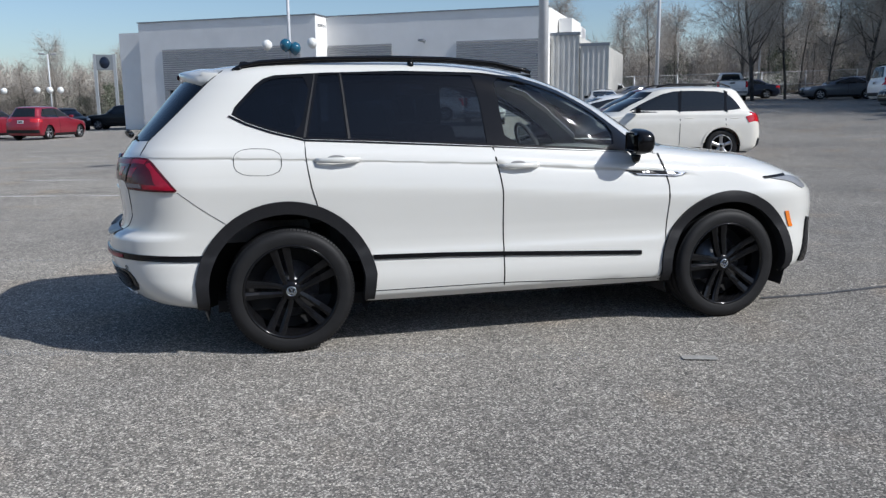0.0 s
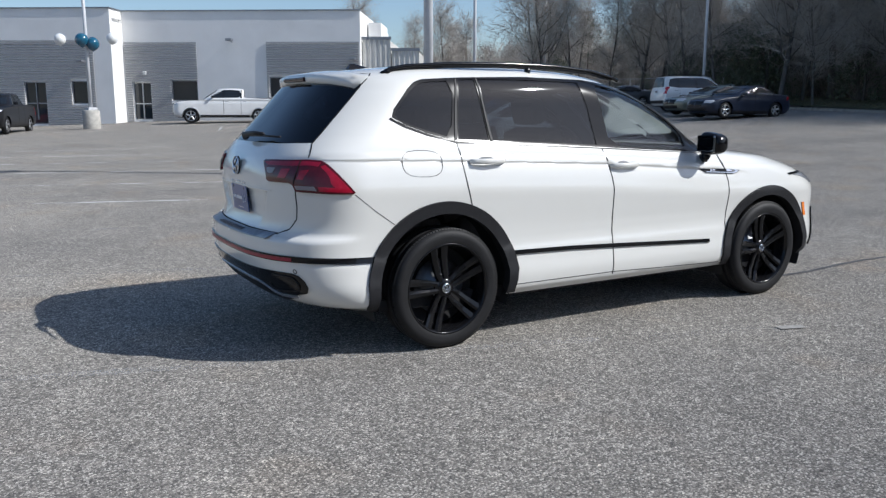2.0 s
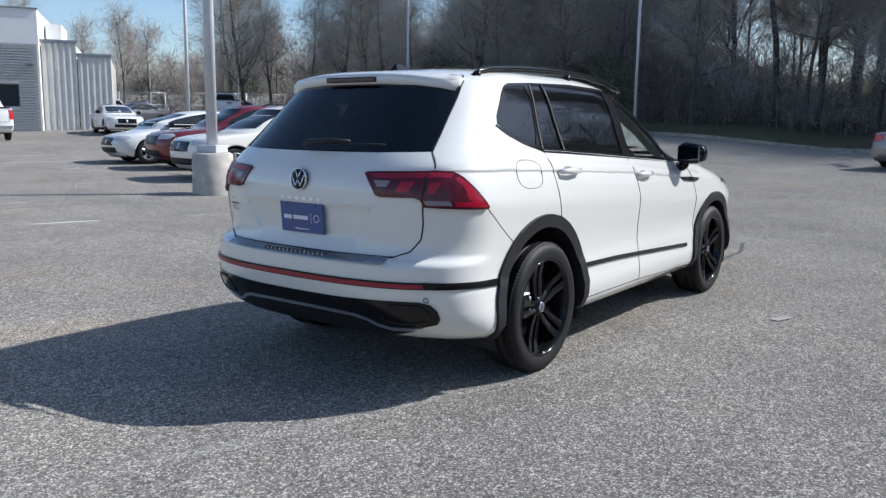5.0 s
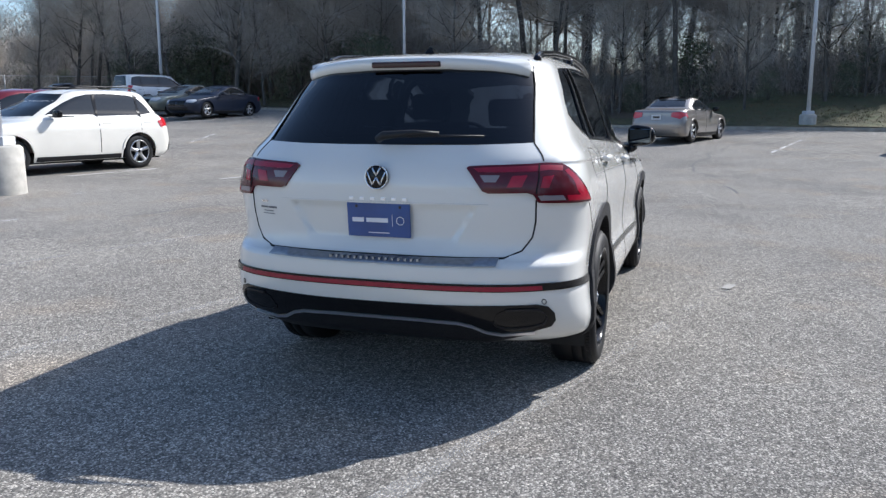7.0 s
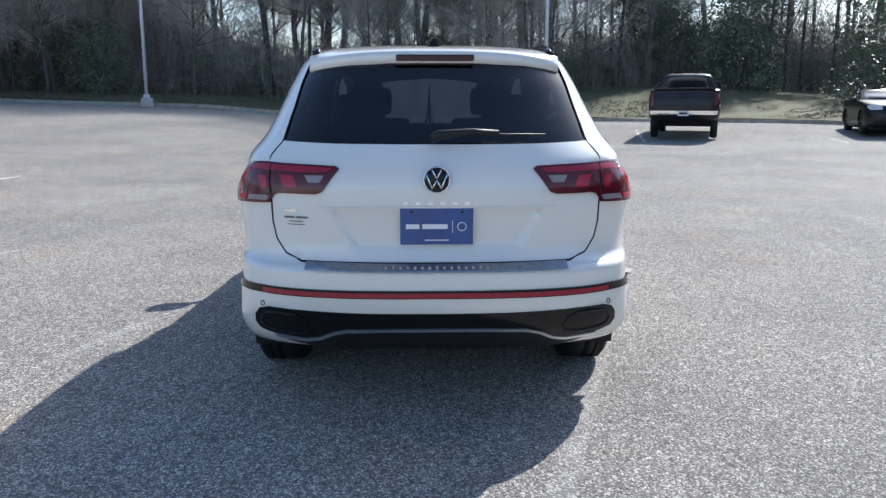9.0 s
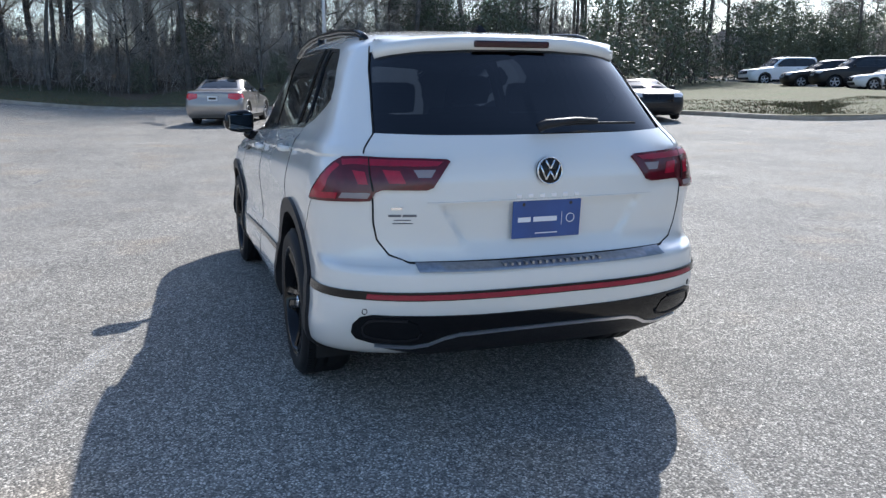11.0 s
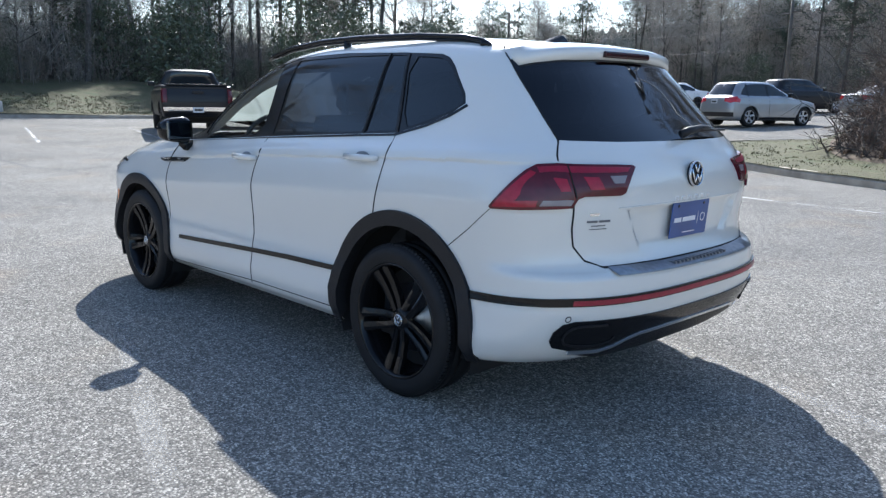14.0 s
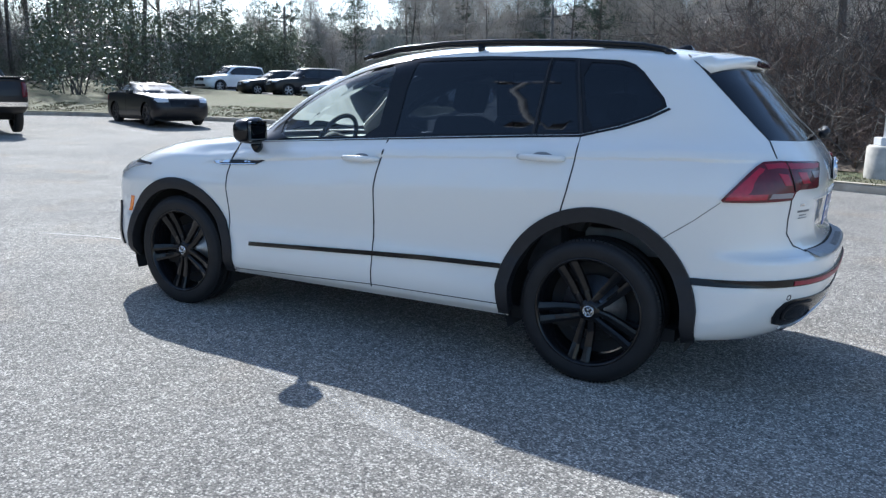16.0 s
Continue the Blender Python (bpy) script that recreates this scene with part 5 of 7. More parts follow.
KINDS = {
    # length, half width, height, clearance, belt, hood front height, cowl x, screen top x, roof end x, rear pane foot x, deck height (0: hatch), axles, wheel radius
    "crossover": dict(L=4.75, W=0.92, H=1.68, c=0.24, belt=1.07, hood=0.92, cowl=1.05, top=0.15, rend=-1.75, rfoot=-2.18, deck=0, ax=(-1.40, 1.43), r=0.36),
    "wagon_suv": dict(L=5.15, W=0.99, H=1.88, c=0.30, belt=1.20, hood=1.06, cowl=1.05, top=0.35, rend=-2.28, rfoot=-2.48, deck=0, ax=(-1.47, 1.50), r=0.39),
    "sedan": dict(L=4.85, W=0.90, H=1.45, c=0.20, belt=0.95, hood=0.80, cowl=0.95, top=0.05, rend=-1.00, rfoot=-1.68, deck=1.03, ax=(-1.42, 1.43), r=0.335),
    "coupe": dict(L=5.0, W=0.95, H=1.44, c=0.20, belt=0.98, hood=0.92, cowl=0.70, top=-0.05, rend=-1.05, rfoot=-1.75, deck=1.08, ax=(-1.50, 1.45), r=0.36),
    "liftback": dict(L=4.5, W=0.88, H=1.49, c=0.19, belt=0.96, hood=0.78, cowl=1.15, top=0.15, rend=-1.30, rfoot=-2.05, deck=1.10, ax=(-1.35, 1.35), r=0.32),
    "pickup": dict(L=5.85, W=1.0, H=1.94, c=0.34, belt=1.28, hood=1.16, cowl=1.15, top=0.45, rend=-0.95, rfoot=-1.02, deck=1.36, ax=(-1.78, 1.90), r=0.40),
    "tall_pickup": dict(L=5.95, W=1.0, H=1.97, c=0.54, belt=1.36, hood=1.27, cowl=1.15, top=0.45, rend=-0.95, rfoot=-1.02, deck=1.45, ax=(-1.85, 1.90), r=0.46),
}


def vehicle(kind, colour, x, y, heading, label, group="", rails=False, wheel_mat=None, lamps="red", spokes=5):
    K = KINDS[kind]
    L2, W, H, c, belt, hood, cowl, top, rend, rfoot, deck = K["L"] / 2, K["W"], K["H"], K["c"], K["belt"], K["hood"], K["cowl"], K["top"], K["rend"], K["rfoot"], K["deck"]
    r, f = -L2, L2
    pick = "pickup" in kind
    rows = [(c, W * 0.93, r + 0.16, f - 0.20), (c + 0.12, W * 0.985, r + 0.04, f - 0.05), (c + 0.35, W, r, f), (hood - 0.12, W * 0.995, r + 0.02, f - 0.06), (hood - 0.02, W * 0.985, r + 0.04, f - 0.17), (hood + 0.04, W * 0.97, r + 0.05, f - 0.45)]
    if deck:
        a = (deck - 0.03, W * (0.985 if pick else 0.94), r + (0.03 if pick else 0.10), cowl + 0.25 if deck - 0.03 < belt else cowl)
        rows += [q for q in [(belt - 0.01, W * (0.985 if pick else 0.945), r + 0.06, cowl + 0.12)] if q[0] > rows[-1][0] + 0.015]
        if a[0] > rows[-1][0] + 0.012:
            rows.append((a[0], a[1], a[2], min(rows[-1][3] - 0.02, cowl + 0.05)))
        rows.append((deck + 0.025, W * (0.93 if pick else 0.87), rfoot, min(rows[-1][3] - 0.02, cowl)))
        zb = deck + 0.025
    else:
        rows += [(belt - 0.01, W * 0.95, r + 0.09, cowl + 0.10), (belt + 0.05, W * 0.885, rfoot, cowl)]
        zb = belt + 0.05
    for k in (0.35, 0.7):
        z = zb + (H - 0.10 - zb) * k
        rows.append((z, W * (rows_w(zb, z, H) if not pick else rows_w(zb, z, H) + 0.05 * (1 - k)), rfoot + (rend - 0.12 - rfoot) * k, rows[-1][3] + (top + 0.10 - rows[-1][3]) * (k if k < 0.5 else 0.72)))
    rows += [(H - 0.10, W * 0.70, rend - 0.10, top + 0.06), (H - 0.05, W * 0.62, rend + 0.02, top - 0.14), (H - 0.015, W * 0.44, rend + 0.35, top - 0.45), (H, W * 0.15, (rend + top) / 2 - 0.1, (rend + top) / 2 + 0.1)]
    lo = Loft(rows, tail=(0.28 if pick or kind == "wagon_suv" else 0.42, 3.4), nose=(0.55 if pick else 0.70, 2.8))
    gz = float(ground_z(x, y))
    car = empty(kind if "_" not in kind else {"wagon_suv": "sport_utility_vehicle", "tall_pickup": "pickup"}[kind], pose(x, y, gz, 0, 0, heading), label, "pickup truck" if pick else "car", group)
    body = PAINTS[colour]
    arches = [lo.side([(ax - K["r"] - 0.06, c + 0.001), *arc_points(ax, K["r"], K["r"] + 0.07, 165, 15, 12), (ax + K["r"] + 0.06, c + 0.001)], 0.12) for ax in K["ax"]]
    frame_loop = [(s, 0.0) for s in np.arange(0, lo.S, 0.12)] + [(lo.S, v) for v in np.arange(0, lo.V, 0.12)] + [(s, lo.V) for s in np.arange(lo.S, 0, -0.12)] + [(0.0, v) for v in np.arange(lo.V, 0, -0.12)]
    uv, tr = triangulate([frame_loop, *arches], 0, lo.S, 0, lo.V, 0.11)
    mid = uv[tr].mean(1)
    ok = (mid[:, 0] > 0) & (mid[:, 0] < lo.S) & (mid[:, 1] > 0) & (mid[:, 1] < lo.V)
    for a in arches:
        ok &= ~inside(a, mid)
    V, F, N = [], [], []
    for sg in (-1, 1):
        v, fc, n = chart_mesh(lo, uv, tr[ok], sg)
        k = len(V)
        V, N, F = V + v, N + n, F + [tuple(i + k for i in g) for g in fc]
    mesh_part("body", V, F, body, car, "", N)
    zt = H - 0.13
    xf, xr = (lambda z: float(lo.xf(z))), (lambda z: float(lo.xr(z)))
    zl = (belt + 0.03) if not pick else belt + 0.10
    zl = max(zl, zb - 0.06) if not deck else zl
    nd, td = lo.nose[0], lo.tail[0]
    rear_low = xr(max(zl, zb)) + td * (0.75 if not pick else 0.55)
    win = [(rear_low, zl + 0.02), (0.0, zl), (xf(zl + 0.03) - nd * 0.42, zl - 0.01), (xf((zl + zt) / 2) - nd * 0.50, (zl + zt) / 2), (xf(zt) - nd * 0.70, zt), ((xr(zt) + xf(zt)) / 2, zt + 0.025), (xr(zt) + td * 0.95, zt - 0.01), (xr((zl + zt) / 2) + td * 0.80, (zl + zt) / 2 + 0.03)]
    wpoly = lo.side(rounded(win, 1), 0.12)
    cab_mid = (win[0][0] + win[2][0]) / 2 + 0.12
    for sg in (-1, 1):
        patch("side_window", lo, wpoly, CAR_GLASS, car, sg, offset=0.004, thick=0.006, step=0.15, label="dark glass")
        for px in ((cab_mid,) if kind == "coupe" else (cab_mid, cab_mid - 1.02 if not pick else cab_mid - 0.95)):
            patch("pillar", lo, ribbon(lo.side([(px - 0.02, zl), (px - 0.05, zt + 0.01)], 0.12, False), 0.07), BLACK_GLOSS, car, sg, offset=0.008, thick=0.004, step=0.15)
            patch("door_gap", lo, ribbon(lo.side([(px - 0.01, zl - 0.02), (px, c + 0.14)], 0.12, False), 0.012), GAP, car, sg, offset=0.002, thick=0.002, step=0.15)
            box("door_handle", px - 0.30, px - 0.10, sg * (W - 0.045) - 0.02, sg * (W - 0.045) + 0.02, belt - 0.12, belt - 0.085, body if colour != "white" else PAINTS["silver"], car, bevel=0.008)
        patch("sill", lo, lo.side([(K["ax"][0] + K["r"] + 0.1, c + 0.01), (K["ax"][1] - K["r"] - 0.1, c + 0.01), (K["ax"][1] - K["r"] - 0.12, c + 0.10), (K["ax"][0] + K["r"] + 0.12, c + 0.10)], 0.2), BLACK_PLASTIC, car, sg, offset=0.006, thick=0.006, step=0.2)
        tz = belt - 0.10 if not pick else belt - 0.12
        y0 = 0.58 if not pick else 0.80
        if kind in ("wagon_suv",):
            lamp = lo.rear([(W * 0.78, tz - 0.18), (W * 0.97, tz - 0.18)], 0.1, False) + lo.rear([(W * 0.95, tz + 0.20), (W * 0.78, tz + 0.20)], 0.1, False)
        elif pick:
            lamp = lo.rear([(W * 0.84, tz - 0.30), (W * 0.985, tz - 0.30), (W * 0.985, tz + 0.10), (W * 0.84, tz + 0.10)], 0.1)
        else:
            lamp = lo.rear([(W * (y0 - 0.06), tz - 0.05), (W * 0.80, tz - 0.11)], 0.1, False) + (lo.side([(r + 0.40, tz - 0.10), (r + 0.46, tz + 0.02), (r + 0.36, tz + 0.13)], 0.1, False) if kind == "crossover" else lo.side([(r + 0.40, tz - 0.08), (r + 0.36, tz + 0.08)], 0.1, False)) + lo.rear([(W * 0.80, tz + 0.10), (W * (y0 - 0.06), tz + 0.085)], 0.1, False)
        patch("tail_lamp", lo, lamp, TAIL_RED if lamps == "red" else RED_LENS, car, sg, offset=0.010, thick=0.02, step=0.1, label="red tail lamp")
        hz = hood - 0.10
        hl = lo.front([(W * 0.55, hz - 0.06), (W * 0.86, hz - 0.07)], 0.1, False) + lo.side([(f - 0.42, hz + 0.02), (f - 0.40, hz + 0.06)], 0.1, False) + lo.front([(W * 0.84, hz + 0.07), (W * 0.55, hz + 0.05)], 0.1, False)
        patch("headlamp", lo, hl, LAMP_WHITE, car, sg, offset=0.010, thick=0.02, step=0.1, label="clear headlamp")
        for ax in K["ax"]:
            patch("arch_trim", lo, lo.side([*arc_points(ax, K["r"], K["r"] + 0.095, 170, 10, 14), *arc_points(ax, K["r"], K["r"] + 0.05, 10, 170, 14)], 0.15), BLACK_PLASTIC if kind in ("tall_pickup", "wagon_suv") else body, car, sg, offset=0.014, thick=0.03, step=0.15)
            plain_wheel(car, ax, W - 0.135, sg, K["r"], spokes, wheel_mat or ALLOY)
        bm = bmesh.new()
        add_box(bm, -0.06, 0.05, -0.10, 0.10, -0.07, 0.07, 0.03)
        mr = part("door_mirror", bm, body if colour in ("black", "navy", "red") else BLACK_GLOSS, car, "", True)
        mr.matrix_basis = Matrix.Translation((xf(zl + 0.05) - nd * 0.6 - 0.05, sg * (W + 0.06), zl + 0.06))
        if rails:
            rod("roof_rail", [(rend + 0.1, sg * W * 0.60, H - 0.03), (rend + 0.3, sg * W * 0.61, H + 0.035), (top - 0.4, sg * W * 0.61, H + 0.035), (top - 0.15, sg * W * 0.60, H - 0.03)], 0.018, BLACK_PLASTIC, car, "dark roof rail", 6)
    zr = max(zl + 0.03, zb + 0.02)
    ztr = zt + (0.0 if deck else 0.02)
    both("rear_window", lo, lo.rear([(0.0, zr), (W * 0.66, zr + 0.01), (W * 0.54, ztr), (0.0, ztr + 0.015)], 0.12), CAR_GLASS, car, offset=0.004, thick=0.006, step=0.12, label="dark rear window")
    zw = max(zl + 0.02, belt + 0.03)
    both("windscreen", lo, lo.front([(W * 0.74, zw), (0.0, zw), (0.0, zt + 0.02), (W * 0.58, zt)], 0.12), CAR_GLASS, car, offset=0.004, thick=0.006, step=0.12, label="dark windscreen")
    both("grille", lo, lo.front([(W * 0.50, hood - 0.30), (0.0, hood - 0.30), (0.0, hood - 0.08), (W * 0.50, hood - 0.10)], 0.12), CHROME if colour in ("black", "navy") and pick else BLACK_GLOSS, car, offset=0.008, thick=0.01, step=0.12, label="dark grille")
    both("front_intake", lo, lo.front([(W * 0.62, c + 0.10), (0.0, c + 0.10), (0.0, c + 0.24), (W * 0.62, c + 0.24)], 0.12), BLACK_PLASTIC, car, offset=0.008, thick=0.01, step=0.12)
    bz = c + 0.22
    both("rear_bumper", lo, lo.rear([(0.0, bz - (0.05 if pick else 0.10)), (W * 0.92, bz - (0.05 if pick else 0.10)), (W * 0.94, bz + 0.06), (0.0, bz + 0.06)], 0.12), CHROME if pick else (BLACK_PLASTIC if kind in ("crossover", "wagon_suv") else body), car, offset=0.03 if pick else 0.012, thick=0.05, step=0.12, label="rear bumper")
    if pick:
        both("tailgate_gap", lo, ribbon(lo.rear([(0.0, c + 0.42), (W * 0.82, c + 0.42), (W * 0.825, deck - 0.06)], 0.1, False), 0.014), GAP, car, offset=0.003, thick=0.002, step=0.15)
        box("tailgate_handle", r - 0.012, r + 0.03, -0.16, 0.16, belt - 0.16, belt - 0.08, BLACK_PLASTIC, car, "black tailgate handle", bevel=0.01)
        box("bed_cover", r + 0.12, rfoot - 0.03, -W * 0.86, W * 0.86, deck - 0.02, deck + 0.02, BLACK_PLASTIC, car, "black bed cover", bevel=0.008)
        box("axle", K["ax"][0] - 0.12, K["ax"][0] + 0.12, -W * 0.8, W * 0.8, K["r"] - 0.12, K["r"] + 0.10, UNDERBODY, car, bevel=0.04)
    pz = (belt - 0.16) if not pick else bz - 0.02
    px = float(lo.P(0.0, pz)[0])
    box("number_plate", px - (0.05 if pick else 0.022), px + 0.01, -0.155, 0.155, pz - 0.075, pz + 0.075, PLATE_W, car, "pale plate with a dark bar", bevel=0.003)
    box("plate_bar", px - (0.053 if pick else 0.025), px, -0.11, 0.11, pz - 0.03, pz + 0.03, BLACK_MARK, car)
    box("underbody", r + 0.35, f - 0.35, -W * 0.80, W * 0.80, c - 0.04, c + 0.10, UNDERBODY, car)
    return car


def rows_w(z0, z, H):
    return 0.87 - 0.17 * (z - z0) / max(H - 0.10 - z0, 0.1)


DARK_ALLOY = material("dark_alloy", (0.05, 0.05, 0.055), 0.3, metal=0.8)
vehicle("crossover", "pearl", 7.62, 11.36, 167, "cream white crossover with silver wheels, parked", "row of parked cars", True)
vehicle("crossover", "maroon", 9.0, 14.4, 163, "dark maroon crossover parked in a row", "row of parked cars")
vehicle("liftback", "white", 9.28, 17.18, 167, "white liftback parked in a row", "row of parked cars")
vehicle("sedan", "white", 17.8, 34.57, -110, "white sedan parked nose outwards", "row of parked cars")
vehicle("crossover", "white", 21.6, 43.2, 200, "white crossover parked by the metal building", "cars by the building")
vehicle("sedan", "grey", 22.2, 40.2, 185, "dark grey car parked by the fence", "cars by the building")
vehicle("pickup", "white", 32.3, 44.5, 60, "white pickup seen from behind by the fence", "cars by the fence", wheel_mat=ALLOY)
vehicle("sedan", "navy", 36.5, 48.5, 150, "dark blue sedan parked by the fence", "cars by the fence")
vehicle("sedan", "grey", 36.57, 38.75, 158, "blue-grey sedan parked by the fence", "cars by the fence")
vehicle("sedan", "silver", 42.0, 44.0, 155, "silver sedan parked behind the fence", "cars by the fence")
vehicle("wagon_suv", "white", 30.6, 26.0, -20, "white full-size sport utility wagon with dark windows", "cars by the verge", True)
vehicle("sedan", "sage", 27.6, 22.6, 168, "sage green sedan parked at the verge", "cars by the verge")
vehicle("sedan", "navy", 26.3, 19.95, 172, "dark navy sedan parked at the verge", "cars by the verge")
vehicle("pickup", "white", 8.87, 41.05, 163, "white crew-cab pickup parked along the building", "pickups by the building")
vehicle("pickup", "white", 10.9, 33.93, 72, "plain white pickup seen from behind", "pickups by the building")
vehicle("pickup", "black", -2.64, 39.5, -108, "black pickup with chrome grille facing the lot", "pickups by the building")
vehicle("crossover", "red", -10.89, 40.08, 70, "red crossover parked on the far side of the lot", "cars beyond the building")
vehicle("crossover", "red", -13.9, 41.2, 70, "red car parked beside another red one", "cars beyond the building")
vehicle("wagon_suv", "black", -10.0, 61.5, 170, "black utility wagon beside the building", "cars beyond the building")
for k, col in enumerate(("black", "grey", "silver", "white")):
    vehicle("crossover", col, -13.6 - 0.9 * k, 60.5 + 3.2 * k, -60, f"{col} car in a far row", "cars beyond the building")
vehicle("sedan", "bronze", 22.57, -0.74, -17.6, "warm grey metallic sedan parked at the kerb", "cars at the kerb")
vehicle("tall_pickup", "black", 20.35, -8.6, -20.4, "black raised pickup with chrome rear bumper", "cars at the kerb", wheel_mat=DARK_ALLOY, lamps="smoked")
vehicle("coupe", "black", 19.81, -14.86, 160, "black coupe parked at the kerb", "cars at the kerb", wheel_mat=DARK_ALLOY)
vehicle("crossover", "silver", 10.31, -27.37, -108, "silver compact crossover driving lane side", "cars by the lane")
vehicle("sedan", "white", 19.36, -35.38, 68, "white sedan parked behind the grass", "cars by the lane", wheel_mat=DARK_ALLOY)
vehicle("wagon_suv", "white", 22.06, -35.71, 65, "white family utility wagon parked behind the grass", "cars by the lane", wheel_mat=DARK_ALLOY)
vehicle("wagon_suv", "white", 38.6, -37.6, 80, "white crossover with roof rails parked behind the grass", "cars by the lane", True)
for k, (col, kd) in enumerate((("silver", "wagon_suv"), ("white", "sedan"), ("black", "wagon_suv"), ("black", "crossover"))):
    vehicle(kd, col, 25.4 + 2.8 * k, -36.2 - 0.15 * k, 62 + 0.5 * k, f"{col} car in the row behind the grass", "cars by the lane")
vehicle("crossover", "black", 13.2, -38.0, -115, "black car on the far lane", "cars by the lane")
vehicle("sedan", "silver", 9.0, -38.0, -115, "silver car on the far lane", "cars by the lane")


# ---- the dealership building ----
STUCCO = material("white_stucco", (0.82, 0.81, 0.79), 0.85, vary=0.05, scale=0.6, bump=0.1, bump_scale=30)
SLAT = material("grey_cladding", (0.34, 0.34, 0.345), 0.5, vary=0.08, scale=2)
COPING = material("metal_coping", (0.30, 0.31, 0.33), 0.4, metal=0.7)
DARK_PANE = material("dark_building_glass", (0.02, 0.028, 0.035), 0.06, spec=0.7)
FRAME = material("white_door_frame", (0.62, 0.62, 0.60), 0.5)
METAL_WALL = material("ribbed_white_metal", (0.58, 0.57, 0.54), 0.5, vary=0.08, scale=1.5)
GALV = material("galvanised_steel", (0.50, 0.51, 0.52), 0.45, metal=0.6, vary=0.12, scale=6)
POLE_PAINT = material("pale_pole_paint", (0.55, 0.56, 0.58), 0.45, vary=0.08, scale=5)

SITE = pose(3.7, 46.4, 0.75, 0, 0, -33.2)
house = tagged(new("dealership_building"), "long white stucco showroom with grey slatted panels", "building")
house.matrix_basis = SITE


def clad(u0, u1, v, z1, openings):
    """Grey horizontal boards in front of the wall, left open at doors and windows."""
    V, F = [], []
    z, pitch = -0.45, 0.14
    while z + pitch < z1:
        spans = [(u0, u1)]
        for a, b, lo_z, hi_z in openings:
            if lo_z - 0.02 < z + pitch and z < hi_z + 0.02:
                spans = [q for s in spans for q in (((s[0], min(s[1], a)), (max(s[0], b), s[1])) if s[0] < b and s[1] > a else (s,)) if q[1] - q[0] > 0.05]
        for a, b in spans:
            k = len(V)
            V += [(a, v - 0.02, z), (b, v - 0.02, z), (b, v - 0.075, z + 0.006), (a, v - 0.075, z + 0.006), (a, v - 0.060, z + pitch - 0.03), (b, v - 0.060, z + pitch - 0.03), (a, v - 0.02, z + pitch - 0.03), (b, v - 0.02, z + pitch - 0.03)]
            F += [(k, k + 1, k + 2, k + 3), (k + 3, k + 2, k + 5, k + 4), (k + 4, k + 5, k + 7, k + 6), (k, k + 3, k + 4, k + 6), (k + 1, k + 7, k + 5, k + 2)]
        z += pitch
    mesh_part("slatted_panel", V, F, SLAT, house, "grey horizontal slatted cladding", smooth=False)


def wall_with_openings(name, u0, u1, v, thick, h, openings, label):
    cuts = sorted({u0, u1, *[q for o in openings for q in o[:2]]})
    bm = bmesh.new()
    for a, b in zip(cuts, cuts[1:]):
        holes = sorted((o[2], o[3]) for o in openings if o[0] <= a + 1e-6 and o[1] >= b - 1e-6)
        z = -1.3
        for lo_z, hi_z in holes:
            if lo_z > z + 0.01:
                add_box(bm, a, b, v, v + thick, z, lo_z)
            z = hi_z
        add_box(bm, a, b, v, v + thick, z, h)
    bmesh.ops.remove_doubles(bm, verts=bm.verts, dist=0.001)
    w = part(name, bm, STUCCO, house, label)
    for a, b, lo_z, hi_z in openings:
        win = box("window" if lo_z > 0.5 else "glazed_door", a, b, v + 0.14, v + 0.17, lo_z, hi_z, DARK_PANE, house, "dark reflective glazing")
        fm = bmesh.new()
        t = 0.06
        for q in ((a, a + t, lo_z, hi_z), (b - t, b, lo_z, hi_z), (a + t, b - t, hi_z - t, hi_z), (a + t, b - t, lo_z, lo_z + t)):
            add_box(fm, q[0], q[1], v + 0.06, v + 0.14, q[2], q[3])
        if lo_z < 0.5:
            add_box(fm, a + t, b - t, v + 0.07, v + 0.14, 1.0, 1.07)
            add_box(fm, (a + b) / 2 - 0.03, (a + b) / 2 + 0.03, v + 0.07, v + 0.14, 0.06, hi_z - t)
        part("frame", fm, FRAME if lo_z < 0.5 and u0 > -1 else COPING, win)
    return w


A_OPEN = [(-11.2, -9.83, -0.3, 2.05), (-5.43, -4.11, -0.2, 2.3), (-2.56, -1.32, 1.0, 2.35)]
B_OPEN = [(0.45, 1.62, 0.05, 2.33), (2.87, 4.5, 1.2, 2.45), (8.93, 10.7, 1.4, 2.65), (11.91, 13.5, 1.4, 2.65)]
VB, HT = 1.58, 6.5
wall_with_openings("front_wall", -13.4, 0.0, 0.0, 0.3, HT, A_OPEN, "white stucco wall")
wall_with_openings("front_wall", 0.0, 14.5, VB, 0.3, HT, B_OPEN, "white stucco wall")
clad(-11.53, -1.1, 0.0, 4.75, A_OPEN)
clad(0.08, 4.53, VB, 4.80, B_OPEN)
clad(8.81, 14.42, VB, 4.85, B_OPEN)
box("return_wall", -0.3, 0.0, 0.3, VB, -1.3, HT, STUCCO, house)
box("end_wall", -15.8, -13.4, 0.9, 14, -1.3, 6.0, STUCCO, house)
box("end_wall", 14.2, 14.5, VB + 0.3, 16, -1.3, HT, STUCCO, house)
box("rear_wall", -15.8, 14.5, 16, 16.3, -1.3, HT, STUCCO, house)
box("roof", -13.4, 0.0, 0.3, 16, 5.8, 6.0, COPING, house, "flat grey roof")
box("roof", 0.0, 14.2, VB + 0.3, 16, 5.8, 6.0, COPING, house, "flat grey roof")
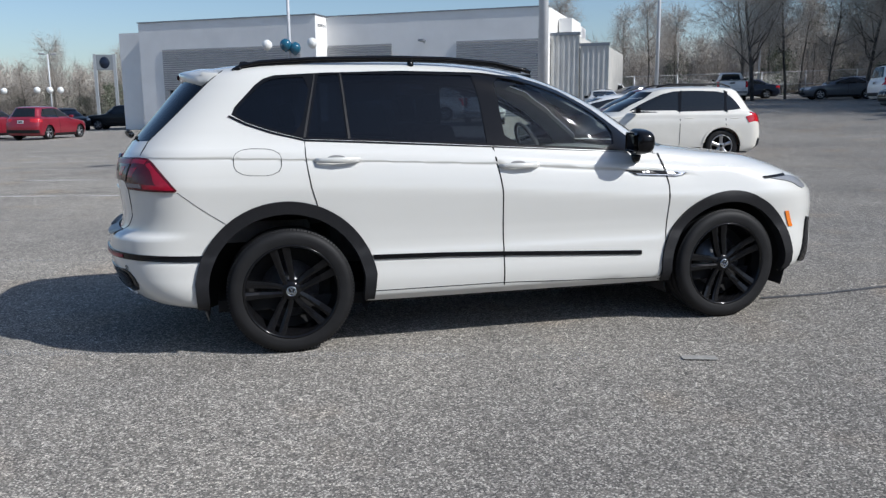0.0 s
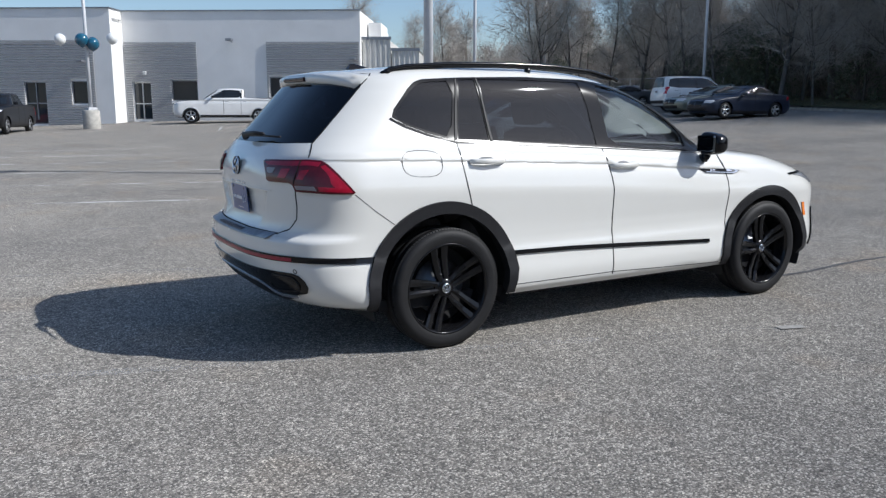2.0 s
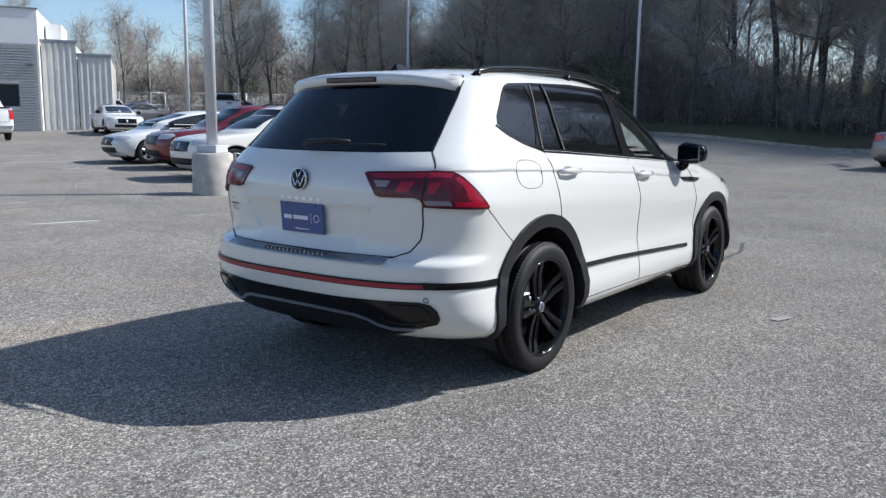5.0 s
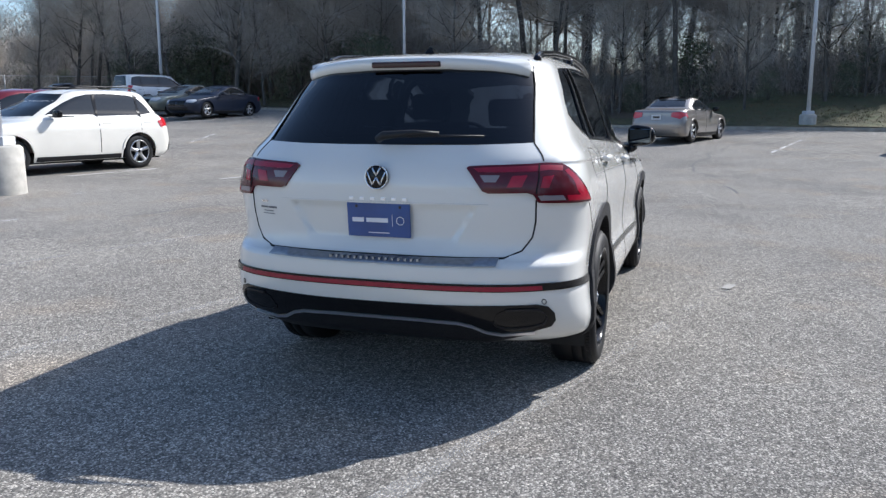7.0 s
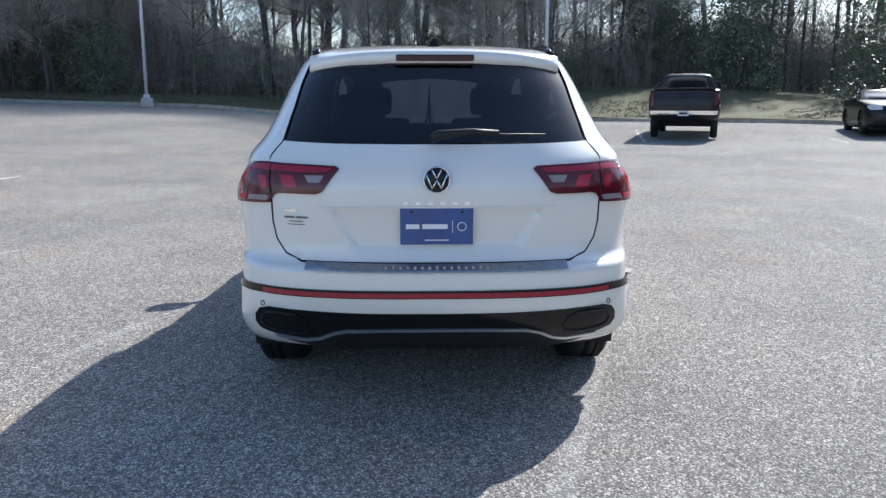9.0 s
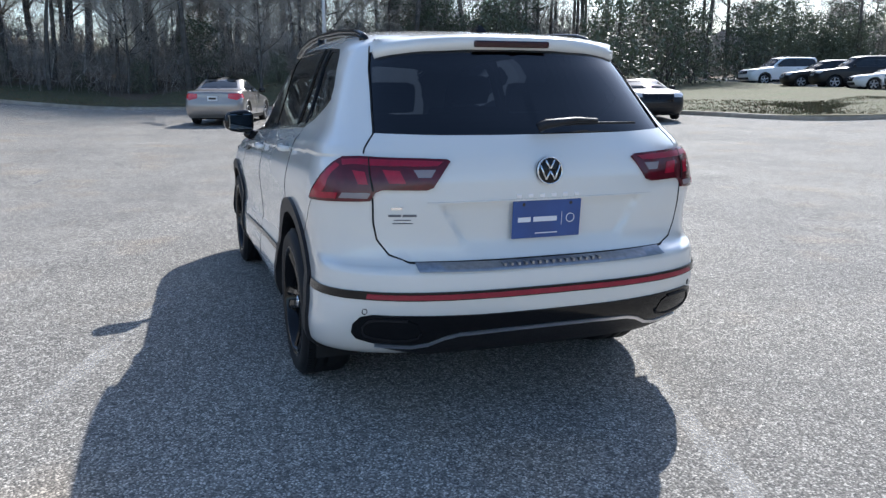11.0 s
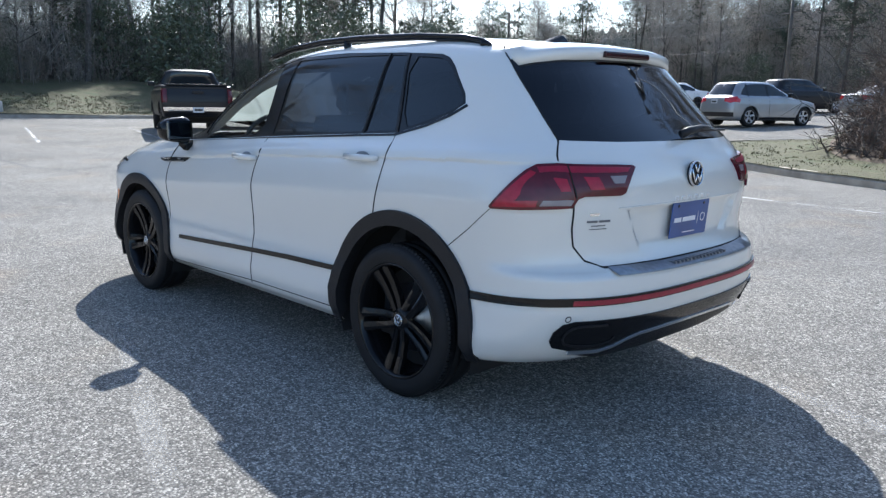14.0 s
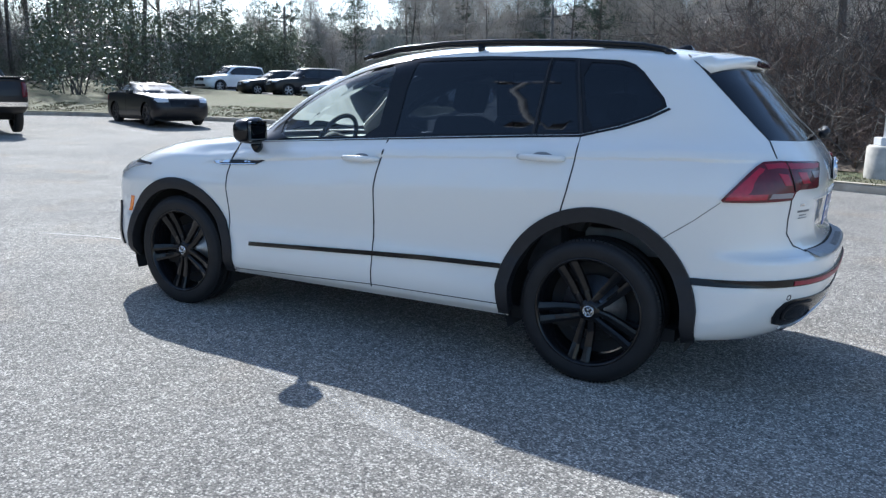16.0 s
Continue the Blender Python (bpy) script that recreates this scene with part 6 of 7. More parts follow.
for q in ((-13.45, 0.06, -0.06, 0.36), (-0.36, 0.06, 0.36, VB - 0.06), (0.06, 14.55, VB - 0.06, VB + 0.36)):
    box("coping", q[0], q[1], q[2], q[3], HT, HT + 0.07, COPING, house, "thin grey metal coping")
for u, v, z in ((6.72, VB, 4.72), (-1.65, 0.0, 3.4), (14.1, VB, 3.6)):
    lampb = box("wall_lamp", u - 0.18, u + 0.18, v - 0.75, v - 0.25, z, z + 0.14, COPING, house, "dark wall-mounted floodlight", bevel=0.03)
    rod("bracket", [(u, v + 0.05, z - 0.05), (u, v - 0.30, z + 0.05)], 0.04, COPING, lampb, sides=6)
box("door_sconce", 1.15, 1.38, VB - 0.15, VB, 2.75, 2.98, FRAME, house, "small round sconce", bevel=0.06)


def ribbed_shed(u0, u1, v, h, depth):
    V, F = [], []
    n = int((u1 - u0) / 0.15)
    for i in range(n + 1):
        u = u0 + (u1 - u0) * i / n
        d = 0.05 * (i % 2)
        V += [(u, v - d, -1.3), (u, v - d, h)]
    F = [(2 * i, 2 * i + 2, 2 * i + 3, 2 * i + 1) for i in range(n)]
    sh = mesh_part("ribbed_wall", V, F, METAL_WALL, shed, "white ribbed metal wall", smooth=False)
    box("shed_side", u0, u1, v + 0.02, v + depth, -1.3, h - 0.1, METAL_WALL, shed)
    box("eave_trim", u0 - 0.05, u1 + 0.05, v - 0.08, v + 0.06, h - 0.02, h + 0.16, COPING, shed, "pale eave trim")


shed = tagged(new("metal_shed"), "white ribbed metal workshop beside the showroom", "shed")
shed.matrix_basis = SITE
ribbed_shed(14.55, 16.25, 2.2, 4.88, 10)
ribbed_shed(16.3, 17.98, 2.3, 4.22, 8)
box("roof_box", 14.6, 15.4, 4.5, 8.0, 4.8, 6.1, STUCCO, shed, "white roof block")

# pylon sign: two legs and a panel with a round mark
sign = empty("pylon_sign", pose(-13.0, 77.0, 0, 0, 0, -8) @ Matrix.Diagonal((0.78, 0.78, 0.92, 1)), "grey two-legged pylon sign with a round dark mark", "sign")
for x in (-1.15, 1.15):
    box("leg", x - 0.16, x + 0.16, -0.16, 0.16, 0, 7.3, GALV, sign)
box("sign_panel", -1.0, 1.0, -0.12, 0.12, 5.7, 7.25, PAINTS["silver"], sign, "silver sign panel")
mk = lathe("round_mark", [(0.0, 0.03), (0.58, 0.03), (0.6, 0.0)], PAINTS["navy"], sign, "round dark mark", 28)
mk.matrix_basis = Matrix.Translation((0, -0.13, 6.45)) @ pose(0, 0, 0, 0, 0, 180)


# ---- lamp posts ----
def lamp_post(x, y, height, base_r, base_h, label, group="lamp posts", r=0.085, square=False, head=True, lean=0.0):
    gz = float(ground_z(x, y)) + (0.12 if x > 28 else 0.0)
    post = empty("lamp_post", pose(x, y, gz, lean, 0, 20), label, "lamp post", group)
    if base_h:
        lathe_v, lathe_f = lathe_arrays([(0.0, base_h), (base_r - 0.04, base_h), (base_r, base_h - 0.04), (base_r + 0.01, 0.0), (base_r + 0.01, -0.2)], 28)
        bs = mesh_part("concrete_base", lathe_v, lathe_f, CONCRETE, post, "round concrete base")
        bs.matrix_basis = pose(0, 0, 0, 90, 0, 0)
        box("base_cover", -0.20 * base_r / 0.36, 0.20 * base_r / 0.36, -0.20 * base_r / 0.36, 0.20 * base_r / 0.36, base_h, base_h + 0.14, POLE_PAINT, post, "square base cover", bevel=0.02)
    rod("pole", [(0, 0, base_h), (0, 0, height * 0.5), (0, 0, height)], [r, r * 0.88, r * 0.75], POLE_PAINT, post, sides=12)
    if head:
        for sx in (-1, 1):
            rod("arm", [(0, 0, height - 0.15), (sx * 0.6, 0, height - 0.05)], 0.03, POLE_PAINT, post, sides=6)
            box("lamp_head", sx * 0.55 - 0.28, sx * 0.55 + 0.28, -0.17, 0.17, height - 0.06, height + 0.08, COPING, post, "flat lamp head", bevel=0.03)
    return post


lamp_post(4.1, 9.1, 9.0, 0.365, 0.76, "pale steel lamp post on a round concrete base", r=0.10)
lamp_post(-2.5, -11.5, 9.0, 0.33, 0.72, "pale lamp post base on the planted island", r=0.09)
ball = lamp_post(1.6, 40.0, 9.5, 0.42, 0.95, "pale lamp post with balloons on a concrete base", r=0.10)
lamp_post(31.3, 12.5, 9.5, 0.26, 0.28, "slim pale lamp post on the verge", r=0.075)
lamp_post(31.0, -5.6, 9.5, 0.33, 0.50, "slim pale lamp post on the verge", r=0.085)
lamp_post(31.8, 26.9, 9.5, 0.3, 0.4, "slim pale lamp post beyond the cars", r=0.085)
lamp_post(16.9, 27.4, 9.5, 0.3, 0.4, "tall pale lamp post beyond the parked row", r=0.085)
lamp_post(42.3, 55.0, 9.0, 0.3, 0.4, "slim pale lamp post by the fence", r=0.08)
lamp_post(44.3, 71.4, 6.9, 0.3, 0.4, "short pale lamp post by the fence", r=0.07)
lamp_post(-19.5, 85.0, 7.2, 0.3, 0.4, "far pale lamp post", r=0.09)
lamp_post(-25.5, 88.0, 7.5, 0.3, 0.4, "far pale lamp post", r=0.09)
BALLOON_W = material("white_balloon", (0.78, 0.78, 0.76), 0.3)
BALLOON_T = material("teal_balloon", (0.015, 0.10, 0.17), 0.15, coat=0.8)


def balloon(x, y, z, r, mat, label, parent_post):
    V, F = lathe_arrays([(0.0, 1.0), (0.35, 0.94), (0.7, 0.72), (0.93, 0.38), (1.0, 0.0), (0.92, -0.40), (0.68, -0.75), (0.34, -1.0), (0.06, -1.14), (0.09, -1.22), (0.0, -1.22)], 18)
    b = mesh_part("balloon", [(p[0] * r, p[2] * r, p[1] * r) for p in V], [f[::-1] for f in F], mat)
    b.matrix_basis = Matrix.Translation((x, y, z))
    tagged(b, label, "balloon", "balloons on the lamp posts")
    return b


for dx, dz, r, mt, lb in ((-0.25, 0.12, 0.33, BALLOON_T, "dark teal balloon tied to a lamp post"), (0.3, -0.05, 0.33, BALLOON_T, "dark teal balloon tied to a lamp post"), (-1.35, 0.1, 0.28, BALLOON_W, "white balloon tied to a lamp post"), (1.35, 0.25, 0.28, BALLOON_W, "white balloon tied to a lamp post")):
    balloon(1.6 + dx * 0.9, 39.75, 4.75 + dz, r, mt, lb, ball)
for px, py in ((-19.5, 85.0), (-25.5, 88.0)):
    for dx in (-1.2, 0.0, 1.0):
        balloon(px + dx, py - 0.3, 3.6, 0.32, BALLOON_W, "white balloon tied to a far lamp post", None)

# ---- chain-link fence ----
fence = tagged(new("chain_link_fence"), "grey chain-link fence with round steel posts", "fence")
FENCE = [(24.5, 58.0), (33.0, 52.5), (41.0, 47.5), (46.5, 38.0)]
pts = dense(FENCE, 2.8, False)
WV, WF = [], []
for i, (x, y) in enumerate(pts):
    z = float(ground_z(x, y))
    rod("post", [(x, y, z - 0.1), (x, y, z + 2.0)], 0.045, GALV, fence, sides=6)
    if i + 1 < len(pts):
        x2, y2 = pts[i + 1]
        z2 = float(ground_z(x2, y2))
        for h in (1.95, 0.1, 1.0):
            rod("rail", [(x, y, z + h), (x2, y2, z2 + h)], 0.022, GALV, fence, sides=5)
        for k in range(-12, 23):
            for sgn in (1, -1):
                a0, a1 = k / 22, (k + 12) / 22
                if sgn < 0:
                    a0, a1 = a1, a0
                h0, h1 = 0.1, 1.95
                c0, c1 = np.clip(a0, 0, 1), np.clip(a1, 0, 1)
                if abs(c1 - c0) < 0.02:
                    continue
                hh0, hh1 = h0 + (h1 - h0) * (c0 - a0) / (a1 - a0), h0 + (h1 - h0) * (c1 - a0) / (a1 - a0)
                v, f = rod_arrays([(x + (x2 - x) * c0, y + (y2 - y) * c0, z + (z2 - z) * c0 + hh0), (x + (x2 - x) * c1, y + (y2 - y) * c1, z + (z2 - z) * c1 + hh1)], 0.004, 3, False)
                q = len(WV)
                WV += v
                WF += [tuple(j + q for j in g) for g in f]
mesh_part("wire_mesh", WV, WF, GALV, fence, "woven wire mesh")

# ---- trees ----
BARK = material("grey_brown_bark", (0.10, 0.09, 0.08), 0.95, vary=0.35, scale=3, bump=0.4, bump_scale=25)
TWIG = material("bare_twigs", (0.42, 0.38, 0.335), 0.95, vary=0.3, scale=1.5)
PINE_BARK = material("pine_bark", (0.10, 0.085, 0.072), 0.95, vary=0.35, scale=3)
NEEDLE = material("pine_needles", (0.06, 0.085, 0.055), 0.8, vary=0.4, scale=0.8)
LEAF_GREEN = material("dull_evergreen_leaves", (0.11, 0.13, 0.08), 0.5, vary=0.5, scale=1.2)
DEAD_LEAF = material("clinging_dead_leaves", (0.16, 0.10, 0.06), 0.8, vary=0.35, scale=1.5)
THICKET = material("grey_thicket_stems", (0.24, 0.21, 0.185), 0.95, vary=0.35, scale=1.5)
BRAMBLE = material("bramble_stems", (0.29, 0.255, 0.23), 0.9, vary=0.4, scale=2)


class Sticks:
    """Gathers tapered prisms; mesh() builds them all at once."""

    def __init__(self):
        self.rows = {3: [], 4: [], 7: []}

    def add(self, p0, p1, r0, r1, sides=3):
        self.rows[sides].append((p0[0], p0[1], p0[2], p1[0], p1[1], p1[2], r0, r1))

    def mesh(self):
        V, F, base = [], [], 0
        for sides, rows in self.rows.items():
            if not rows:
                continue
            q = np.array(rows)
            p0, p1, r0, r1 = q[:, 0:3], q[:, 3:6], q[:, 6:7], q[:, 7:8]
            d = p1 - p0
            d /= np.maximum(np.linalg.norm(d, axis=1, keepdims=True), 1e-6)
            up = np.where(np.abs(d[:, 2:3]) < 0.9, np.array([[0.0, 0.0, 1.0]]), np.array([[1.0, 0.0, 0.0]]))
            a = np.cross(d, up)
            a /= np.maximum(np.linalg.norm(a, axis=1, keepdims=True), 1e-6)
            b = np.cross(d, a)
            vs = np.stack([p + (a * math.cos(2 * math.pi * i / sides) + b * math.sin(2 * math.pi * i / sides)) * r for p, r in ((p0, r0), (p1, r1)) for i in range(sides)], 1)
            k = base + np.arange(len(q))[:, None] * 2 * sides
            F += [np.concatenate([k + i, k + (i + 1) % sides, k + sides + (i + 1) % sides, k + sides + i], 1) for i in range(sides)]
            V.append(vs.reshape(-1, 3))
            base += len(q) * 2 * sides
        return np.concatenate(V), np.concatenate(F)


def unit(d):
    n = math.sqrt(d[0] * d[0] + d[1] * d[1] + d[2] * d[2]) or 1.0
    return (d[0] / n, d[1] / n, d[2] / n)


def stray(rnd, d, keep, amount):
    g = rnd.gauss
    return unit((d[0] * keep + g(0, amount), d[1] * keep + g(0, amount), d[2] * keep + g(0, amount)))


def go(p, d, length):
    return (p[0] + d[0] * length, p[1] + d[1] * length, p[2] + d[2] * length)


def bent(rnd, st, p, d, length, r, segs, sides, up=0.15, wob=0.22):
    """One wandering limb; returns its points, directions and radii."""
    d = unit(d)
    out = [(p, d, r)]
    for i in range(segs):
        d = stray(rnd, d, 1.0, wob)
        d = unit((d[0], d[1], d[2] + up))
        q = go(p, d, length / segs)
        r2 = max(r * (1 - 0.75 * (i + 1) / segs), 0.004)
        st.add(p, q, out[-1][2], r2, sides)
        out.append((q, d, r2))
        p = q
    return out


def bare_tree(seed, height, trunk_r, spread=0.55, first=0.35):
    rnd = random.Random(seed)
    trunk, crown = Sticks(), Sticks()
    main = bent(rnd, trunk, (0.0, 0.0, -0.4), (0.0, 0.0, 1.0), height * 0.92, trunk_r, 9, 7, 0.25, 0.055)
    limbs = []
    for i, (p, d, r) in enumerate(main):
        f = i / 9
        if f < first:
            continue
        for _ in range(4):
            az, el = rnd.uniform(0, 2 * math.pi), rnd.uniform(0.25, 0.95) + 0.3 * f
            dd = (math.cos(az) * math.cos(el), math.sin(az) * math.cos(el), math.sin(el))
            limbs.append(bent(rnd, trunk, p, dd, height * spread * (1.15 - 0.75 * f) * rnd.uniform(0.55, 1.0), max(r * 0.42, 0.03), 5, 4))
    for lb in limbs:
        for p, d, r in lb[1:]:
            for _ in range(3):
                tw = bent(rnd, crown, p, stray(rnd, d, 0.7, 0.6), height * 0.14 * rnd.uniform(0.5, 1.2), max(r * 0.45, 0.014), 3, 3, 0.12, 0.25)
                for p2, d2, _r in tw[1:]:
                    for _ in range(3):
                        d3 = stray(rnd, d2, 0.8, 0.6)
                        q = go(p2, d3, height * 0.07 * rnd.uniform(0.5, 1.2))
                        crown.add(p2, q, 0.011, 0.006)
                        if rnd.random() < 0.6:
                            crown.add(q, go(q, stray(rnd, d3, 1.0, 0.5), height * 0.045), 0.008, 0.004)
    return trunk, crown


def pine_tree(seed, height):
    rnd, rng = random.Random(seed), np.random.default_rng(seed)
    trunk = Sticks()
    main = bent(rnd, trunk, (0.0, 0.0, -0.4), (0.0, 0.0, 1.0), height, 0.20, 9, 7, 0.4, 0.03)
    tips = []
    for i in range(46):
        f = rnd.uniform(0.42, 1.0)
        k = min(int(f * 9), 8)
        p = tuple(np.array(main[k][0]) + (np.array(main[k + 1][0]) - np.array(main[k][0])) * (f * 9 - k))
        az = rnd.uniform(0, 2 * math.pi)
        L = height * (0.05 + 0.13 * (1 - abs(f - 0.55) * 1.6)) * rnd.uniform(0.6, 1.1)
        lb = bent(rnd, trunk, p, (math.cos(az), math.sin(az), rnd.uniform(-0.15, 0.45)), max(L, 0.5), 0.045, 3, 3, 0.06, 0.15)
        tips += [q for q, d, r in lb[1:]]
    c = np.repeat(np.array(tips), 45, axis=0) + np.repeat(rng.normal(0, 0.22, (len(tips) * 5, 3)), 9, axis=0)
    n, t = rng.normal(0, 1, c.shape), rng.normal(0, 1, c.shape)
    n /= np.linalg.norm(n, axis=1, keepdims=True)
    t = np.cross(n, t)
    t /= np.maximum(np.linalg.norm(t, axis=1, keepdims=True), 1e-6)
    V = np.stack([c + t * 0.022, c - t * 0.022, c + n * rng.uniform(0.22, 0.40, (len(c), 1))], 1).reshape(-1, 3)
    return trunk, V, np.arange(len(V)).reshape(-1, 3)


def leaf_cloud(rng, c, size, spread):
    """Small pointed leaves round the given points."""
    p = c + rng.normal(0, spread, c.shape)
    u, t = rng.normal(0, 1, c.shape), rng.normal(0, 1, c.shape)
    u /= np.linalg.norm(u, axis=1, keepdims=True)
    t = np.cross(u, t)
    t /= np.maximum(np.linalg.norm(t, axis=1, keepdims=True), 1e-6)
    s = size * rng.uniform(0.6, 1.2, (len(c), 1))
    V = np.stack([p - u * s, p + t * s * 0.45, p + u * s, p - t * s * 0.45], 1).reshape(-1, 3)
    return V, np.arange(len(V)).reshape(-1, 4)


def leafy(seed, w, h, n, size):
    """A shrub's small leaves, in uneven clumps."""
    rng = np.random.default_rng(seed)
    k = n // 14
    a, rr, z = rng.uniform(0, 2 * math.pi, k), rng.uniform(0.15, 1.0, k) ** 0.6, rng.uniform(0.05, 1.0, k)
    c = np.stack([np.cos(a) * w * rr * (1.1 - 0.6 * z), np.sin(a) * w * rr * (1.1 - 0.6 * z), z * h], 1)
    return leaf_cloud(rng, np.repeat(c, 14, axis=0), size, size * 2.2)


def tree_kind(name, parts_list):
    root = new(name)
    for nm, V, F, mt in parts_list:
        mesh_part(nm, V, F, mt, root, smooth=False)
    return root


PROTO = []
for k, (h, r, sp, fi) in enumerate(((17, 0.22, 0.42, 0.40), (15, 0.17, 0.45, 0.30), (19, 0.26, 0.38, 0.50), (13, 0.14, 0.50, 0.25), (16, 0.20, 0.5, 0.33), (10, 0.10, 0.5, 0.2), (20, 0.24, 0.33, 0.55))):
    tk, cr = bare_tree(100 + k, h, r, sp, fi)
    PROTO.append((tree_kind("bare_tree", [("trunk", *tk.mesh(), BARK), ("crown", *cr.mesh(), TWIG)]), "bare grey-brown deciduous tree at the wood's edge", "tree"))
PINES = []
for k, h in enumerate((19, 17, 22)):
    tk, V, F = pine_tree(300 + k, h)
    PINES.append((tree_kind("pine_tree", [("trunk", *tk.mesh(), PINE_BARK), ("crown", V, F, NEEDLE)]), "tall pine with a dark green crown", "tree"))
SHRUBS = []
for k in range(3):
    V, F = leafy(400 + k, 1.6, 3.6, 2600, 0.085)
    st = Sticks()
    rg = random.Random(450 + k)
    for _ in range(14):
        bent(rg, st, (rg.gauss(0, 0.2), rg.gauss(0, 0.2), 0.0), (rg.gauss(0, 0.35), rg.gauss(0, 0.35), 1.0), rg.uniform(1.8, 3.4), 0.03, 4, 3)
    SHRUBS.append((tree_kind("evergreen_shrub", [("stem", *st.mesh(), BARK), ("foliage", V, F, LEAF_GREEN)]), "dull green evergreen shrub under the trees", "shrub"))

used = set()


def plant(proto, x, y, scale, rot, lift=0.0, group="trees of the wood"):
    ob, label, cat = proto
    z = float(ground_z(x, y)) + lift
    m = pose(x, y, z, 0, 0, rot)
    if id(ob) not in used:
        used.add(id(ob))
        ob.scale = (scale, scale, scale)
        ob.matrix_basis = m @ Matrix.Diagonal((scale, scale, scale, 1))
        t = ob
    else:
        t = copy_thing(ob, m)
        t.matrix_basis = m @ Matrix.Diagonal((scale, scale, scale, 1))
    return tagged(t, label, cat, group)


WOOD = [(-58, 104), (-34, 98), (-10, 101), (14, 100), (30, 92), (44, 78), (53, 62), (52, 48), (46, 33), (41, 22), (38.5, 12), (38, 2), (38.5, -8), (41, -17), (47, -27), (57, -40), (60, -56), (46, -66), (28, -70), (10, -66), (-6, -60), (-20, -52)]
rng = np.random.default_rng(5)


def along(line, spacing):
    p = np.array(dense(line, 0.5, False))
    arc = np.concatenate([[0], np.cumsum(np.hypot(*np.diff(p, axis=0).T))])
    for s in np.arange(0, arc[-1], spacing):
        i = min(np.searchsorted(arc, s), len(p) - 2)
        d = p[i + 1] - p[i]
        d /= np.linalg.norm(d)
        yield p[i], np.array((-d[1], d[0]))


def wood_lift(x, y):
    return float(verge_rise(x, y)) if x > 30 and -33 < y < 60 else 0.0


def openness(x, y):
    """How thin the wood is, by direction: open straight ahead of the car and towards the lane, dense to the north."""
    az = math.degrees(math.atan2(y, x + 5))
    return float(np.interp(az, [-75, -60, -50, -44, -38, -30, -14, -8, 18, 26, 34], [0.25, 0.3, 0.4, 0.5, 0.45, 0.45, 0.6, 0.8, 0.75, 0.35, 0.0]))


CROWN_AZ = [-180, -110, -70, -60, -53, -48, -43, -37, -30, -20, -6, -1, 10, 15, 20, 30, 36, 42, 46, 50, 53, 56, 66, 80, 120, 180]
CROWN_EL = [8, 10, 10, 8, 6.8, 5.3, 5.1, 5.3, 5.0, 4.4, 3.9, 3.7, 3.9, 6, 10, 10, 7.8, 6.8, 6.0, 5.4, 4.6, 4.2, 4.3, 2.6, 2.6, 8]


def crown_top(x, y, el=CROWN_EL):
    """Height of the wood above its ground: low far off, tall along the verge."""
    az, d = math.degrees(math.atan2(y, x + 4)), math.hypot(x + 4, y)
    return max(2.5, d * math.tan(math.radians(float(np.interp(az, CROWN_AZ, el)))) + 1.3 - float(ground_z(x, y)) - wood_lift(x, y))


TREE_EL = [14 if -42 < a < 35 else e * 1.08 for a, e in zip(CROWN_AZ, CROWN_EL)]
for row, (off, gap) in enumerate(((0.0, 3.4), (5.5, 3.0), (12.0, 3.6))):
    for q, n in along(WOOD, gap):
        x, y = q + n * (off + rng.uniform(-1.6, 2.2)) + rng.normal(0, 0.6, 2)
        if y < -12 and rng.random() < 0.45 or rng.random() < 0.08:
            pr = PINES[rng.integers(len(PINES))]
        else:
            pr = PROTO[rng.integers(len(PROTO))]
        if rng.random() < 0.55 * openness(x, y):
            continue
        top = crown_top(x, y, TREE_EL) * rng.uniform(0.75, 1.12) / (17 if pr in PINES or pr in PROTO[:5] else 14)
        plant(pr, x, y, min(1.12, top), rng.uniform(0, 360), wood_lift(x, y))
for q, n in along(WOOD, 3.6):
    x, y = q + n * rng.uniform(-1.5, 6)
    plant(SHRUBS[rng.integers(3)], x, y, rng.uniform(0.4, 1.3), rng.uniform(0, 360), wood_lift(x, y), "shrubs of the wood")
for k in range(15):
    az = radians(-14 - 30 * rng.random())
    d = 47 + 9 * rng.random() + (18 if math.degrees(az) < -36 else 0)
    x, y = -5 + d * math.cos(az), d * math.sin(az)
    plant(SHRUBS[k % 3], x, y, 0.9 + 0.8 * rng.random(), 77 * k, wood_lift(x, y), "shrubs of the wood")
for az0, d0, n in ((-40.5, 66, 5), (-43.0, 68, 6), (-46.0, 72, 4), (33.0, 53, 4), (37.0, 55, 3)):
    for k in range(n):
        d, az = d0 + 4 * rng.random(), radians(az0 + 3.2 * (rng.random() - 0.5))
        x, y = -5 + d * math.cos(az), d * math.sin(az)
        plant(SHRUBS[k % 3], x, y, 0.9 + 0.5 * rng.random(), 71 * k, wood_lift(x, y), "shrubs of the wood")
# slim trees filling the open part of the wood with branches
for k in range(20):
    d, az = 60 + 14 * rng.random(), radians(-16 + 40 * rng.random())
    x, y = -5 + d * math.cos(az), d * math.sin(az)
    plant(PROTO[(3, 5, 1)[k % 3]], x, y, 1.0 + 0.3 * rng.random(), 83 * k, wood_lift(x, y))
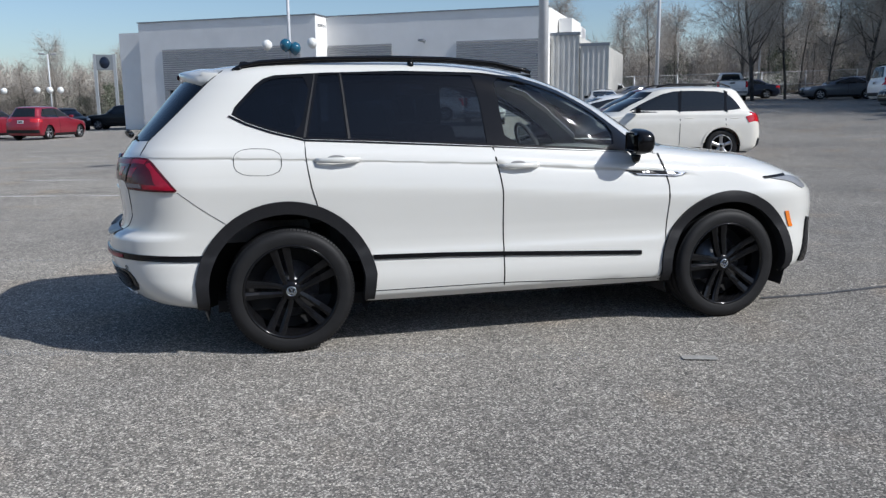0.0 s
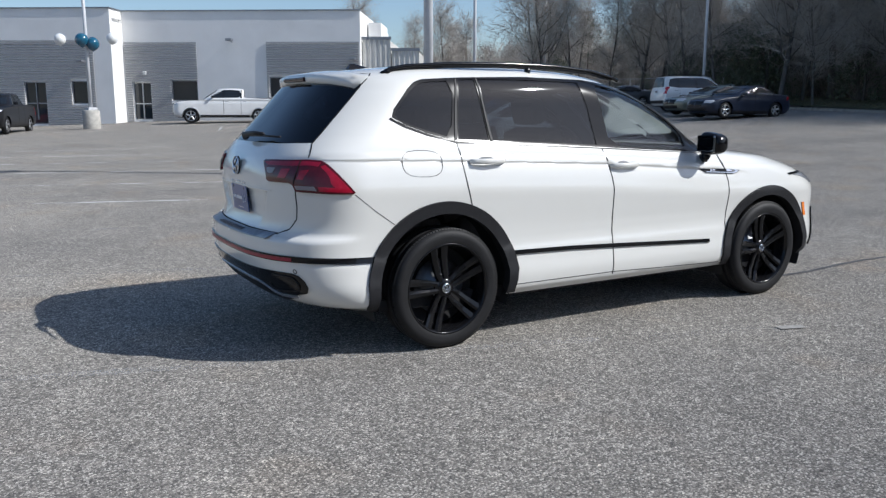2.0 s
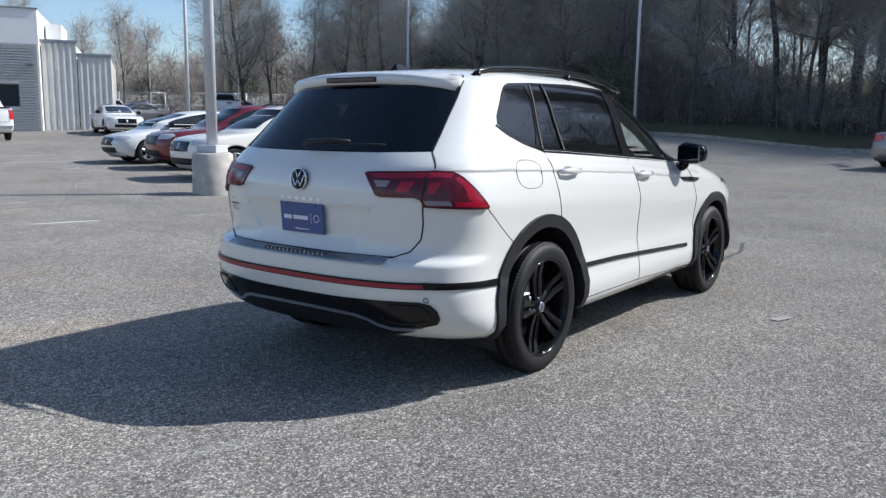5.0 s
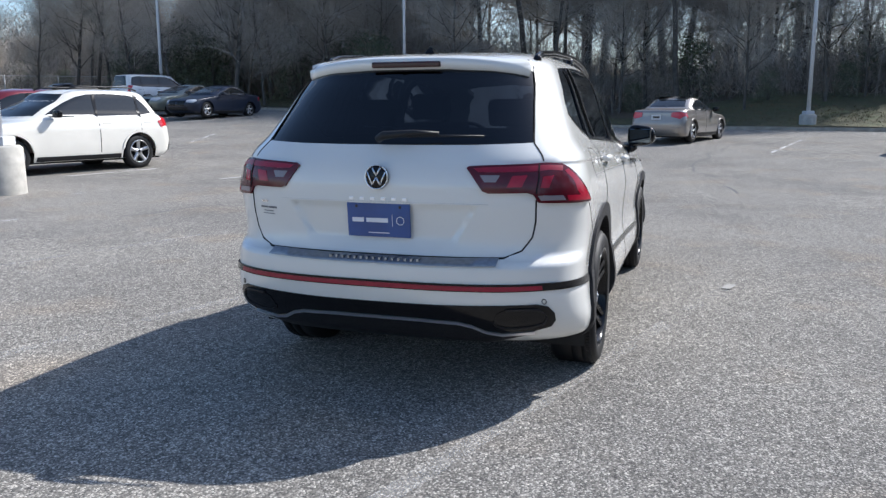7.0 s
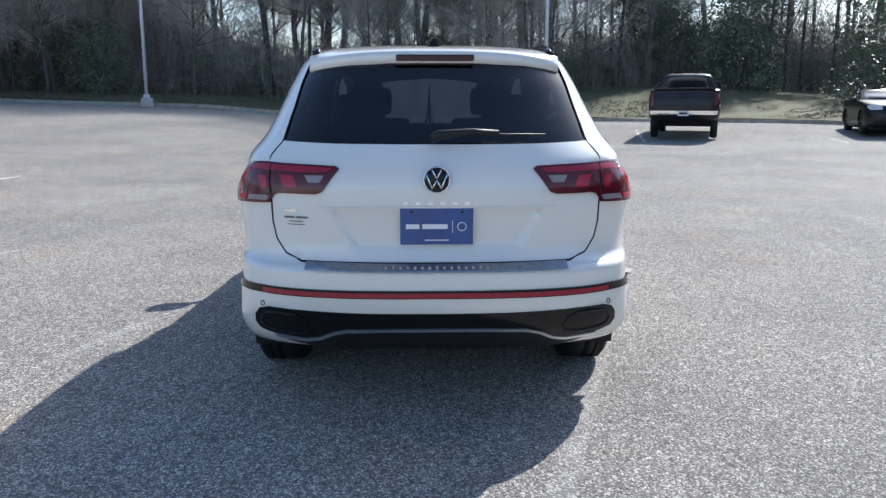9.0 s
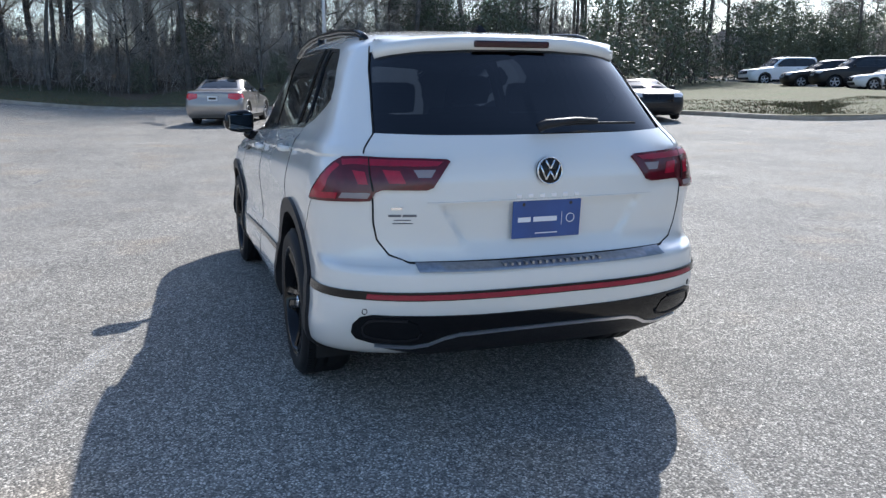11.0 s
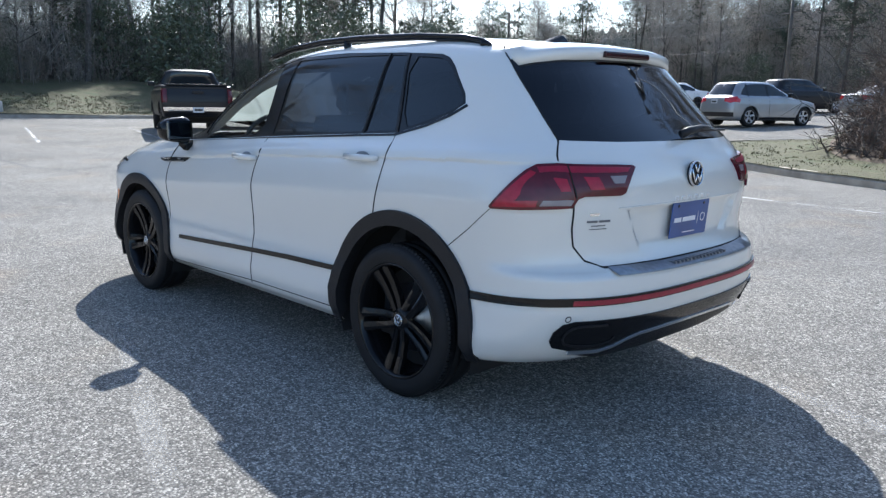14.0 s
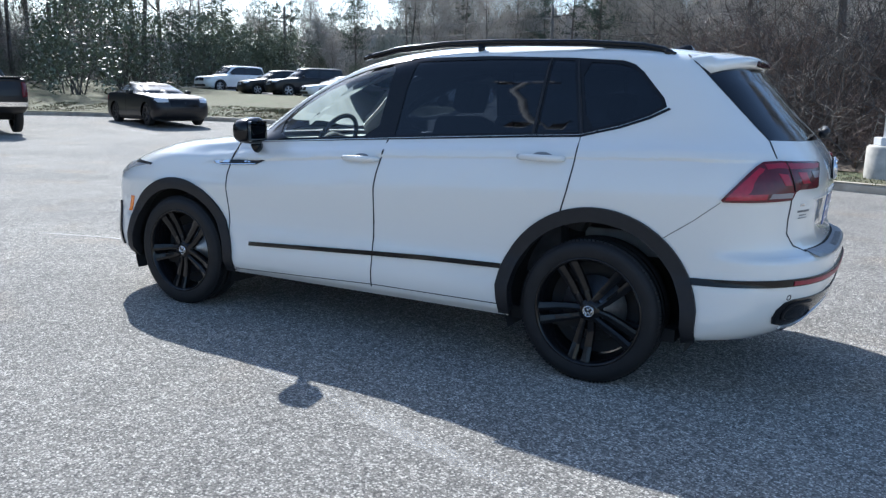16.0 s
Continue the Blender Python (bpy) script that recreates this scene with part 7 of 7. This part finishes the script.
# tall dark trunks standing along the verge
BIG = []
for k, (h, r, sp, fi) in enumerate(((21, 0.23, 0.34, 0.22), (19, 0.18, 0.40, 0.18), (22, 0.21, 0.30, 0.30))):
    tk, cr = bare_tree(150 + k, h, r, sp, fi)
    BIG.append((tree_kind("bare_tree", [("trunk", *tk.mesh(), BARK), ("crown", *cr.mesh(), TWIG)]), "tall dark bare tree standing at the verge", "tree"))
for k, y in enumerate((16.2, 12.6, 10.3, 6.4, 4.8, 3.9, 3.1, 1.4, 0.7, -0.2, -2.3, -3.2, -4.3, -5.6, -8.7, -10.8, -12.5, -15.2)):
    x, y = 58.0 + 1.6 * math.sin(k * 2.4) - 0.01 * (y - 2) ** 2, 1.45 * y + 0.4
    plant(BIG[(k * 2 + k // 4) % 3], x, y, 1.28 + 0.2 * math.sin(k * 1.7), 67 * k, wood_lift(x, y) - 0.1)
for k in range(17):
    az, d = radians(21.5 + 1.75 * k + 0.8 * math.sin(k * 5.1)), 50.5 + 3.0 * math.sin(k * 2.9) + (9 if k > 9 else 0)
    x, y = -5 + d * math.cos(az), d * math.sin(az)
    plant(BIG[k % 3], x, y, 0.56 + 0.1 * math.sin(k * 1.3), 59 * k, wood_lift(x, y) - 0.1)
# lone trees above the roofs
for x, y, s in ((30, 68.5, 0.58), (27, 66, 0.45), (38, 66, 0.55), (42.5, 69, 0.52), (-22, 100, 0.55)):
    plant(PROTO[4 if s < 0.54 else 0], x, y, s, 140 * s, 0, "trees of the wood")


# thicket of saplings and brush filling the wood
def thicket(name, line, depth, count, hmin, hmax, mat, label, seed, lean=0.25, r=0.016, twigs=3, base=0.0):
    rg = random.Random(seed)
    st = Sticks()
    pts = list(along(line, 0.5))
    spots = []
    for _ in range(count):
        q, n = pts[rg.randrange(len(pts))]
        t = rg.uniform(0, depth)
        p = (q[0] + n[0] * t, q[1] + n[1] * t)
        if rg.random() > 0.75 * openness(*p):
            spots.append(p)
    zs = ground_z([p[0] for p in spots], [p[1] for p in spots])
    for (x, y), z in zip(spots, zs):
        h = rg.uniform(hmin, hmax) * (1 - 0.55 * openness(x, y))
        limb = bent(rg, st, (x, y, float(z) + wood_lift(x, y) - 0.1 + base), (rg.gauss(0, lean), rg.gauss(0, lean), 1.0), h, r * (0.6 + h / hmax), 3, 3, 0.1, 0.14)
        for p, d, rr in limb[1:]:
            for _ in range(twigs):
                st.add(p, go(p, stray(rg, d, 0.6, 0.6), h * rg.uniform(0.10, 0.28)), rr * 0.6 + 0.004, 0.004)
    return tagged(mesh_part(name, *st.mesh(), mat, smooth=False), label, "undergrowth", kind="stuff")


thicket("undergrowth", [q for q in WOOD if q[0] > 37 and -45 < q[1] < 50], 15.0, 5200, 2.0, 7.0, THICKET, "dense brown saplings and brush between the trees", 11, lean=0.1, r=0.013, twigs=5)
thicket("brush", WOOD, 7.0, 4200, 0.6, 3.0, THICKET, "low dead brush along the wood's edge", 12, r=0.012, lean=0.5)

# floor of the wood and the dark wooded slope closing the view
back = [tuple(q + n * 22) for q, n in along(WOOD, 4.0)]
front = [tuple(q - n * 2.0) for q, n in along(WOOD, 4.0)]
V, F = [], []
for (x0, y0), (x1, y1) in zip(front, back):
    for k in range(5):
        x, y = x0 + (x1 - x0) * k / 4, y0 + (y1 - y0) * k / 4
        V.append((x, y, float(ground_z(x, y)) + wood_lift(x, y) + 0.10 + 0.5 * (k / 4) ** 2 + 0.15 * noise.noise((x * 0.3, y * 0.3, 0))))
F = [(j * 5 + i, j * 5 + i + 1, (j + 1) * 5 + i + 1, (j + 1) * 5 + i) for j in range(len(front) - 1) for i in range(4)]
tagged(mesh_part("woodland_floor", V, F, WOODS_FLOOR), "brown leaf litter under the trees", "woodland floor", kind="structure")


def far_woods_material():
    m = bpy.data.materials.new("far_woods")
    m.use_nodes = True
    nt = m.node_tree
    b = nt.nodes["Principled BSDF"]
    pos = nt.nodes.new("ShaderNodeNewGeometry").outputs["Position"]
    mp = nt.nodes.new("ShaderNodeMapping")
    mp.inputs["Scale"].default_value = (1, 1, 0.22)
    nt.links.new(pos, mp.inputs["Vector"])
    a, f = tex(nt, "Noise", 1.6, mp.outputs[0], 8.0, 0.75), tex(nt, "Noise", 0.12, pos, 4.0, 0.6)
    c = ramp(nt, a.outputs["Fac"], [(0.35, (0.20, 0.188, 0.175)), (0.5, (0.345, 0.325, 0.305)), (0.68, (0.45, 0.43, 0.405))])
    c = mix(nt, c, ramp(nt, f.outputs["Fac"], [(0.35, (0.75, 0.85, 0.72)), (0.65, (1.15, 1.05, 1.0))]), 0.9, "MULTIPLY")
    nt.links.new(c, b.inputs["Base Color"])
    b.inputs["Roughness"].default_value = 1.0
    b.inputs["Specular IOR Level"].default_value = 0.1
    return m


# the points past WOOD are an unseen west side, added to darken reflections
RING = WOOD + [(-45, -50), (-75, -30), (-90, 10), (-88, 60), (-75, 95), (-58, 104)]
FAR_WOODS = far_woods_material()


def woods_strip(name, off, height, rough, label, seed):
    """A ragged screen of crowns, every blade of its own height."""
    rg = np.random.default_rng(seed)
    V, F = [], []
    line = list(along([tuple(q + n * off) for q, n in along(RING, 5.0)], 0.4))
    for i, (q, n) in enumerate(line):
        x, y = q
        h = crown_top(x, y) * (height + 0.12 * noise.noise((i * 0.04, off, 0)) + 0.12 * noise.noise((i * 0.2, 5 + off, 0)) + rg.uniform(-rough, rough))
        g = float(ground_z(x, y)) + wood_lift(x, y)
        for k in range(6):
            o = n * (0.7 * noise.noise((i * 0.4, k * 0.9, 9)) + 0.5 * k)
            V.append((x + o[0], y + o[1], g - 0.5 + (h + 0.5) * k / 5))
    F = [(j * 6 + k, (j + 1) * 6 + k, (j + 1) * 6 + k + 1, j * 6 + k + 1) for j in range(len(line) - 1) for k in range(5)]
    tagged(mesh_part(name, V, F, FAR_WOODS, smooth=False), label, "woods", kind="stuff")


woods_strip("far_woods", 17, 0.62, 0.03, "dense brown winter woods filling the distance", 21)
woods_strip("farther_woods", 30, 0.72, 0.04, "taller winter woods behind", 22)


def twig_haze(name, line, depth, count, height, mat, label, seed, size=1.0, thin=1.0):
    """Fine twigs and branch ends filling the wood between its trunks."""
    rg = np.random.default_rng(seed)
    pts = list(along(line, 0.5))
    Q, Nn = np.array([p[0] for p in pts]), np.array([p[1] for p in pts])
    clump = rg.integers(0, len(pts), count // 12)
    t = rg.uniform(0.22 * depth, depth, len(clump))
    c = Q[clump] + Nn[clump] * t[:, None] + rg.normal(0, 0.7, (len(clump), 2))
    keep = rg.random(len(c)) > np.array([0.8 * openness(x, y) for x, y in c])
    c = c[keep]
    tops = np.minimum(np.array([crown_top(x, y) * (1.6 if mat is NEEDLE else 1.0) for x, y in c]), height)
    z = rg.uniform(0.0, 1.0, len(c)) * tops * rg.uniform(0.75, 1.12, len(c))
    base = ground_z(c[:, 0], c[:, 1]) + np.array([wood_lift(x, y) for x, y in c])
    p = np.repeat(np.column_stack([c, base + z]), 12, axis=0) + rg.normal(0, 0.55, (len(c) * 12, 3))
    d = rg.normal(0, 0.45, p.shape)
    d[:, 2] += 0.65
    d /= np.linalg.norm(d, axis=1, keepdims=True)
    L = rg.uniform(0.5, 1.4, (len(p), 1)) * size
    w = np.cross(d, rg.normal(0, 1, p.shape))
    w /= np.maximum(np.linalg.norm(w, axis=1, keepdims=True), 1e-6)
    V = np.stack([p - w * 0.022 * thin, p + w * 0.022 * thin, p + d * L], 1).reshape(-1, 3)
    return tagged(mesh_part(name, V, np.arange(len(V)).reshape(-1, 3), mat, smooth=False), label, "twigs", kind="stuff")


twig_haze("twig_mass", WOOD, 16.0, 190000, 10.0, TWIG, "fine bare twigs between the trunks", 24, 1.2, 1.0)
twig_haze("low_twig_mass", WOOD, 9.0, 90000, 3.5, THICKET, "tangled low twigs at the wood's edge", 25, 0.8, 0.7)
BEHIND = [tuple(q + n * 17) for q, n in along(WOOD, 5.0)]
twig_haze("far_twig_mass", BEHIND, 14.0, 150000, 14.0, TWIG, "bare crowns of the wood behind", 27, 1.3, 1.6)
SOUTH = [(41, -13), (44, -22), (49, -30), (57, -40), (60, -56), (46, -66), (28, -70), (10, -66), (-6, -60)]
for az, d, h in ((-42.2, 78, 9.5), (-41.6, 80, 8.0), (-46, 82, 9.6), (-47, 84, 10.0), (-45.2, 80, 8.8)):
    plant(PINES[int(d) % 3], -4 + d * math.cos(radians(az)), d * math.sin(radians(az)), h / 19, d * 31, 0.0, "trees of the wood")
twig_haze("needle_mass", SOUTH, 14.0, 120000, 12.0, NEEDLE, "dark green pine sprays among the trees", 26, 0.42, 1.1)

# ---- the planted bank with brambles ----
BANK_STEM = material("red_brown_bramble_stems", (0.15, 0.108, 0.088), 0.9, vary=0.4, scale=2)
BANK = [(2.9, -15.2), (1.0, -13.7), (-2.0, -12.3), (-6.0, -10.9), (-11.0, -9.9)]


def bank_spot(rg, pts, spread):
    q, n = pts[rg.randrange(len(pts))]
    t = rg.uniform(0, 1)
    return t, q[0], q[1] - t * spread


def bank_brush(seed, count, hmin, hmax, mat, name, label, spread, r):
    rg = random.Random(seed)
    st = Sticks()
    pts = list(along(BANK, 0.3))
    spots = [bank_spot(rg, pts, spread) for _ in range(count)]
    zs = ground_z([q[1] for q in spots], [q[2] for q in spots])
    for (t, x, y), z in zip(spots, zs):
        h = rg.uniform(hmin, hmax) * (0.30 + 0.75 * t)
        z = float(z) + 0.10 + float(bank_rise(x, y))
        limb = bent(rg, st, (x, y, z), (rg.gauss(0, 0.5), rg.gauss(0, 0.5), 1.0), h, r, 5, 3, -0.02, 0.30)
        for p, d, rr in limb[1:]:
            for _ in range(3):
                st.add(p, go(p, stray(rg, d, 0.5, 0.7), h * rg.uniform(0.1, 0.28)), rr * 0.7 + 0.002, 0.002)
    return tagged(mesh_part(name, *st.mesh(), mat, smooth=False), label, "brambles", kind="stuff")


bank_brush(31, 4200, 1.0, 3.0, BANK_STEM, "bramble_bank", "tangled bare brambles on the planted bank", 6.0, 0.011)
bank_brush(32, 700, 2.5, 5.5, BARK, "bank_saplings", "bare saplings rising from the bramble bank", 7.0, 0.018)
rg = random.Random(33)
pts = list(along(BANK, 0.3))
spots = np.array([bank_spot(rg, pts, 6.0) for _ in range(16000)])
nrg = np.random.default_rng(33)
zs = ground_z(spots[:, 1], spots[:, 2]) + 0.22 + bank_rise(spots[:, 1], spots[:, 2]) + np.abs(nrg.normal(0, 0.8, len(spots))) * spots[:, 0] * (nrg.random(len(spots)) < 0.6)
V, F = leaf_cloud(nrg, np.column_stack([spots[:, 1], spots[:, 2], zs]), 0.045, 0.02)
tagged(mesh_part("dead_leaves", V, F, DEAD_LEAF, smooth=False), "brown dead leaves caught in the brambles", "leaves", kind="stuff")
for x, y, s, k in ((-4.0, -19.5, 0.75, 3), (1.5, -20.5, 0.8, 5), (-9.5, -18.0, 0.7, 1), (-1.0, -22.5, 0.8, 4)):
    plant(PROTO[k], x, y, s, 70 * s, float(bank_rise(x, y)), "trees on the island")


# ---- grass tufts and fallen leaves on the verge and island ----
def tufts(name, xyz, seed, mat, label, hmin, hmax):
    rg = np.random.default_rng(seed)
    c = np.repeat(xyz, 4, axis=0)
    c[:, :2] += rg.normal(0, 0.05, (len(c), 2))
    a, h = rg.uniform(0, 2 * math.pi, len(c)), rg.uniform(hmin, hmax, len(c))
    w = np.stack([np.cos(a), np.sin(a), np.zeros(len(c))], 1) * 0.012
    tip = c + np.stack([rg.normal(0, 0.4, len(c)) * h, rg.normal(0, 0.4, len(c)) * h, h], 1)
    V = np.stack([c - w, c + w, tip], 1).reshape(-1, 3)
    return tagged(mesh_part(name, V, np.arange(len(V)).reshape(-1, 3), mat, smooth=False), label, "grass", kind="stuff")


def on_island(seed, n):
    rg = np.random.default_rng(seed)
    p = np.column_stack([rg.uniform(-12, 8.6, n), rg.uniform(-24, -8.2, n)])
    p = p[inside(ISLAND_S, p)]
    return np.column_stack([p, ground_z(p[:, 0], p[:, 1]) + 0.14 + bank_rise(p[:, 0], p[:, 1])])


def on_verge(seed, n):
    rg = np.random.default_rng(seed)
    pts = np.array(EDGE_S)
    i = rg.integers(0, len(pts) - 1, n)
    d = pts[i + 1] - pts[i]
    u = d / np.linalg.norm(d, axis=1, keepdims=True)
    p = pts[i] + d * rg.random((n, 1)) + np.column_stack([-u[:, 1], u[:, 0]]) * rg.uniform(0.3, 7, (n, 1))
    return np.column_stack([p, ground_z(p[:, 0], p[:, 1]) + 0.15 + verge_rise(p[:, 0], p[:, 1])])


STRAW = material("dry_grass_blades", (0.125, 0.12, 0.06), 0.9, vary=0.4, scale=2)
tufts("grass_tufts", on_island(41, 6000), 41, STRAW, "short dry grass on the island", 0.02, 0.06)
tufts("verge_grass", on_verge(42, 12000), 42, STRAW, "short dry grass on the verge", 0.03, 0.09)
tufts("verge_leaves", on_verge(43, 4000), 43, DEAD_LEAF, "brown fallen leaves on the verge", 0.03, 0.08)


# ---- overhead line on the far side of the wood's edge ----
CABLE = material("weathered_cable", (0.14, 0.14, 0.15), 0.6)
POLES = [(62.0, -30.0), (45.5, -51.5), (22.0, -56.0), (-4.0, -58.0)]
for x, y in POLES:
    z = float(ground_z(x, y)) + wood_lift(x, y)
    up = empty("utility_pole", pose(x, y, z, 0, 0, -20), "weathered wooden utility pole at the wood's edge", "utility pole", "utility poles")
    rod("pole", [(0, 0, -0.3), (0, 0, 4.0), (0, 0, 8.2 - z * 0.5)], [0.15, 0.13, 0.10], BARK, up, sides=8)
    box("crossarm", -0.9, 0.9, -0.05, 0.05, 7.2 - z * 0.5, 7.32 - z * 0.5, BARK, up)
for drop in (0.9, 1.8, 3.2):
    line = []
    for (x0, y0), (x1, y1) in zip(POLES, POLES[1:]):
        h0, h1 = (float(ground_z(a, b)) + wood_lift(a, b) for a, b in ((x0, y0), (x1, y1)))
        for k in range(8):
            f = k / 8
            line.append((x0 + (x1 - x0) * f, y0 + (y1 - y0) * f, (h0 + (h1 - h0) * f) * 0.5 + 8.1 - drop - 2.4 * f * (1 - f)))
    cable = rod("overhead_cable", line, 0.011, CABLE, sides=4)
    tagged(cable, "thin pale overhead cable strung between wooden poles", "cable", "overhead cables")
